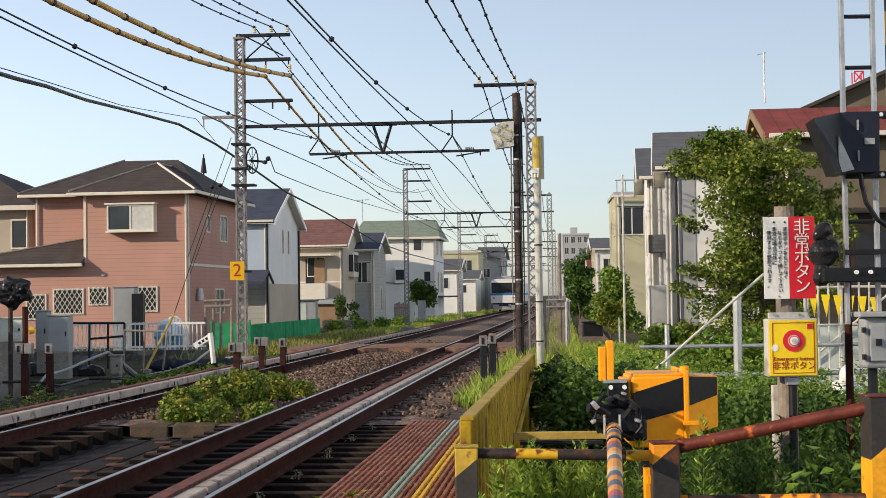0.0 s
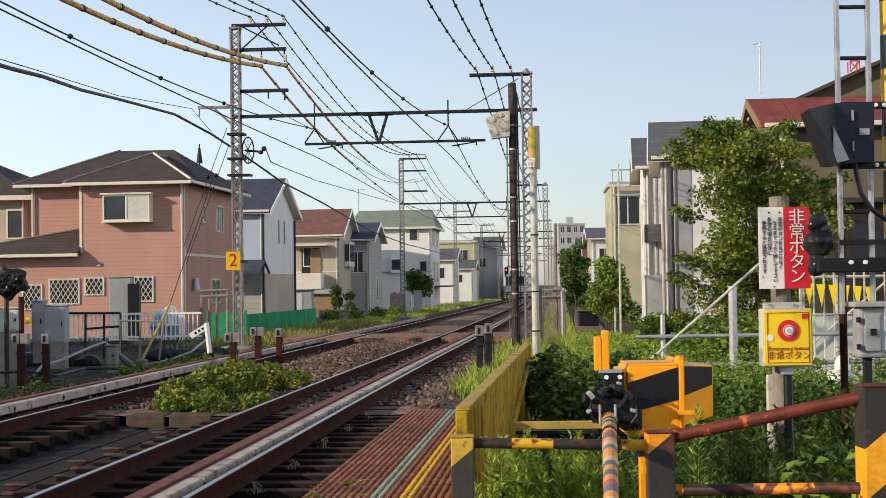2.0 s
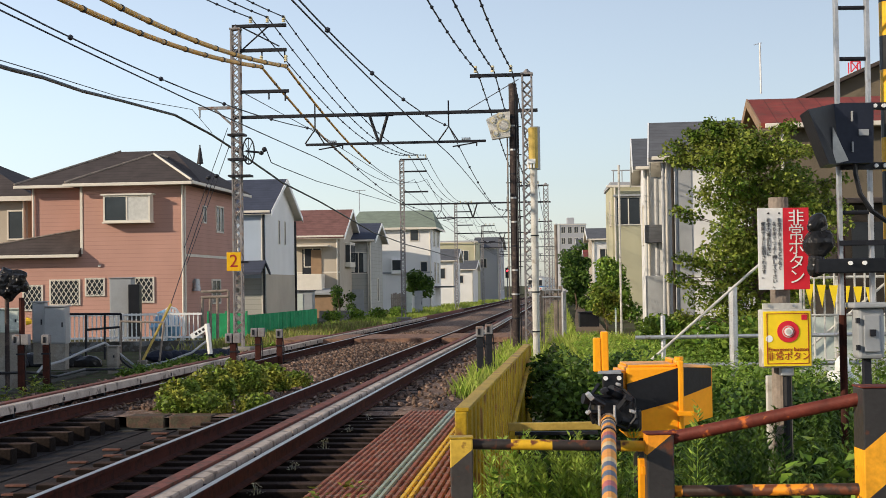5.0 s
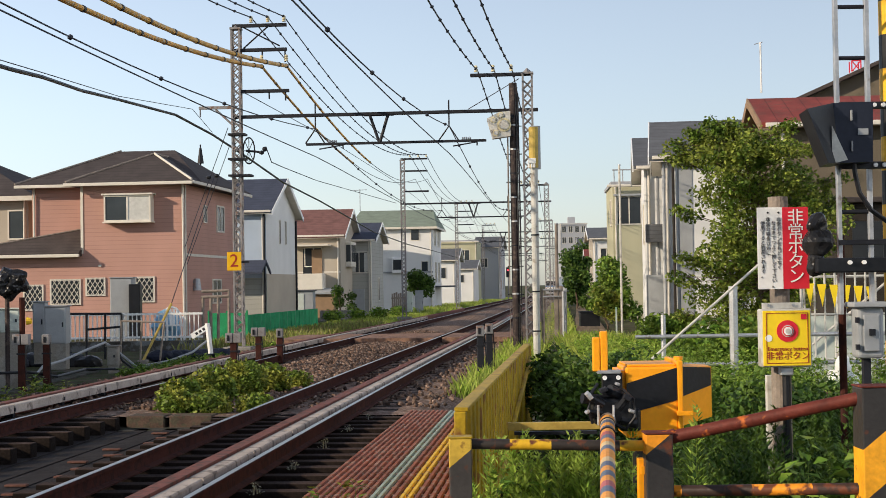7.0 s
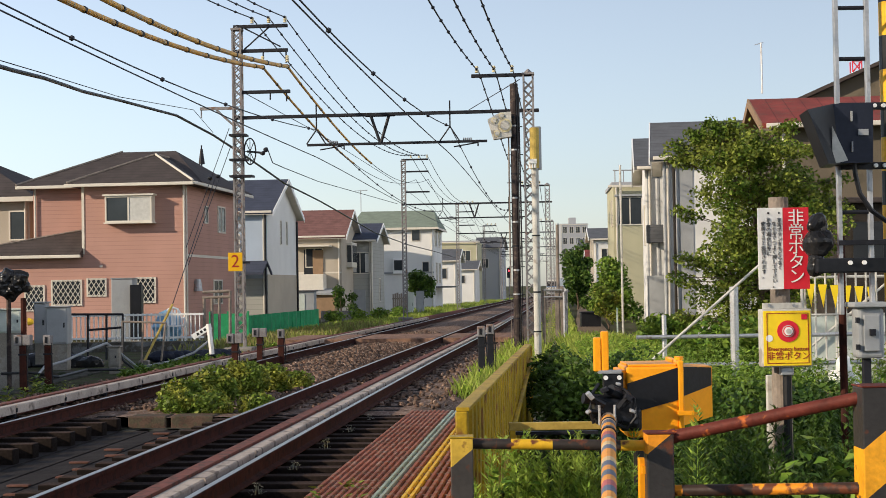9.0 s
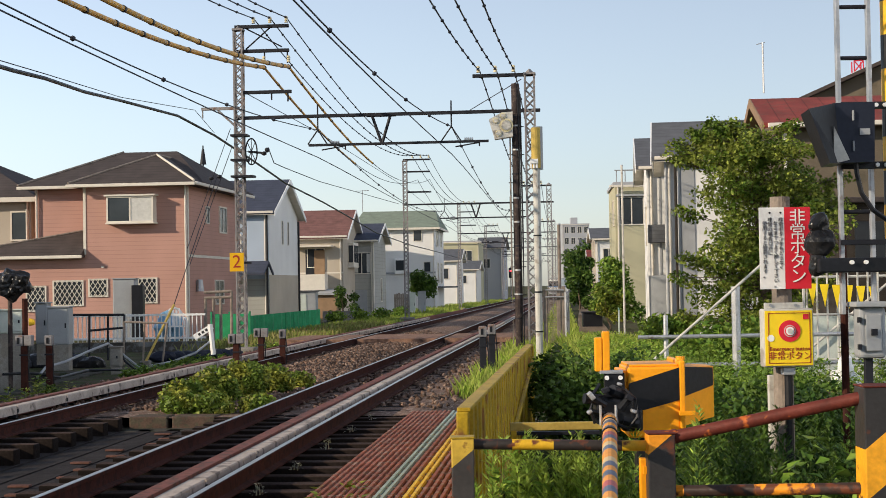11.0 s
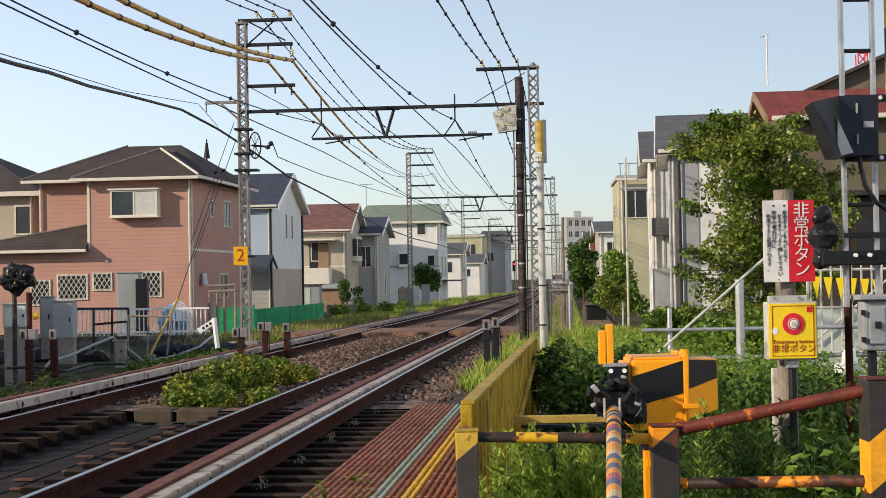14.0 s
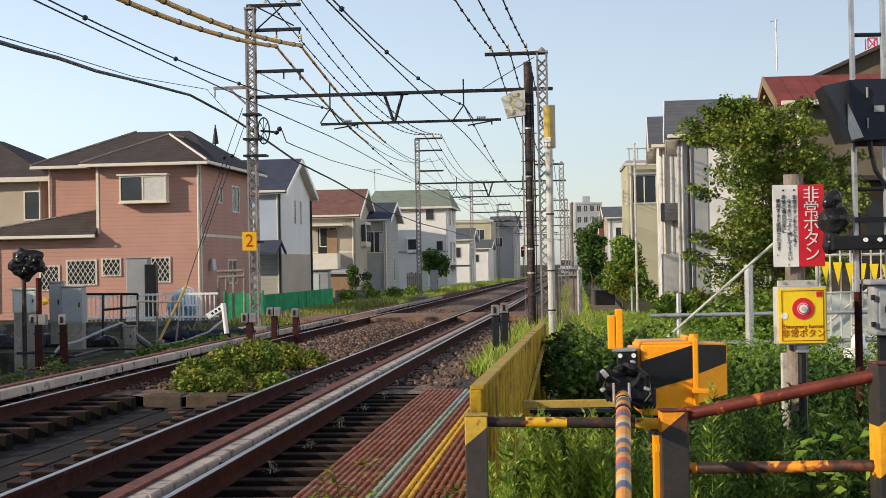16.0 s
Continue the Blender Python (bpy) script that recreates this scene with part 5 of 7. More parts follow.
def tree(label, x, y, trunk_h, balls, n, leaf, material, seed, r=0.09):
    t = thing("tree", label, "tree")
    rng = random.Random(seed)
    g = ground_height(x, y)
    pts = [(x + 0.06 * math.sin(k), y + 0.05 * math.cos(k * 1.3), g - 0.1 + (trunk_h + 0.1) * k / 5) for k in range(6)]
    bm = bmesh.new()
    for k in range(5):
        rod(bm, pts[k], pts[k + 1], r * (1 - 0.1 * k), r * (1 - 0.1 * (k + 1)), n=8)
    part("trunk", bm, BARK, t)
    for bx, by, bz, br, fl in balls:
        bm = bmesh.new()
        s = Vector(min(pts[1:], key=lambda p: abs(p[2] - (bz - 0.55))))
        e = Vector((bx, by, bz))
        mid = s.lerp(e, 0.5) + Vector((0, 0, 0.15))
        rod(bm, s, mid, r * 0.25, r * 0.16, n=6)
        rod(bm, mid, e, r * 0.16, r * 0.06, n=6)
        for _ in range(4):
            q = e + Vector((rng.uniform(-1, 1), rng.uniform(-1, 1), rng.uniform(-0.6, 1))) * br * 0.9
            rod(bm, mid.lerp(e, 0.6), q, r * 0.1, r * 0.04, n=4)
        part("limb", bm, BARK, t)
    ob = clumps("crown", "", "", balls, n, leaf, material, seed)
    ob.parent = t
    return t


def weeds_in_front():
    plants("weeds", "bright green leafy weeds behind the crossing rail", "weeds", scatter(0.16, 1.0, 7.7, 8.7, 300, 11), 0.92, 0.02, 190, LEAFBRIGHT, 12, 0.055, 0.1, long=3.2, up=1.1)
    plants("weeds", "deep green lower leaves behind the crossing rail", "weeds", scatter(0.16, 1.1, 7.8, 8.8, 120, 29), 0.8, 0.05, 50, LEAFMID, 30, 0.12, 0.12, long=2.4)
    plants("weeds", "tall bright shoots rising past the railing", "weeds", [(0.55, 8.1), (0.57, 8.16), (0.54, 8.2), (1.27, 7.75), (1.33, 7.7), (1.36, 7.8)], 1.2, 0.022, 190, LEAFBRIGHT, 35, 0.055, 0.05, long=3.2, up=1.0)
    plants("weeds", "bright green leafy weeds along the parapet foot", "weeds", scatter(0.75, 1.7, 9.6, 12.5, 120, 13, 0.08), 0.62, 0.034, 70, LEAFBRIGHT, 14, 0.1, long=3.2)
    # Both patches at the button post use dark leaves for the deep shade there.
    plants("weeds", "dense weeds, darkened as in shade, round the emergency button post", "weeds", scatter(1.45, 2.5, 7.9, 9.6, 220, 15), 1.1, 0.022, 170, LEAFDARK, 16, 0.07, long=3.0, up=0.9)
    plants("weeds", "lower weeds, darkened as in shade, round the emergency button post", "weeds", scatter(1.2, 1.9, 7.5, 8.0, 80, 38), 0.85, 0.021, 150, LEAFDARK, 39, 0.06, long=3.2, up=1.0)
    plants("broad_leaves", "broad-leaved creeping plants under the crossing rail", "weeds", scatter(1.6, 2.5, 7.3, 8.0, 34, 17), 1.05, 0.1, 18, LEAFMID, 18, 0.13, long=1.15, up=0.0)
    plants("weeds", "dark green undergrowth beside the crossing", "weeds", scatter(1.2, 4.4, 9.5, 14.0, 380, 19, 0.06), 0.78, 0.032, 120, LEAFDARK, 20, 0.14, long=2.6, up=0.5)
    plants("weeds", "green undergrowth beside the fence", "weeds", scatter(1.9, 6.5, 14.0, 21.0, 520, 21, 0.1), 0.85, 0.04, 90, LEAFMID, 22, 0.15, long=2.6, up=0.5)
    plants("weeds", "dark low undergrowth on the bank", "weeds", scatter(1.0, 2.4, 12.0, 19.0, 260, 23, 0.04), 0.7, 0.04, 90, LEAFDARK, 24, 0.15)
    v, f = blades(scatter(1.05, 2.8, 8.0, 12.5, 2600, 25), -0.5, 0.55, 0.014, np.random.default_rng(26))
    tagged(fast_part("tall_grass", v, f, GRASS), "tall thin green grass among the weeds", "grass", kind="stuff")


weeds_in_front()
# Leaf tufts used in place of the pale clips beside the rail.
plants("clip_tufts", "small pale leaf tufts standing for clips beside the rail", "weeds", [on_line(y, 0.78 + 0.02 * (k % 3))[:2] for k, y in enumerate((12.0, 12.05, 13.6, 13.65, 15.3, 15.35, 17.1, 17.15, 18.6))], 0.1, 0.014, 22, PALECLIP, 27, 0.05, base=-0.16)
plants("deck_weeds", "small green weeds growing through the walkway edge", "weeds", [on_line(y, o)[:2] for y, o in ((9.95, 1.75), (10.0, 1.85), (10.05, 1.65), (9.9, 2.35), (9.95, 2.45), (10.0, 1.55))], 0.3, 0.04, 24, LEAFYEL, 28, 0.09, base=-0.12)
bush("dark green leafy bush beside the white pole", [(1.35, 14.6, 0.25, 0.42, 0.9), (1.8, 15.4, 0.3, 0.42, 1.0), (1.25, 16.4, 0.35, 0.4, 0.9), (2.1, 14.4, 0.15, 0.4, 0.9)], 12000, 0.04, LEAFDARK, 31)
bush("green bush behind the warning signs", [(2.55, 12.0, 0.3, 0.4, 0.9), (3.0, 12.6, 0.25, 0.42, 0.8), (2.2, 12.8, 0.2, 0.4, 0.9)], 9000, 0.036, LEAFDARK, 32)
bush("yellow-green shrub between the tracks at the bridge end", [(-3.6 + 0.3 * k, 20.7 + 0.95 * k, (0.0, 0.05, 0.08, 0.02, -0.08)[k], (0.26, 0.32, 0.33, 0.28, 0.22)[k], 0.85) for k in range(5)], 10000, 0.042, LEAFYEL, 33)
bush("shrub with green and yellow leaves on the kerb", [(-3.55, 20.3, -0.1, 0.24, 0.8), (-3.1, 20.15, -0.1, 0.25, 0.8), (-2.5, 20.2, -0.12, 0.24, 0.7)], 3600, 0.04, LEAFYEL, 34)


def meadow():
    rng = np.random.default_rng(41)
    xy = np.concatenate([scatter(2.2, 3.9, 20, 38, 14000, 42, 0.035), scatter(1.8, 3.6, 20, 34, 5000, 43, 0.07)])
    z = np.array([ground_height(x, y) for x, y in xy])
    v, f = blades(xy, z, 0.5, 0.022, rng)
    tagged(fast_part("meadow_grass", v, f, GRASS), "tall sunlit yellow-green grass beside the path", "grass", kind="stuff")
    xy = strip(1.45, 2.6, 23, 42, 4200, 44, 1.2)
    v, f = blades(xy, -0.32, 0.32, 0.018, rng)
    tagged(fast_part("verge_grass", v, f, GRASS), "green grass tufts beside the ballast", "grass", kind="stuff")
    xy = strip(-9.0, -5.9, 46, 110, 13000, 45, 1.0)
    z = np.array([ground_height(x, y) for x, y in xy])
    v, f = blades(xy, z, 0.2, 0.025, rng)
    tagged(fast_part("verge_grass", v, f, GRASS), "green and yellow grass along the far track", "grass", kind="stuff")
    xy = strip(-8.0, -5.6, 42, 75, 3000, 46, 1.0)
    z = np.array([ground_height(x, y) for x, y in xy])
    v, f = blades(xy, z, 0.3, 0.03, rng)
    tagged(fast_part("dry_grass", v, f, STRAW), "pale dry grass along the green fence", "grass", kind="stuff")
    xy = strip(-9.5, -5.6, 110, 260, 9000, 47, 1.0)
    z = np.array([ground_height(x, y) for x, y in xy])
    v, f = blades(xy, z, 0.36, 0.06, rng)
    tagged(fast_part("tall_weeds", v, f, GRASS), "tall sunlit weeds along the distant track", "grass", kind="stuff")
    xy = strip(2.0, 3.3, 45, 160, 7000, 48, 1.3)
    z = np.array([ground_height(x, y) for x, y in xy])
    v, f = blades(xy, z, 0.34, 0.04, rng)
    tagged(fast_part("tall_weeds", v, f, GRASS), "tall grass between track and path", "grass", kind="stuff")
    plants("weeds", "green weeds among the meadow grass", "weeds", scatter(1.9, 5.0, 18.5, 32, 460, 49, 0.06), 0.75, 0.045, 80, LEAFBRIGHT, 50, 0.15)
    plants("weeds", "low weeds with yellowing leaves beside the far rail", "weeds", np.concatenate([strip(-5.7, -4.9, 20.3, 22.6, 26, 51), strip(-5.7, -5.2, 24.6, 25.4, 8, 55)]), 0.36, 0.06, 30, LEAFYEL, 52, 0.14)
    plants("weeds", "low green weeds along the far track", "weeds", strip(-6.2, -5.3, 31, 46, 110, 53), 0.2, 0.07, 26, LEAFMID, 54, 0.14)


meadow()


def big_tree():
    rng = random.Random(5)
    balls = []
    # half widths of the crown at several heights: (height, left edge, right edge)
    shape = ((0.35, 5.0, 6.5), (0.9, 4.8, 6.7), (1.7, 4.75, 6.85), (2.4, 4.85, 7.2), (3.1, 4.65, 7.2), (3.6, 4.4, 6.8), (4.0, 4.75, 6.2))
    for z, lo, hi in shape:
        for k in range(14):
            x = lo + 0.12 + (hi - lo - 0.24) * (k + rng.uniform(0.1, 0.9)) / 14
            depth = 1.1 * math.sqrt(max(0.05, 1 - ((x - 5.75) / 1.8) ** 2))
            balls.append((x, 28 + rng.uniform(-depth, depth), z + rng.uniform(-0.32, 0.32), rng.uniform(0.22, 0.42), rng.uniform(0.6, 0.9)))
    # shoots that stand out of the outline
    for x, z in ((4.9, 4.35), (4.55, 4.15), (4.22, 3.95), (4.15, 3.75), (5.3, 4.3), (6.35, 4.3), (6.9, 3.9), (7.25, 3.3), (7.35, 2.7), (4.3, 2.75), (4.35, 1.9), (4.2, 1.55), (4.3, 0.85), (7.0, 2.0)):
        balls.append((x, 27.7, z, 0.17, 0.6))
        balls.append((x * 0.85 + 5.75 * 0.15, 27.8, z - 0.1, 0.22, 0.5))
    for k in range(16):
        balls.append((5.95 + 0.7 * math.cos(k * 2.4), 27.9 + 0.3 * math.sin(k * 2.4), 0.5 + 0.19 * k, 0.4, 0.7))
    tree("broad green leafy tree in front of the white house", 5.75, 28, 3.9, balls, 38000, 0.05, LEAFTREE, 61, 0.06)
    tree("round green garden tree beside the path", 8.4, 74, 1.4, [(8.1 + (0.95 - 0.09 * k) * math.cos(k * 2.4), 74 + 0.6 * math.sin(k * 1.7), 0.05 + 0.25 * k, 0.5, 0.85) for k in range(10)], 3800, 0.13, LEAFMID, 62)
    tree("green garden tree far along the path", 10.2, 118, 1.6, [(10.3 + 0.6 * math.cos(k * 2.4), 118 + 0.6 * math.sin(k), 0.0 + 0.38 * k, 0.55, 0.9) for k in range(10)], 3000, 0.18, LEAFDARK, 63)
    tree("dark reddish green tree beyond the path", 15.2, 172, 2.0, [(15.0 + 0.9 * math.cos(k * 1.9), 172 + 0.6 * math.sin(k), 2.0 + 0.45 * k, 1.1, 0.9) for k in range(8)], 3000, 0.24, LEAFDARK, 70)
    tree("low shrub with yellowing leaves beside the path", 6.35, 60, 0.5, [(6.4 + 0.28 * math.cos(k * 2.3), 60 + 0.3 * math.sin(k), 0.2 + 0.22 * k, 0.32, 0.8) for k in range(5)], 1600, 0.09, LEAFYEL, 64, 0.04)
    tree("small dark green tree beside the white house", -1.9, 115, 0.8, [(-1.9 + 0.5 * math.cos(k * 2.1), 115 + 0.4 * math.sin(k), 1.15 + 0.2 * k, 0.6, 0.85) for k in range(6)], 2600, 0.14, LEAFDARK, 65)
    tree("dark green shrub in front of the beige house", -6.584, 97, 0.6, [(-6.5 + 0.55 * math.cos(k * 2.1), 97 + 0.4 * math.sin(k), 0.2 + 0.22 * k, 0.34, 0.85) for k in range(6)], 1500, 0.09, LEAFDARK, 66)
    bush("dark green hedge beside the rendered house", [(5.42 + 0.207 * k, 40 + 0.4 * (k % 3), 0.15 + 0.1 * (k % 2), 0.4, 0.9) for k in range(5)], 2600, 0.08, LEAFMID, 67)
    bush("flowering green shrubs below the tree", [(4.28 + 0.289 * k, 26 + 0.5 * (k % 3), 0.1 + 0.25 * (k % 2), 0.45, 0.9) for k in range(7)], 5200, 0.07, LEAFMID, 68)
    bush("low bushes along the green fence", [(-6.0 + 1.05 * k, 82 + 4 * k, -0.1, 0.5, 0.6) for k in range(4)], 1800, 0.1, LEAFMID, 69)


big_tree()


# ---- beside the tracks on the far side ----
def picket_fence():
    t = thing("picket_fence", "white steel picket fence on a low concrete wall", "fence")
    a, b = Vector((-11.418, 45.000, 0.793)), Vector((-7.138, 45.000, 0.734))
    lo = -0.05
    part("base_wall", boxes((a.x - 6, b.x + 0.1, 44.9, 45.15, -0.9, lo), bevel=0.01), WALLSTAIN, t, "stained concrete wall")
    x = a.x
    me = None
    while x < b.x:
        if me is None:
            bm = boxes((-0.016, 0.016, -0.012, 0.012, lo + 0.02, 0.78))
            p = part("picket", bm, WHITE, t)
            me = p.data
        else:
            p = new("picket", me)
            p.parent = t
        p.matrix_world = Matrix.Translation((x, 45.02, 0))
        x += 0.13
    for z in (0.06, 0.74):
        part("fence_rail", boxes((a.x, b.x, 44.98, 45.06, z - 0.03, z + 0.03)), WHITE, t)


def pipe_frames():
    t = thing("handrail", "black steel pipe handrail above the stream bank", "handrail")
    Y = 40
    rows = [((-10.076, 40.000, 0.865), (-8.462, 40.000, 0.843)), ((-8.462, 40.000, 0.843), (-8.473, 40.000, -0.384)), ((-9.380, 40.000, 0.856), (-9.390, 40.000, -0.371)), ((-8.891, 40.000, 0.849), (-8.902, 40.000, -0.378)), ((-9.383, 40.000, 0.441), (-8.465, 40.000, 0.503)), ((-10.076, 40.000, 0.865), (-10.085, 40.000, -0.362))]
    for a, b in rows:
        part("pipe", rods([(a, b)], 0.03), DARKSTEEL, t)
    t = thing("handrail", "grey-green pipe frame beside the bank", "handrail")
    for a, b in [((-7.630, 36.000, 0.731), (-7.639, 36.000, -0.267)), ((-7.630, 36.000, 0.731), (-6.605, 36.000, 0.690)), ((-6.605, 36.000, 0.690), (-6.720, 36.000, -0.213)), ((-7.138, 36.000, 0.697), (-7.187, 36.000, -0.273))]:
        part("pipe", rods([(a, b)], 0.025), GREYPOST, t)
    t = thing("pipe_rack", "brown pipe frame beside the pink house", "rack")
    for a, b in [((-7.907, 50.000, 1.190), (-7.921, 50.000, -0.233)), ((-7.407, 50.000, 1.183), (-7.422, 50.000, -0.240)), ((-7.963, 50.000, 1.191), (-7.055, 50.000, 1.215)), ((-7.648, 50.000, 1.150), (-7.663, 50.000, -0.237)), ((-8.279, 52.000, 1.373), (-7.336, 52.000, 1.398)), ((-7.336, 52.000, 1.398), (-7.353, 52.000, -0.313))]:
        part("pipe", rods([(a, b)], 0.05), GREYPOST, t)


def cabinet(name, label, at0, w, d, h, m, door=True, feet=0.0):
    t = thing(name, label, "cabinet", at=Matrix.Translation(at0))
    part("body", boxes((-w / 2, w / 2, 0, d, 0, h), bevel=0.02), m, t)
    if door:
        part("door", boxes((-w / 2 + 0.03, w / 2 - 0.03, -0.018, 0.0, 0.04, h - 0.04), bevel=0.006), m, t)
        part("handle", boxes((w / 2 - 0.09, w / 2 - 0.06, -0.04, -0.018, h * 0.45, h * 0.58)), DARKSTEEL, t)
        part("hood", boxes((-w / 2 - 0.03, w / 2 + 0.03, -0.04, d + 0.02, h, h + 0.03), bevel=0.008), m, t)
    if feet:
        part("plinth", boxes((-w / 2 + 0.02, w / 2 - 0.02, 0.02, d - 0.02, -feet, 0)), CONCRETE, t)
    return t


def stub(x, y, z0, top, lean=0.0, boxes_=2, m=None):
    """A short post with a small signal box on it."""
    t = thing("trackside_post", "short rusty trackside post with small grey-white boxes on top", "post", "trackside posts", Matrix.Translation((x, y, 0)))
    part("post", boxes((-0.06, 0.06, -0.06, 0.06, z0, top - 0.14), bevel=0.01), m or RUST, t)
    for k in range(boxes_):
        o = (k - (boxes_ - 1) / 2) * 0.16
        part("box", boxes((o - 0.07, o + 0.07, -0.09, 0.09, top - 0.14, top + 0.05), bevel=0.012), LATT, t, "grey junction box")
        part("lens", boxes((o - 0.035, o + 0.01, -0.1, -0.09, top - 0.1, top + 0.01)), BLACK, t) if k == 0 else None
    part("collar", boxes((-0.075, 0.075, -0.075, 0.075, top - 0.32, top - 0.29)), DARKSTEEL, t)
    data_part("cable", *tube([(0.07, -0.03, top - 0.1), (0.1, -0.05, (top + z0) / 2), (0.08, -0.04, z0)], 0.012, 5), BLACK, t)


picket_fence()
pipe_frames()
cabinet("cabinet", "tall pale grey outdoor cabinet beside the pink house", (-10.373, 49, -0.2), 0.72, 0.55, 2.05, GREYBOX, feet=0.4)
cabinet("cabinet", "dark louvred outdoor unit beside the pale cabinet", (-9.895, 48.7, -0.1), 0.36, 0.4, 1.75, BLACK, False, feet=0.4)
cabinet("cabinet", "grey relay cabinet on the stream bank", (-8.925, 35, 0.254), 0.5, 0.4, 0.85, GREYBOX, feet=0.6)
cabinet("cabinet", "grey narrow relay box on the stream bank", (-9.566, 36, 0.252), 0.3, 0.3, 0.95, GREYBOX, feet=0.5)
cabinet("sign_box", "pale green box with faint marking", (-8.867, 31, 0.633), 0.5, 0.2, 0.47, PALEBOX, feet=2.6)
cabinet("sign_box", "small grey junction box in the weeds", (-7.186, 33, -0.182), 0.24, 0.24, 0.42, CONCRETE, feet=1.6)
for u_, yy_, zb_, zt_, k_, m_ in ((-7.615, 27.5, -1.8, 0.641, 2, RUST), (-7.428, 28.5, -1.8, 0.605, 1, RUST), (-4.147, 30, -0.2, 0.531, 2, RUST), (-4.024, 33, -0.2, 0.554, 2, RUST), (-3.561, 33, -0.2, 0.523, 1, RUST), (0.641, 27.4, -0.35, 0.671, 1, DARKSTEEL), (0.838, 28.6, -0.35, 0.676, 1, DARKSTEEL)):
    stub(u_, yy_, zb_, zt_, 0, k_, m_)


def bell_post():
    t = thing("crossing_bell", "crossing bell wrapped in a black plastic bag on a brown post", "crossing bell")
    x, y = -8.299, 29.0
    part("post", rods([((x + 0.28, y, -1.8), (x + 0.28, y, 1.348))], 0.055), RUST, t)
    part("post", rods([((x - 0.03, y + 0.1, -1.8), (x - 0.03, y + 0.1, 1.437))], 0.045), WOODPOLE, t)
    bm = bmesh.new()
    ball(bm, (x + 0.05, y, 1.619), 0.3, 1, 0.8, 0.98, 4)
    for v in bm.verts:
        v.co += v.normal * 0.12 * noise.noise(v.co * 6) + v.normal * 0.035 * noise.noise(v.co * 16)
    part("bag", bm, SACK, t, "crumpled black plastic bag")
    bm = bmesh.new()
    rod(bm, (x + 0.37, y, 0.897), (x + 0.46, y, 0.897), 0.08, 0.05, n=10)
    part("lamp", bm, DECKYEL, t)


def small_left():
    t = thing("guy_wire", "guy wire with a yellow sleeve anchored beside the track", "guy wire")
    a, b, c = (-7.317, 37.000, -0.254), (-6.888, 38.500, 1.090), (-6.117, 40.800, 4.440)
    part("sleeve", rods([(a, b)], 0.032), OCHRE, t)
    part("wire", rods([(b, c)], 0.012, 5), WIRE, t)
    part("anchor", boxes((a[0] - 0.12, a[0] + 0.12, a[1] - 0.12, a[1] + 0.12, a[2] - 0.4, a[2] + 0.02), bevel=0.02), CONCRETE, t)
    t = thing("guy_wire", "thin pair of guy wires from the lattice mast", "guy wire")
    for p, q in (((-5.753, 41.000, 5.791), (-7.041, 41.500, 2.594)), ((-5.728, 41.000, 5.272), (-6.984, 41.500, 2.131))):
        part("wire", rods([(p, q)], 0.01, 5), WIRE, t)
    for p in ((-6.254, 40.800, 4.442), (-6.041, 40.800, 4.485)):
        bm = bmesh.new()
        ball(bm, p, 0.07, 1, 1, 0.8, 2)
        part("insulator", bm, BLACK, t)
    t = thing("sheet_heap", "pale blue plastic sheet heaped behind the picket fence", "plastic sheet")
    bm = bmesh.new()
    ball(bm, (-8.498, 46.500, 0.330), 0.55, 0.85, 0.5, 0.9, 3)
    for v in bm.verts:
        v.co += v.normal * 0.16 * noise.noise(v.co * 4)
    part("sheet", bm, PVC, t, "pale blue-white plastic sheet")
    c = thing("chair", "white plastic garden chair tipped beside the picket fence", "garden chair")
    m = Matrix.Translation((-8.2, 46.0, -0.05)) @ Matrix.Rotation(0.35, 4, "Z")
    loop = [(-0.26, 0.0, 0.45), (-0.25, 0.06, 0.75), (-0.14, 0.1, 0.93), (0.0, 0.11, 0.98), (0.14, 0.1, 0.93), (0.25, 0.06, 0.75), (0.26, 0.0, 0.45)]
    data_part("back_frame", *tube(loop, 0.035, 8), WHITE, c).matrix_world = m
    for u in (-0.15, -0.05, 0.05, 0.15):
        part("back_slat", boxes((u - 0.03, u + 0.03, 0.04, 0.06, 0.43, 0.92), bevel=0.006), WHITE, c).matrix_world = m
    part("seat", boxes((-0.26, 0.26, -0.45, 0.04, 0.41, 0.45), bevel=0.015), WHITE, c).matrix_world = m
    for u in (-0.24, 0.24):
        data_part("armrest", *tube([(u, 0.02, 0.68), (u * 1.1, -0.25, 0.68), (u * 1.08, -0.42, 0.6), (u, -0.44, 0.42)], 0.028, 6), WHITE, c).matrix_world = m
        for v in (-0.42, 0.0):
            part("leg", rods([((u, v, 0.42), (u * 1.1, v * 1.08, -0.3))], 0.025, 8), WHITE, c).matrix_world = m
    t = thing("marker_board", "white leaning marker board with dark marks", "sign")
    p, q = Vector((-6.135, 37.000, 0.304)), Vector((-5.694, 37.000, 0.571))
    d = (q - p).normalized()
    n = Vector((-d.z, 0, d.x))
    m = Matrix(((d.x, 0, n.x, p.x), (0, 1, 0, p.y), (d.z, 0, n.z, p.z), (0, 0, 0, 1)))
    part("board", boxes((0, (q - p).length, -0.02, 0.02, -0.07, 0.07), bevel=0.005), WHITE, t).matrix_world = m
    for k in range(3):
        part("mark", boxes((0.12 + 0.1 * k, 0.18 + 0.1 * k, -0.024, -0.02, -0.03, 0.03)), INK, t).matrix_world = m
    part("stake", rods([((-5.748, 37.000, 0.627), (-5.673, 37.000, -0.113))], 0.06), WHITE, t)
    t = thing("cable_run", "grey and black cables lying in loops on the bank", "cables")
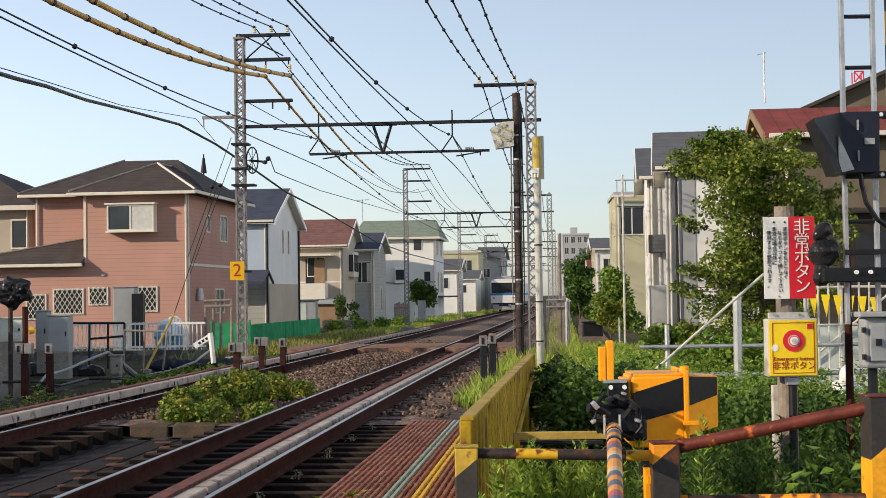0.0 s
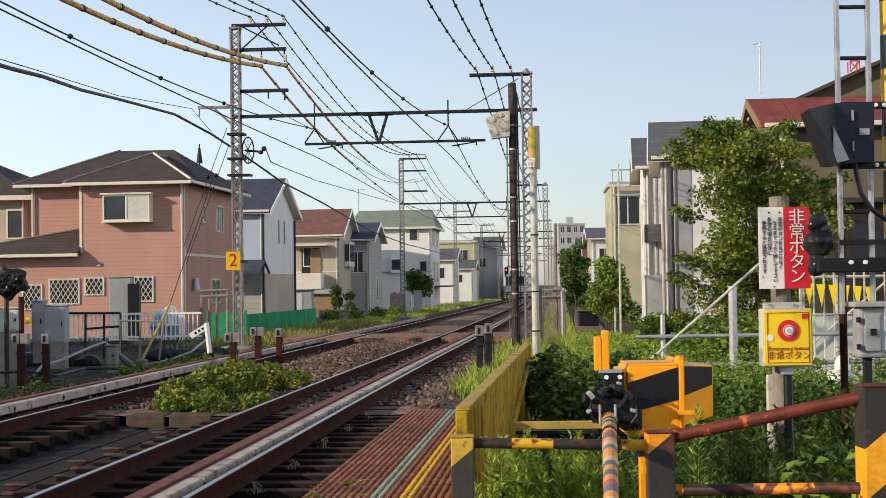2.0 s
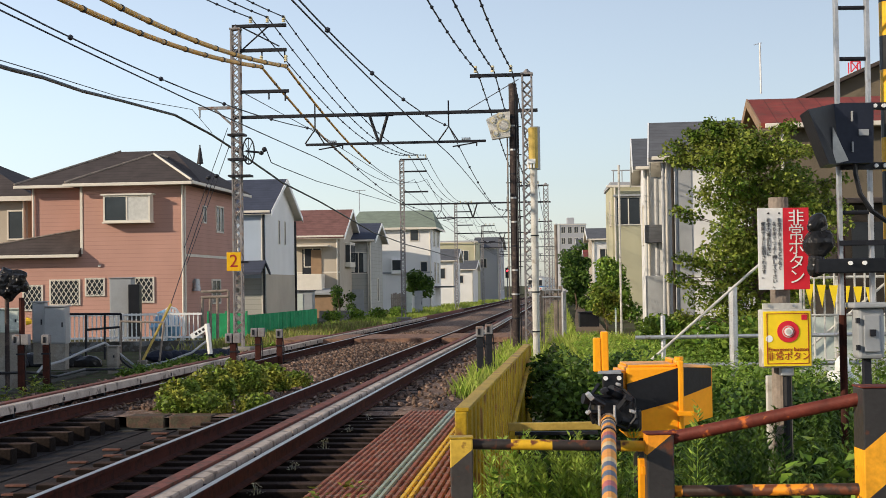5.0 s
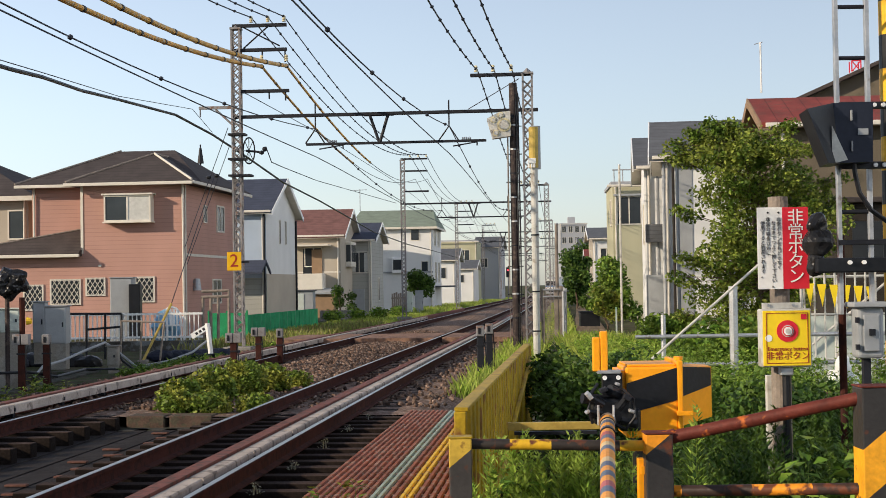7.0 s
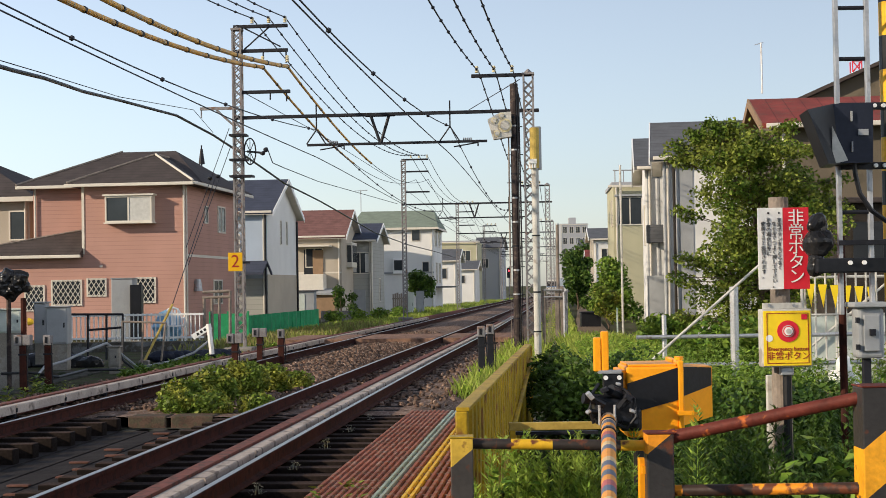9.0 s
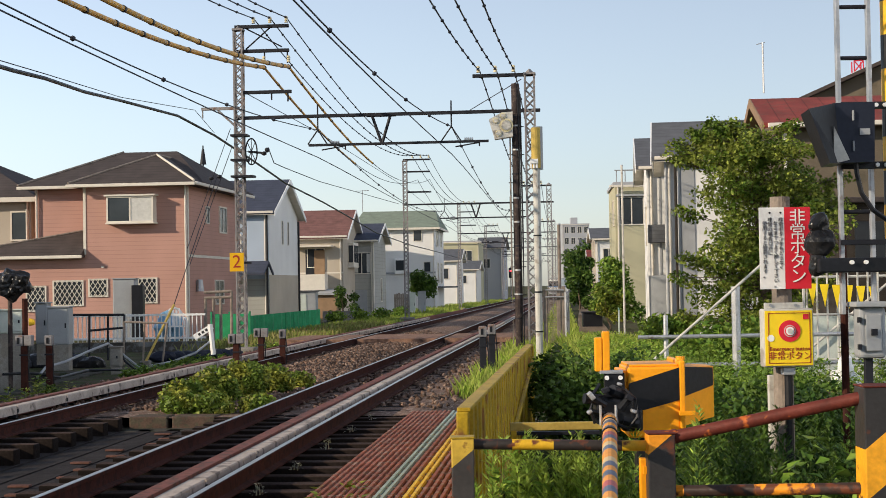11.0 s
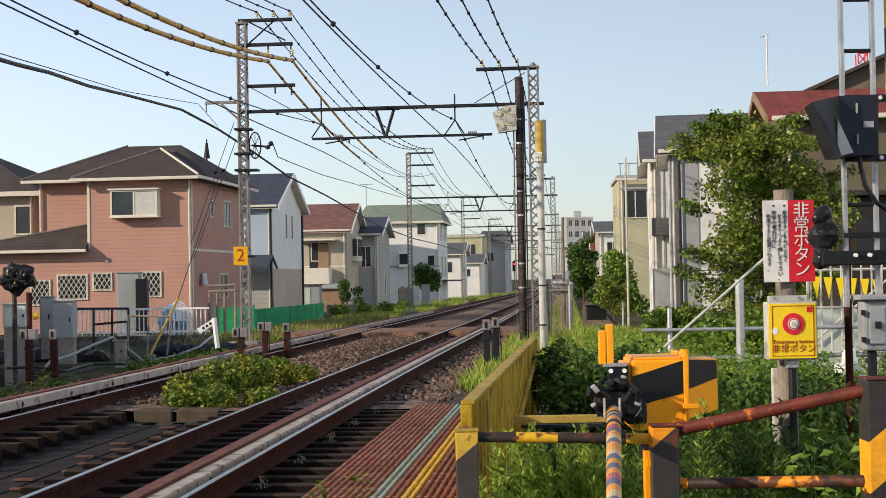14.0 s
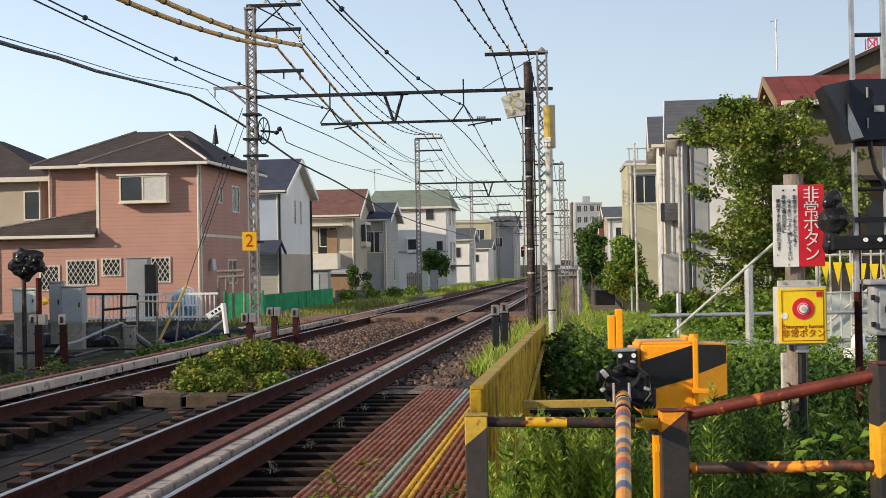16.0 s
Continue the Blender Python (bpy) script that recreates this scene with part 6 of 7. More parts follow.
    for pts, m in (([(-8.065, 30.000, -0.212), (-8.029, 30.500, -0.039), (-7.884, 31.500, 0.023), (-7.769, 33.000, 0.167), (-7.563, 34.000, 0.298), (-7.420, 34.500, 0.099), (-6.977, 34.500, -0.264)], GREYBOX), ([(-7.857, 27.000, 0.022), (-7.682, 28.000, -0.016), (-7.368, 29.000, -0.162), (-7.301, 31.000, -0.133), (-6.768, 32.000, -0.195)], BLACK), ([(-7.078, 35.000, -0.315), (-6.660, 37.000, -0.263), (-6.276, 38.000, -0.107), (-5.976, 39.000, 0.206)], GREYBOX), ([(-7.312, 34.000, 0.169), (-7.176, 34.000, -0.109), (-6.939, 34.000, -0.301)], BLACK)):
        data_part("cable", *tube(pts, 0.028, 6), m, t)
    t = thing("tarpaulin", "dark blue tarpaulin heap along the bank", "tarpaulin")
    for k in range(9):
        bm = bmesh.new()
        ball(bm, (-7.192 + 0.22 * k, 38 + 0.1 * k, -0.2), 0.2, 1.2, 0.8, 0.75, 2)
        for v in bm.verts:
            v.co += v.normal * 0.05 * noise.noise(v.co * 6)
        part("fold", bm, NAVY, t)
    t = thing("mesh_fence", "green mesh fence beside the far track", "fence")
    a, b = Vector((-8.114, 62.000, 0.370)), Vector((-6.121, 74.000, 0.440))
    n_ = 34
    for k in range(n_ + 1):
        p = a.lerp(b, k / n_)
        part("post", boxes((p.x - 0.02, p.x + 0.02, p.y - 0.02, p.y + 0.02, -0.5, p.z), bevel=0.004), GREENMESH, t) if k % 4 == 0 else None
    d = b - a
    bm = bmesh.new()
    vs = [bm.verts.new(q) for q in ((a.x, a.y, -0.5), (b.x, b.y, -0.5), (b.x, b.y, b.z), (a.x, a.y, a.z))]
    bm.faces.new(vs)
    bmesh.ops.subdivide_edges(bm, edges=[e for e in bm.edges if abs(e.verts[0].co.y - e.verts[1].co.y) > 1], cuts=70, use_grid_fill=True)
    for v in bm.verts:
        v.co.x += 0.06 * math.sin(v.co.y * 14)
    bmesh.ops.solidify(bm, geom=bm.faces[:], thickness=0.012)
    part("screen", bm, GREENMESH, t)
    t = thing("mesh_fence", "green mesh panels behind the lattice mast", "fence")
    part("screen", boxes((-8.192, -6.858, 53, 53.03, -0.4, 0.614), bevel=0.004), GREENMESH, t)
    for u in (-8.192, -7.564, -6.858):
        part("post", boxes((u - 0.03, u + 0.03, 52.95, 53.06, -0.4, 0.692), bevel=0.004), GREENMESH, t)
    x0, x1, z0, z1 = -5.790, -5.412, 1.936, 2.435
    made = [part("number_plate", boxes((x0, x1, 40.78, 40.82, z0, z1), bevel=0.006), PLATE, MASTS[0], "amber plate with a dark figure two")]
    made.append(part("strap", boxes((x0 + 0.02, x1 + 0.2, 40.82, 40.88, z0 + 0.2, z0 + 0.26)), DARKSTEEL, MASTS[0]))
    made.append(writing("2", MASTS[0], MAROON, (0.5 * (x0 + x1), 40.775, 0.5 * (z0 + z1)), 0.48))
    for ob in made:
        ob.matrix_parent_inverse = MASTS[0].matrix_world.inverted()
    made[2].matrix_basis = Matrix.Translation((0.5 * (x0 + x1), 40.775, 0.5 * (z0 + z1))) @ Matrix.Rotation(radians(90), 4, "X")
    # Made-up black lumps that stand in for the dark shade on this bank.
    t = thing("shade_lumps", "black lumps added for the dark shade along the stream bank", "tarpaulin")
    for k in range(12):
        bm = bmesh.new()
        ball(bm, (-12.4 + 0.36 * k, 36.5 + 0.3 * math.sin(k), -0.3), 0.34, 1.1, 0.8, 0.85 + 0.15 * math.sin(k * 2.2), 2)
        for v in bm.verts:
            v.co += v.normal * 0.08 * noise.noise(v.co * 4)
        part("cover", bm, SACK, t)
    for k, (Y, w, h, m) in enumerate(((112, 0.42, 1.5, PALEBOX), (114, 0.6, 1.6, GREYBOX))):
        cabinet("cabinet", ("pale green" if k == 0 else "blue-grey") + " relay cabinet beside the far track", ((-2.55, -1.9)[k], Y, -0.75), w, 0.4, h + 0.25, m)


def writing(text, parent, material, at, size, upright=True, vertical=False):
    """Lettering as thin mesh, centred, facing the crossing."""
    cu = bpy.data.curves.new("lettering", "FONT")
    cu.body, cu.size, cu.extrude = text, size, 0.001
    cu.align_x, cu.align_y = "CENTER", "CENTER"
    ob = new("lettering", cu)
    dg = bpy.context.evaluated_depsgraph_get()
    me = bpy.data.meshes.new_from_object(ob.evaluated_get(dg))
    bpy.data.objects.remove(ob)
    bpy.data.curves.remove(cu)
    me.materials.clear()
    me.materials.append(material)
    o = new("lettering", me)
    o.parent = parent
    o.matrix_world = Matrix.Translation(at) @ Matrix.Rotation(radians(90), 4, "X")
    return o


bell_post()
small_left()


# ---- poles on the near side ----
def wood_pole():
    t = thing("utility_pole", "dark wooden pole with step bolts and a speaker box", "pole")
    x, y = 1.796, 38.0
    part("pole", rods([((x + 0.0, y, -0.5), (x, y, 6.477))], 0.1, 14), WOODPOLE, t)
    for k in range(9):
        z = 0.6 + 0.6 * k
        part("band", rods([((x, y, z), (x, y, z + 0.04))], 0.108, 14), GALV if k % 3 else DARKSTEEL, t)
    for k in range(7):
        z = 1.2 + 0.7 * k
        part("step_bolt", rods([((x - 0.2, y, z), (x + 0.2, y, z))], 0.014, 6), DARKSTEEL, t)
    data_part("conduit", *tube([(x - 0.15, y - 0.06, -0.3), (x - 0.16, y - 0.08, 2), (x - 0.15, y - 0.06, 5.2)], 0.02, 6), GREYPOST, t)
    for o in (0.07, 0.12):
        data_part("cable", *tube([(x + o, y - 0.09, -0.3), (x + o + 0.01, y - 0.1, 2.4), (x + o - 0.01, y - 0.09, 6.2)], 0.022, 6), BLACK, t, "black cable")
    px, pz = 1.445, 5.400
    sp = bmesh.new()
    prof = [(-0.32, 0.16), (-0.02, 0.32), (0.26, 0.34), (0.26, -0.28), (-0.18, -0.34)]
    r = [[sp.verts.new((px + a, yy, pz + b)) for a, b in prof] for yy in (37.62, 37.9)]
    for i in range(5):
        sp.faces.new((r[0][i], r[0][(i + 1) % 5], r[1][(i + 1) % 5], r[1][i]))
    sp.faces.new(r[0])
    sp.faces.new(r[1][::-1])
    bmesh.ops.recalc_face_normals(sp, faces=sp.faces[:])
    b = part("speaker_box", sp, POSTWHITE, t, "pale five-sided speaker box")
    for dx, dz, rr in ((0.1, 0.0, 0.17), (-0.16, 0.12, 0.07), (-0.1, -0.2, 0.08), (0.02, 0.24, 0.07)):
        part("ring", rods([((px + dx, 37.6, pz + dz), (px + dx, 37.63, pz + dz))], rr, 18), INSUL, b)
        part("cone", rods([((px + dx, 37.585, pz + dz), (px + dx, 37.6, pz + dz))], rr * 0.7, 18), POSTWHITE, b)
    part("mount", boxes((px + 0.24, x, 37.85, 37.95, pz + 0.2, pz + 0.26), (px + 0.24, x, 37.85, 37.95, pz - 0.26, pz - 0.2)), DARKSTEEL, t)


def white_pole():
    t = thing("cable_pole", "pale grey pole with a yellow sleeve at its top", "pole")
    x, y = 1.993, 33.0
    part("pole", rods([((x, y, -0.6), (x, y, 3.967))], 0.078, 14), POSTWHITE, t)
    part("top_sleeve", rods([((x, y, 3.967), (x, y, 4.851))], 0.105, 14), OCHRE, t)
    part("top_cover", rods([((x + 0.05, y + 0.04, 3.943), (x + 0.05, y + 0.04, 4.875))], 0.1, 12), GREYBOX, t)
    bm = bmesh.new()
    box(bm, x - 0.14, x + 0.03, y - 0.16, y - 0.06, 4.067, 4.165)
    for k in range(3):
        rod(bm, (x - 0.12 + 0.06 * k, y - 0.12, 3.969), (x - 0.12 + 0.06 * k, y - 0.12, 4.091), 0.022, n=8)
    part("terminal", bm, WHITE, t)
    for v in (2.498, 1.276, 0.422):
        part("band", rods([((x, y, v), (x, y, v + 0.03))], 0.092, 14), DARKSTEEL, t)


def slim_posts():
    for x, y, h, r, lab in ((6.384, 55, 5.684, 0.04, "slim white steel pole beside the path"), (3.557, 48, 3.321, 0.05, "grey concrete fence pole")):
        t = thing("pole", lab, "pole")
        part("shaft", rods([((x, y, -0.6), (x, y, h))], r, 10), POSTWHITE if y > 50 else GREYPOST, t)
        part("cap", rods([((x, y, h), (x, y, h + 0.04))], r * 1.3, 10), GALV, t)
    t = thing("wire_fence", "wire mesh fence with grey posts beside the track", "fence")
    for k in range(9):
        y = 40 + 6 * k
        p = on_line(y, 3.0)
        part("post", rods([((p.x, p.y, -0.5), (p.x, p.y, 1.25))], 0.04, 8), GALV, t)
    for z in (0.3, 0.75, 1.2):
        data_part("wire", *tube([on_line(40 + 3 * k, 3.0, z) for k in range(17)], 0.012, 5), GALV, t)
    t = thing("wire_fence", "grey wire mesh panel between two concrete posts", "fence")
    for x, top in ((2.93, 1.32), (3.06, 1.4), (2.58, 1.32)):
        part("post", boxes((x - 0.045, x + 0.045, 39.95, 40.05, -0.5, top), bevel=0.008), GREYPOST, t)
    for z in (1.3, 1.12):
        part("rail", rods([((2.58, 39.9, z), (3.06, 39.9, z))], 0.025, 6), GALV, t)
    bm = bmesh.new()
    for k in range(12):
        rod(bm, (2.6 + 0.03 * k, 39.97, -0.4), (2.6 + 0.03 * k, 39.97, 1.1), 0.004, n=4)
    for k in range(30):
        rod(bm, (2.6, 39.97, -0.35 + 0.05 * k), (2.93, 39.97, -0.35 + 0.05 * k), 0.004, n=4)
    part("mesh", bm, GREYPOST, t)
    t = thing("pipe_fence", "galvanised pipe fence beside the garden", "fence")
    for z in (0.666, 0.260):
        part("rail", rods([((2.757, 22, z), (6.459, 22, z))], 0.03, 10), GALV, t)
    for u in (3.164, 5.158, 6.256):
        part("post", rods([((u, 22.05, -0.5), (u, 22.05, 0.975))], 0.035, 10), GALV, t)
    t = thing("steel_post", "stout pale grey pipe post in the weeds", "post")
    x = 3.983
    part("shaft", rods([((x, 21, -0.6), (x, 21, 1.340))], 0.06, 14), GALV, t)
    part("cap", rods([((x, 21, 1.340), (x, 21, 1.379))], 0.064, 14), GALV, t)
    t = thing("stay_rod", "pale slanting stay rod beside the post", "stay")
    part("rod", rods([((2.686, 20.000, 0.422), (4.152, 20.000, 1.673))], 0.018, 8), POSTWHITE, t)
    part("foot", boxes((2.686 - 0.1, 2.686 + 0.1, 19.9, 20.1, -0.6, 0.422), bevel=0.02), CONCRETE, t)
    t = thing("wall_fence", "pale lattice fence with yellow pennants behind the signs", "fence")
    for k in range(9):
        u = 5.670 + k * 0.16
        part("slat", rods([((u, 24, -0.4), (u, 24, 1.616))], 0.016, 6), POSTWHITE, t)
    for z in (1.598, 0.906, 0.197):
        part("rail", rods([((5.670, 24, z), (7.135, 24, z))], 0.02, 6), POSTWHITE, t)
    for k in range(6):
        u, w = 5.726 + k * 0.19, 0.07
        z = 1.394 - 0.012 * k
        bm = slab(((u - w, z), (u + w, z), (u + 0.01, z - 0.36)), 23.88, 0.01)
        part("pennant", bm, SIGNYEL, t, "yellow pennant")
    t = thing("antenna", "thin television antenna mast on the house roof", "antenna")
    part("mast", rods([((9.051, 43.000, 6.752), (9.047, 43.000, 8.195))], 0.03, 6), GALV, t)
    part("elements", rods([((8.870, 43.000, 8.133), (9.111, 43.000, 8.194))], 0.012, 5), GALV, t)
    t = thing("radio_tower", "red and white lattice tower far behind the roofs", "tower")
    x, w = 81.626, 0.9
    z1 = 44.443
    for k in range(21):
        bm = rods([((x + s * w, 300 + q * w, z1 - 2.2 * (k + 1)), (x + s * w, 300 + q * w, z1 - 2.2 * k)) for s in (-1, 1) for q in (-1, 1)] + [((x - w, 300 - w, z1 - 2.2 * k), (x + w, 300 - w, z1 - 2.2 * (k + 1))), ((x + w, 300 - w, z1 - 2.2 * k), (x - w, 300 - w, z1 - 2.2 * (k + 1))), ((x - w, 300 - w, z1 - 2.2 * k), (x + w, 300 - w, z1 - 2.2 * k))], 0.13, 5)
        part("section", bm, SIGNRED if k % 2 == 0 else WHITE, t)
    t = thing("railway_signal", "distant railway colour light signal showing red", "railway signal")
    p = Vector((9.785, 235.000, 3.662))
    part("mast", rods([((p.x + 0.05, p.y + 0.25, -1.2), (p.x + 0.05, p.y + 0.25, p.z + 0.5))], 0.08, 8), LATT, t)
    part("head", boxes((p.x - 0.28, p.x + 0.35, p.y, p.y + 0.2, p.z - 1.1, p.z + 0.45), bevel=0.05), BLACK, t)
    part("lamp", rods([((p.x, p.y - 0.05, p.z), (p.x, p.y, p.z))], 0.11, 14), REDLAMP, t, "lit red lamp")


wood_pole()
white_pole()
slim_posts()


# ---- emergency button post ----
def button_post():
    t = thing("emergency_post", "emergency button box and red and white notice on a post", "emergency button")
    Y = 8.8
    x = 1.970
    part("post", rods([((x, 8.9, -0.7), (x, 8.9, 1.937))], 0.058, 16), GREYPOST, t, "weathered grey wooden post")
    x0, xm, x1 = 1.826, 1.972, 2.122
    z0, z1 = 1.400, 1.872
    n = part("notice", boxes((x0, xm, 8.8, 8.806, z0, z1), bevel=0.0015), WHITE, t, "white notice panel with small black writing")
    r = part("notice", boxes((xm + 0.0005, x1, 8.8, 8.806, z0, z1), bevel=0.0015), SIGNRED, t, "red notice panel with white writing")
    h = z1 - z0
    for k, ch in enumerate("非常ボタン"):
        writing(ch, r, WHITE, ((xm + x1) / 2, 8.797, z1 - h * (0.135 + 0.18 * k)), 0.098)
    cols = ("非常ボタンをもどらなく", "なるまでつよく押して下さい。", "非常の場合以外に", "使用すると処罰されます。")
    for k, col in enumerate(cols):
        cx = xm - 0.022 - 0.031 * k
        top = z1 - h * (0.085 if k % 2 == 0 else 0.13)
        if k % 2 == 0:
            part("bullet", rods([((cx, 8.797, z1 - h * 0.065), (cx, 8.8, z1 - h * 0.065))], 0.006, 10), INK, n)
        for j, ch in enumerate(col):
            writing(ch, n, INK, (cx, 8.797, top - 0.033 - 0.0275 * j), 0.029)
    bx0, bx1, bz0, bz1 = 1.822, 2.109, 0.955, 1.287
    b = part("button_box", boxes((bx0, bx1, 8.72, 8.83, bz0, bz1), bevel=0.008), POSTWHITE, t, "grey-white button box")
    f = part("face_plate", boxes((bx0 + 0.008, bx1 - 0.008, 8.714, 8.72, bz0 + 0.008, bz1 - 0.01), bevel=0.002), SIGNYEL, b, "yellow face plate")
    a, c_, d, e, w = bx0 + 0.026, bx1 - 0.022, bz0 + 0.022, bz1 - 0.022, 0.0022
    part("border", boxes((a, c_, 8.711, 8.714, d, d + w * 1.5), (a, c_, 8.711, 8.714, e - w * 1.5, e), (a, a + w * 1.5, 8.711, 8.714, d + w * 1.5, e - w * 1.5), (c_ - w * 1.5, c_, 8.711, 8.714, d + w * 1.5, e - w * 1.5)), MAROON, b)
    cx, cz = (bx0 + bx1) / 2 + 0.004, bz0 + (bz1 - bz0) * 0.62
    for rr, y, m in ((0.062, 8.709, SIGNRED), (0.034, 8.705, POSTWHITE), (0.029, 8.702, SIGNRED), (0.024, 8.698, WHITE), (0.014, 8.694, POSTWHITE)):
        part("push_button", rods([((cx, y, cz), (cx, 8.714, cz))], rr, 28), m, b)
    part("badge", boxes((bx1 - 0.062, bx1 - 0.03, 8.7105, 8.714, bz1 - 0.06, bz1 - 0.03)), SIGNRED, b, "small red square badge")
    part("sticker", rods([((bx0 + 0.04, 8.711, cz - 0.04), (bx0 + 0.04, 8.714, cz - 0.04))], 0.02, 18), WHITE, b, "torn round white sticker")
    writing("Emergency button", b, MAROON, (cx, 8.712, bz0 + 0.104), 0.031)
    writing("非常ボタン", b, MAROON, (cx, 8.712, bz0 + 0.062), 0.05)
    part("hanger", boxes((bx0 + 0.02, bx1 - 0.04, 8.78, 8.8, bz1, bz1 + 0.035), bevel=0.003), POSTWHITE, t)
    for u in (bx0 + 0.055, bx1 - 0.09):
        part("bolt", rods([((u, 8.77, bz1 + 0.02), (u, 8.78, bz1 + 0.02))], 0.009, 8), GALV, t)
    part("conduit_box", boxes((x - 0.035, x + 0.04, 8.76, 8.82, bz0 - 0.05, bz0), bevel=0.006), GALV, t)
    part("conduit", rods([((x + 0.005, 8.79, -0.7), (x + 0.005, 8.79, bz0 - 0.05))], 0.024, 10), BLACK, t, "black cable conduit")
    part("stake", boxes((x - 0.075, x - 0.03, 8.95, 9.0, -0.7, bz0 - 0.06), bevel=0.004), POSTWHITE, t)


button_post()


# ---- crossing signal with its ladder ----
def crossing_signal():
    t = thing("crossing_signal", "level crossing signal with dark lamp hood and steel ladder", "crossing signal")
    Y = 8.6
    la, lb = 2.249, 2.424
    top = 3.428
    for u in (la, lb):
        part("ladder_rail", boxes((u - 0.012, u + 0.012, 8.58, 8.62, 1.253, top), bevel=0.003), GALV, t)
    for k in range(6):
        z = 2.99 - 0.29 * (k - 1)
        part("rung", rods([((la, 8.6, z), (lb, 8.6, z))], 0.012, 8), DARKSTEEL, t)
    part("mast", rods([((lb + 0.19, 8.75, -0.6), (lb + 0.19, 8.75, top))], 0.075, 16), striped("black and yellow mast", (0.78, 0.42, 0.02), (0.02, 0.02, 0.02), (0, 0, 1), 0.39, 0.5, 0.315, wear=0.05), t, "black and yellow banded mast")
    bm = bmesh.new()
    f = [(2.176, 8.400, 2.424), (2.397, 8.400, 2.427), (2.390, 8.400, 2.096), (2.206, 8.400, 2.092)]
    g = [(1.986, 8.200, 2.372), (2.176, 8.400, 2.424), (2.206, 8.400, 2.092), (2.106, 8.250, 2.081)]
    vs = [bm.verts.new(p) for p in f] + [bm.verts.new((p[0], p[1] + 0.22, p[2])) for p in f]
    for q in ((0, 1, 2, 3), (7, 6, 5, 4), (0, 4, 5, 1), (1, 5, 6, 2), (2, 6, 7, 3), (3, 7, 4, 0)):
        bm.faces.new([vs[i] for i in q])
    bmesh.ops.recalc_face_normals(bm, faces=bm.faces[:])
    lh = part("lamp_housing", bm, NAVY, t, "blue-black lamp housing")
    bm = bmesh.new()
    vs = [bm.verts.new(p) for p in g] + [bm.verts.new((p[0] + 0.01, p[1] + 0.24, p[2] - 0.005)) for p in g]
    for q in ((0, 1, 2, 3), (7, 6, 5, 4), (0, 4, 5, 1), (1, 5, 6, 2), (2, 6, 7, 3), (3, 7, 4, 0)):
        bm.faces.new([vs[i] for i in q])
    bmesh.ops.recalc_face_normals(bm, faces=bm.faces[:])
    part("hood", bm, BLACK, t, "dark slanting lamp hood")
    # Pale triangle added to show light falling inside the hood.
    part("lit_hood_patch", slab(((2.156, 2.293), (2.239, 2.105), (2.152, 2.085)), 8.35, 0.01), POSTWHITE, lh, "pale plate for the lit inside of the hood")
    for z in (2.353, 2.184):
        part("latch", boxes((2.274 - 0.004, 2.274 + 0.004, 8.385, 8.4, z - 0.028, z + 0.028)), GREYBOX, lh)
    part("label_plate", boxes((2.310, 2.366, 8.392, 8.4, 2.246, 2.280)), GREYBOX, lh)
    data_part("cable", *tube([(2.298, 8.450, 2.101), (2.303, 8.450, 2.038), (2.326, 8.450, 1.928), (2.386, 8.450, 1.833), (2.509, 8.500, 1.755)], 0.014, 8), BLACK, t)
    for v in (2.426, 2.089):
        part("bracket", boxes((la, lb + 0.2, 8.55, 8.58, v - 0.02, v + 0.02), bevel=0.003), BLACK, t)
        for u in (lb + 0.02, lb + 0.07):
            part("bolt", rods([((u, 8.53, v), (u, 8.55, v))], 0.012, 8), WHITE, t)
    bm = bmesh.new()
    box(bm, 2.095, lb + 0.3, 8.5, 8.58, 1.488, 1.570, bevel=0.008)
    part("arm", bm, BLACK, t, "black lamp arm")
    for u in (2.275, 2.354):
        part("bolt", rods([((u, 8.48, 1.544), (u, 8.5, 1.544))], 0.012, 10), WHITE, t)
    bm = bmesh.new()
    for u, v, r in ((2.121, 1.758, 0.06), (2.129, 1.662, 0.085), (2.113, 1.541, 0.06)):
        ball(bm, (u, 8.6, v), r, 1, 0.8, 1.05, 3)
    for v in bm.verts:
        v.co += v.normal * 0.03 * noise.noise(v.co * 14)
    part("bag", bm, SACK, t, "lamp wrapped in black plastic")
    part("lower_bar", boxes((la - 0.01, lb + 0.2, 8.56, 8.6, 1.643, 1.672), bevel=0.002), DARKSTEEL, t)
    part("rear_post", rods([((2.333, 8.9, -0.6), (2.331, 8.9, 1.708))], 0.022, 10), RUST, t)
    c = cabinet("cabinet", "pale grey relay box on a post beside the crossing", (2.386, 8.5, 1.008), 0.15, 0.14, 0.285, GREYBOX)
    for z in (0.05, 0.2):
        part("hinge", boxes((-0.088, -0.07, -0.03, 0.0, z, z + 0.03)), DARKSTEEL, c)
    part("leg", boxes((-0.03, 0.01, 0.05, 0.1, -1.7, 0)), DARKSTEEL, c)


crossing_signal()


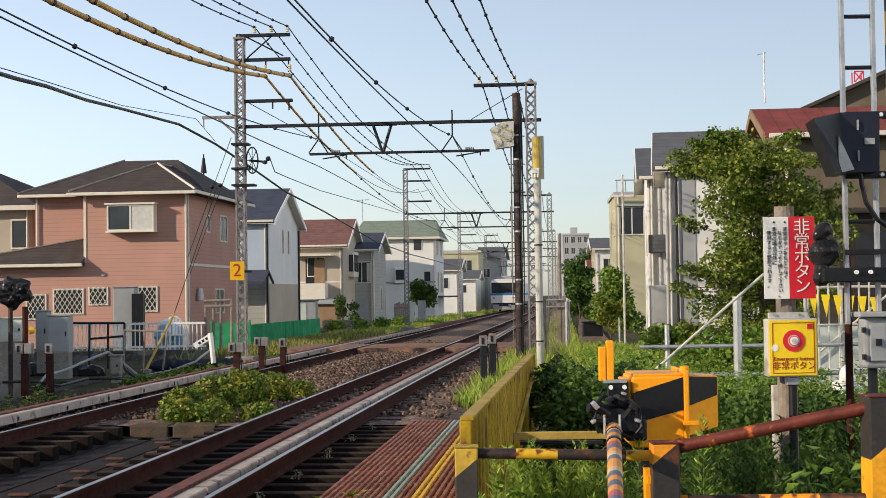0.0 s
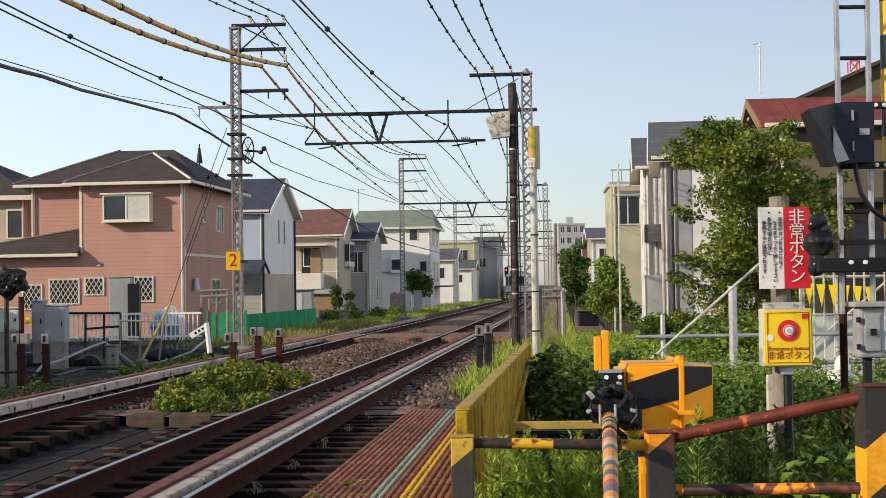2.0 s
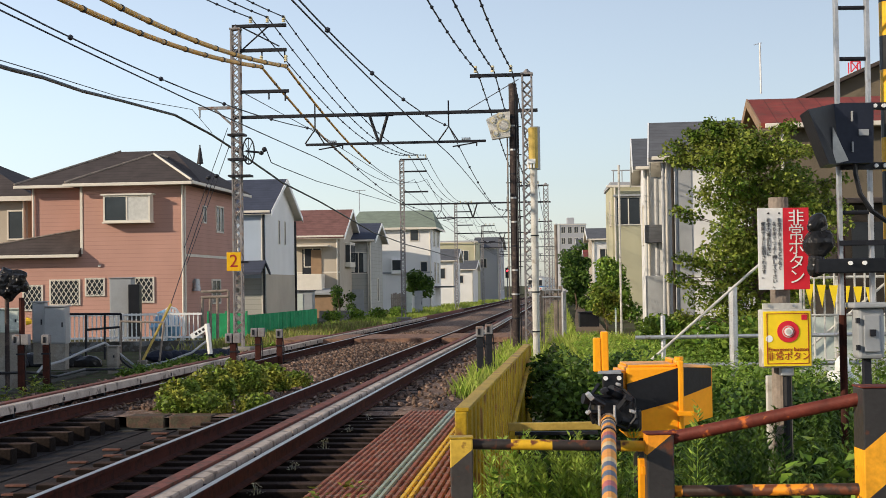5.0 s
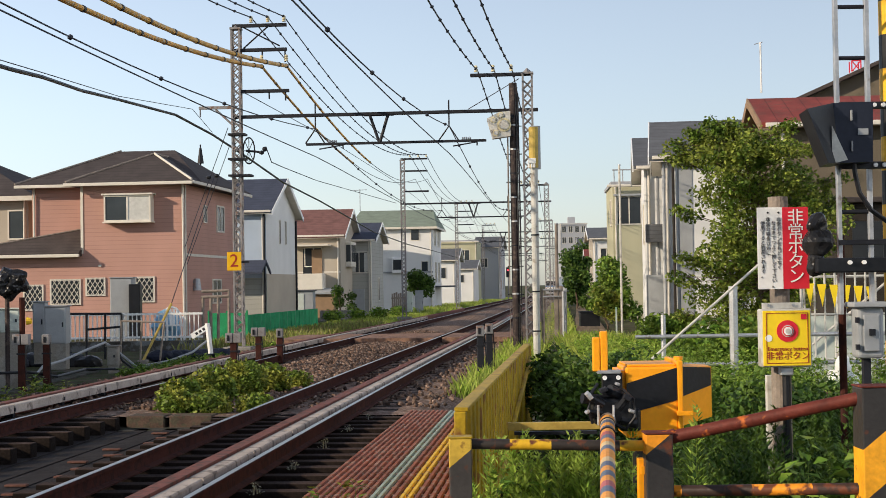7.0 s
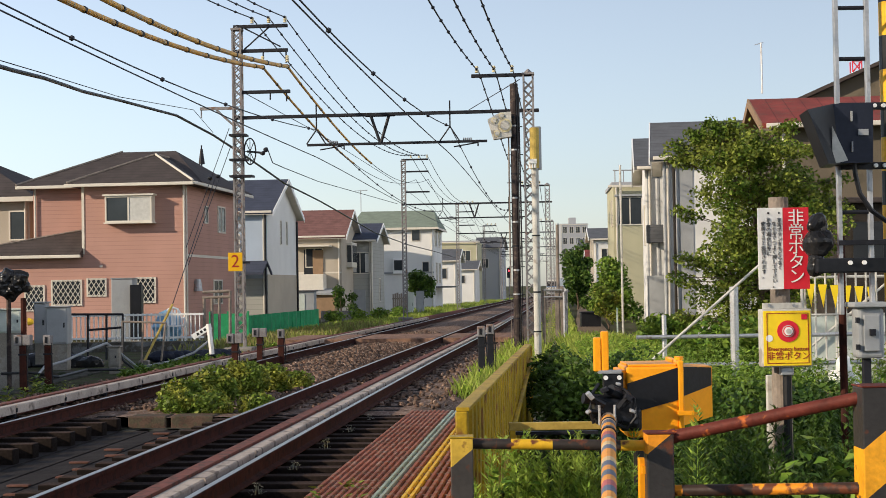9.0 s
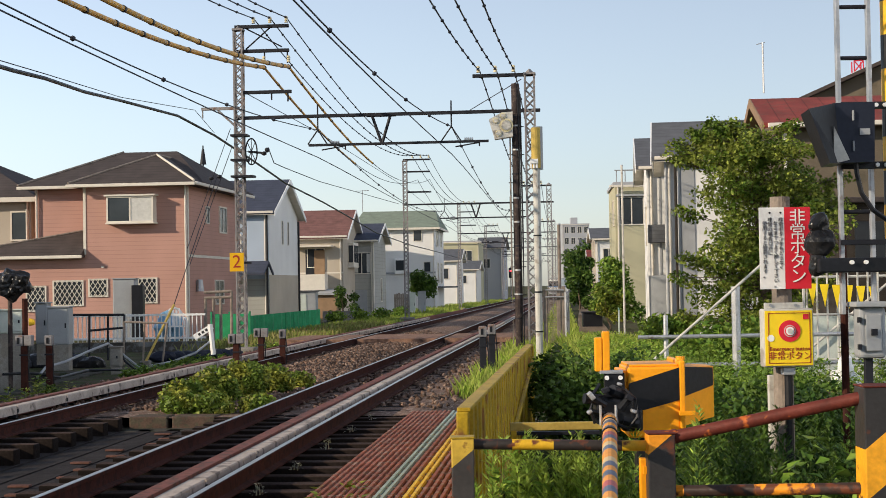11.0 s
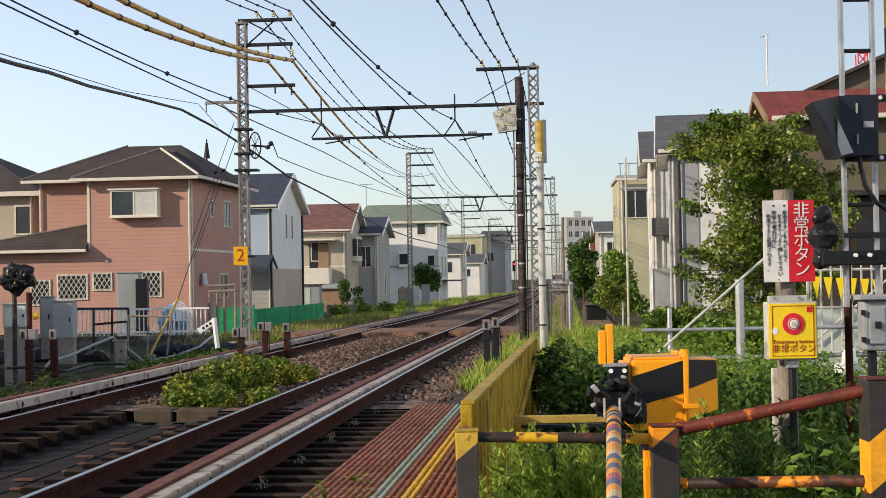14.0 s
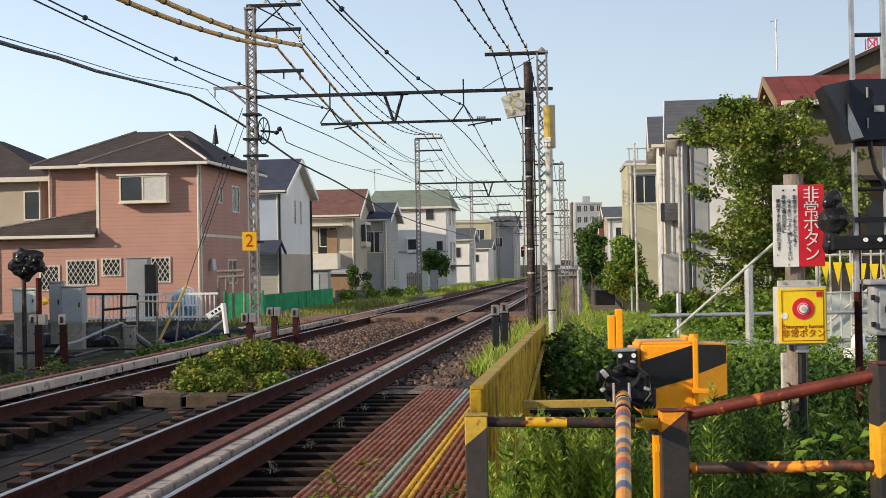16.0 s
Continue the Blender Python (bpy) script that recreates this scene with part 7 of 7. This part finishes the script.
def side_garden():
    t = thing("shed", "dark weathered board shed beside the old house", "shed")
    x = 8.493
    part("wall", boxes((x, x + 4.5, 33, 35, -0.5, 3.1), bevel=0.02), DARKWOOD, t)
    part("roof", boxes((x - 0.2, x + 4.7, 32.8, 35.2, 3.1, 3.22), bevel=0.02), ROOFDARK, t)
    part("window", boxes((x + 0.35, x + 1.4, 32.96, 33.0, 1.9, 2.7), bevel=0.01), TRAINGLASS, t)
    t = thing("timber_stack", "stack of weathered brown boards beside the garden fence", "timber")
    for k in range(5):
        part("board", boxes((4.45 + 0.03 * (k % 2), 5.15 + 0.04 * (k % 3), 18.4, 18.65, -0.42 + 0.11 * k, -0.33 + 0.11 * k), bevel=0.006), PLANK, t)
    part("bearer", boxes((4.6, 4.72, 18.4, 18.65, -0.6, -0.42)), GREYPOST, t)
    for x, y, z, r in ((4.95, 19.3, 0.12, 0.16), (5.15, 19.4, 0.06, 0.17), (5.02, 19.25, 0.34, 0.13)):
        bm = bmesh.new()
        ball(bm, (x, y, z), r, 0.8, 0.7, 1.25, 3)
        for v in bm.verts:
            v.co += v.normal * 0.06 * noise.noise(v.co * 9)
        tagged(part("sack", bm, WHITE), "crumpled white plastic sack beside the boards", "sack", "white sacks")
    tagged(part("slab", boxes((4.7, 5.4, 19.1, 19.55, -0.6, -0.1), bevel=0.02), CONCRETE), "low concrete slab under the sacks", "slab")
    t = thing("greenhouse", "small greenhouse frame with clouded plastic sheet", "greenhouse")
    for x in (5.9, 6.5, 7.1, 7.7):
        part("post", rods([((x, 25.2, -0.4), (x, 25.2, 1.5))], 0.025, 6), POSTWHITE, t)
    part("roof_rail", rods([((5.9, 25.2, 1.5), (7.7, 25.2, 1.5))], 0.025, 6), POSTWHITE, t)
    part("brace", rods([((5.95, 25.15, 0.3), (7.3, 25.15, 1.4))], 0.022, 6), POSTWHITE, t)
    part("sheet", boxes((5.9, 7.7, 25.23, 25.25, -0.3, 0.85)), PALEBOX, t, "clouded pale green plastic sheet")
    t = thing("garden_fence", "green slatted garden fence beside the path", "fence")
    for k in range(9):
        p = Vector((5.402 + 0.055 * k, 48 + 0.5 * k, 0))
        part("slat", boxes((p.x - 0.02, p.x + 0.02, p.y - 0.04, p.y + 0.04, -0.5, 0.62), bevel=0.004), GREENMESH if k % 2 else PALEBOX, t)
    part("rail", rods([((5.402, 48.05, 0.3), (5.402 + 0.44, 52.05, 0.3))], 0.02, 6), PALEBOX, t)
    t = thing("bin", "black low storage box beside the path", "storage box")
    x = 5.904
    part("body", boxes((x - 0.4, x + 0.4, 62, 62.6, -0.5, 0.25), bevel=0.03), BLACK, t)
    part("lid", boxes((x - 0.43, x + 0.43, 61.97, 62.63, 0.25, 0.32), bevel=0.02), DARKSTEEL, t)


side_garden()


# ---- gate machine and railing ----
def gate_machine():
    t = thing("crossing_gate", "orange and black crossing gate machine with a lowered striped arm", "crossing gate")
    x0, x1, xs = 0.959, 1.234, 1.458
    z0, z1 = 0.638, 1.009
    bm = bmesh.new()
    box(bm, x0, x1, 8.0, 8.42, z0, z1, bevel=0.012)
    c = part("cover", bm, ORANGE, t, "orange steel cover")
    part("cover_cap", boxes((x0 + 0.01, x1 - 0.01, 8.02, 8.4, z1, z1 + 0.012), bevel=0.004), ORANGE, t)
    bm = bmesh.new()
    vs = [bm.verts.new(p) for p in ((x1 + 0.012, 8.06, z0 + 0.05), (xs, 8.3, z0 + 0.08), (xs, 8.3, z1 - 0.02), (x1 + 0.012, 8.06, z1 - 0.005), (x1 + 0.012, 8.45, z0 + 0.05), (xs, 8.5, z0 + 0.08), (xs, 8.5, z1 - 0.02), (x1 + 0.012, 8.45, z1 - 0.005))]
    for q in ((0, 1, 2, 3), (7, 6, 5, 4), (0, 4, 5, 1), (1, 5, 6, 2), (2, 6, 7, 3), (3, 7, 4, 0)):
        bm.faces.new([vs[i] for i in q])
    bmesh.ops.recalc_face_normals(bm, faces=bm.faces[:])
    part("side_cover", bm, ORANGE, t, "orange steel side cover")
    part("flange", boxes((x1 - 0.006, x1 + 0.022, 7.985, 8.46, z0 - 0.01, z1 + 0.03), bevel=0.006), ORANGE, t)
    part("left_flange", boxes((x0 - 0.028, x0, 8.03, 8.4, z0 + 0.1, z1 - 0.02), bevel=0.005), ORANGE, t)
    part("latch", boxes((x1 - 0.015, x1 + 0.07, 7.965, 7.985, z0 + 0.115, z0 + 0.14), bevel=0.003), ORANGE, t)
    part("cap_knob", rods([((x1 + 0.008, 8.05, z1 + 0.03), (x1 + 0.008, 8.05, z1 + 0.05))], 0.024, 12), ORANGE, t)
    w = 0.17
    a, b = z0 + 0.125, z0 + 0.195
    part("stripe", slab(((x0 + 0.002, a), (x1 - 0.008, b), (x1 - 0.008, b + w), (x0 + 0.002, a + w - 0.01)), 7.996, 0.003), BLACK, c, "black diagonal stripe")
    part("stripe", slab(((x1 + 0.024, 8.062, b + 0.012), (xs - 0.004, 8.291, b + 0.055), (xs - 0.004, 8.291, z1 - 0.025), (x1 + 0.024, 8.062, b + w + 0.0)), 0, 0.003), BLACK, c, "black diagonal stripe")
    part("pedestal", boxes((x0 + 0.06, x0 + 0.18, 8.15, 8.3, -0.6, z0), bevel=0.01), BLACK, t)
    ax, az = 0.847, 0.738
    hx = 0.879
    part("pivot_plate", boxes((hx - 0.045, hx + 0.06, 7.98, 8.03, 0.767, 0.982), bevel=0.004), BLACK, t, "black pivot plate")
    for u in (hx - 0.033, hx + 0.038):
        part("bolt", rods([((u, 7.968, 0.956), (u, 7.98, 0.956))], 0.012, 10), WHITE, t)
    bm = bmesh.new()
    box(bm, hx - 0.1, hx + 0.1, 7.9, 8.1, 0.717, 0.855, bevel=0.02)
    box(bm, hx + 0.04, hx + 0.15, 7.95, 8.1, 0.677, 0.795, bevel=0.015)
    rod(bm, (hx - 0.16, 7.9, 0.857), (hx + 0.02, 7.95, 0.835), 0.028)
    rod(bm, (hx - 0.12, 7.9, 0.768), (hx, 7.95, 0.788), 0.02)
    rod(bm, (hx + 0.04, 7.93, 0.870), (hx - 0.02, 7.88, 0.900), 0.03)
    part("hinge_block", bm, BLACK, t, "black arm hinge block")
    for u, v, q, turn, m in ((0.752, 0.872, 0.022, 0.9, GALV), (0.742, 0.79, 0.014, -0.7, GALV), (0.948, 0.86, 0.022, 0.5, DARKSTEEL), (0.826, 0.9, 0.02, -0.4, DARKSTEEL), (0.97, 0.79, 0.015, 0.3, GALV), (0.9, 0.93, 0.012, 0.2, GALV)):
        nut = part("clamp_nut", boxes((-q, q, -0.03, 0.03, -q * 0.6, q * 0.6), bevel=0.005), m, t)
        nut.matrix_world = Matrix.Translation((u, 7.87, v)) @ Matrix.Rotation(turn, 4, "Y")
    data_part("cable", *tube([(0.93, 7.9, 0.9), (0.98, 7.86, 0.85), (0.985, 7.85, 0.76), (0.94, 7.86, 0.7), (0.89, 7.88, 0.72)], 0.009, 6), BLACK, t)
    data_part("cable", *tube([(0.8, 7.9, 0.93), (0.76, 7.86, 0.88), (0.745, 7.86, 0.8), (0.77, 7.87, 0.73)], 0.009, 6), BLACK, t)
    for a0, a1, rr in (((0.75, 7.89, 0.87), (0.83, 7.9, 0.82), 0.02), ((0.74, 7.88, 0.79), (0.82, 7.9, 0.78), 0.014), ((0.95, 7.9, 0.86), (0.9, 7.9, 0.8), 0.024), ((1.0, 7.92, 0.72), (0.92, 7.92, 0.74), 0.03)):
        part("link", rods([(a0, a1)], rr, 8), BLACK, t)
    for u in (0.797, 0.876):
        part("u_bolt", rods([((u, 7.85, 0.824), (u, 7.85, 0.722))], 0.007, 8), GALV, t)
    for u, v0, v1 in ((0.806, 0.989, 1.167), (0.846, 0.993, 1.199)):
        part("counterweight", boxes((u - 0.019, u + 0.019, 7.98, 8.03, v0, v1), bevel=0.006), ORANGE, t, "orange upright bar")
    part("weight_bracket", boxes((hx - 0.07, hx + 0.05, 7.97, 8.04, 0.977, 0.995), bevel=0.003), GALV, t)
    # the arm, in bands
    end = Vector((0.21, 1.9, az - 0.03))
    start = Vector((ax, 7.88, az))
    n = 44
    stripe = [mat("orange arm band", (0.72, 0.3, 0.05), 0.55, vary=0.12), mat("blue-grey arm band", (0.1, 0.13, 0.19), 0.5, vary=0.12), mat("cream arm band", (0.62, 0.45, 0.24), 0.5, vary=0.1), mat("faded red arm band", (0.42, 0.1, 0.1), 0.5, vary=0.12)]
    order = (0, 2, 1, 0, 1, 0, 3, 1, 0, 2, 1, 0)
    for k in range(n):
        p, q = start.lerp(end, k / n), start.lerp(end, (k + 1) / n)
        r0, r1 = 0.038 - 0.026 * k / n, 0.038 - 0.026 * (k + 1) / n
        bm = bmesh.new()
        rod(bm, p, q, r0, r1, n=14)
        part("arm_band", bm, stripe[order[k % 12]], t)
    bm = bmesh.new()
    rod(bm, start - (end - start).normalized() * 0.12, start + (end - start).normalized() * 0.02, 0.045, n=14)
    part("arm_socket", bm, GREYPOST, t)
    for k in (0.03, 0.11):
        p = start.lerp(end, k)
        bm = bmesh.new()
        rod(bm, p, start.lerp(end, k + 0.006), 0.0405, n=14)
        part("arm_ring", bm, DARKSTEEL, t)


def post(x0, x1, y0, y1, top, m, label):
    t = thing("railing_post", label, "post", "crossing posts")
    part("post", boxes((x0, x1, y0, y1, -0.7, top), bevel=0.006), m, t)
    part("cap", boxes((x0 - 0.004, x1 + 0.004, y0 - 0.004, y1 + 0.004, top, top + 0.008), bevel=0.003), YELLOW if m is HAZPOST else REDPIPE, t)
    return t


def railing():
    a = post(0.027, 0.137, 7.4, 7.52, 0.708, HAZPOST, "black and yellow square steel railing post")
    b = post(0.954, 1.082, 7.2, 7.33, 0.734, HAZORANGE, "black and orange square steel railing post")
    c = post(1.867, 2.038, 6.8, 6.97, 0.966, HAZTALL, "tall black and orange railing post")
    t = thing("railing", "worn painted pipe railing beside the crossing", "railing")
    part("pipe", rods([((0.130, 7.460, 0.677), (0.973, 7.300, 0.671))], 0.026, 28), HAZPIPE, t, "black and yellow pipe")
    part("pipe", rods([((1.062, 7.260, 0.711), (1.908, 6.900, 0.919))], 0.03, 28), REDPIPE, t, "worn red-brown pipe")
    part("pipe", rods([((1.088, 7.260, 0.460), (1.899, 6.900, 0.507))], 0.027, 28), HAZPIPE2, t, "orange and black pipe")
    part("collar", rods([((1.044, 7.260, 0.709), (1.101, 7.250, 0.722))], 0.035, 28), REDPIPE, t)
    f = thing("support_frame", "rusty yellow angle frame behind the railing", "frame")
    part("angle", boxes((0.374, 0.942, 8.9, 8.95, 0.600, 0.645), bevel=0.004), OCHRE, f)
    part("leg", boxes((0.377, 0.410, 8.9, 8.95, -0.7, 0.600), bevel=0.004), YELLOW, f)
    part("angle", boxes((0.390, 0.933, 9.3, 9.34, 0.534, 0.554)), DARKSTEEL, f)
    g = thing("gate_stand", "orange stand bracket beside the railing post", "bracket")
    part("bracket", boxes((0.928, 0.963, 7.3, 7.36, -0.7, 0.610), bevel=0.004), ORANGE, g)
    part("lug", boxes((0.939, 0.961, 7.27, 7.3, 0.540, 0.577)), ORANGE, g)


gate_machine()
railing()


# ---- long cables ----
def long_cables():
    t = thing("thick_cable", "thick black communication cable slung under a thin wire", "cable")
    pts = [(-5.785, 19.000, 4.369), (-5.927, 21.000, 4.529), (-6.014, 23.000, 4.695), (-6.369, 27.000, 5.008), (-6.566, 31.000, 5.340), (-6.466, 37.000, 5.702), (-6.181, 41.000, 5.614), (-5.901, 46.000, 5.423), (-5.550, 53.000, 5.124), (-5.007, 62.000, 4.967), (-4.616, 68.000, 4.791), (-3.802, 83.000, 4.424), (-2.368, 100.000, 4.187), (-1.052, 118.000, 4.218), (1.984, 150.000, 3.977)]
    data_part("cable", *tube(pts, 0.032, 8), BLACK, t)
    pts = [(-5.785, 19.000, 4.447), (-6.013, 23.000, 4.764), (-6.565, 31.000, 5.410), (-6.380, 39.000, 6.071), (-6.181, 41.000, 5.675)]
    data_part("messenger", *tube(pts, 0.008, 5), WIRE, t)
    t = thing("thin_wire", "thin dark wire falling from the cross arm", "wire")
    pts = [(-5.332, 41.000, 6.747), (-4.514, 55.000, 7.065), (-2.566, 84.000, 7.186), (-0.624, 128.000, 7.531)]
    data_part("wire", *tube(pts, 0.012, 5), WIRE, t)
    t = thing("anchor_wire", "wire with turnbuckle anchored at the tension wheel", "wire")
    pts = [(-4.739, 41.000, 5.258), (-4.704, 42.000, 4.927), (-4.707, 45.000, 5.021), (-4.618, 56.000, 5.377), (-2.581, 84.000, 6.032)]
    data_part("wire", *tube(pts, 0.014, 5), WIRE, t)
    bm = bmesh.new()
    ball(bm, (-4.770, 41.000, 5.198), 0.07, 1, 1, 1, 2)
    part("weight", bm, DARKSTEEL, t)
    t = thing("thin_wire", "thin dark wire crossing behind the low mast", "wire")
    data_part("wire", *tube([(0.722, 41.000, 6.189), (2.053, 40.000, 6.859)], 0.012, 5), WIRE, t)


long_cables()


# ---- what moves ----
def motions():
    rows = []
    for t, y in ((0, 167), (0.5, 180), (1.0, 193.3), (1.5, 206.6), (2.0, 220), (2.5, 233), (3.0, 247), (4.0, 273), (5.0, 300), (6.0, 326), (7.0, 350), (16.0, 350)):
        p = on_line(y + 25, -APART)
        q = on_line(y, -APART)
        rows.append((t, pose(q.x, q.y, q.z, 0, 0, -math.degrees(math.atan2(p.x - q.x, p.y - q.y)))))
    walk(TRAIN, rows)


motions()
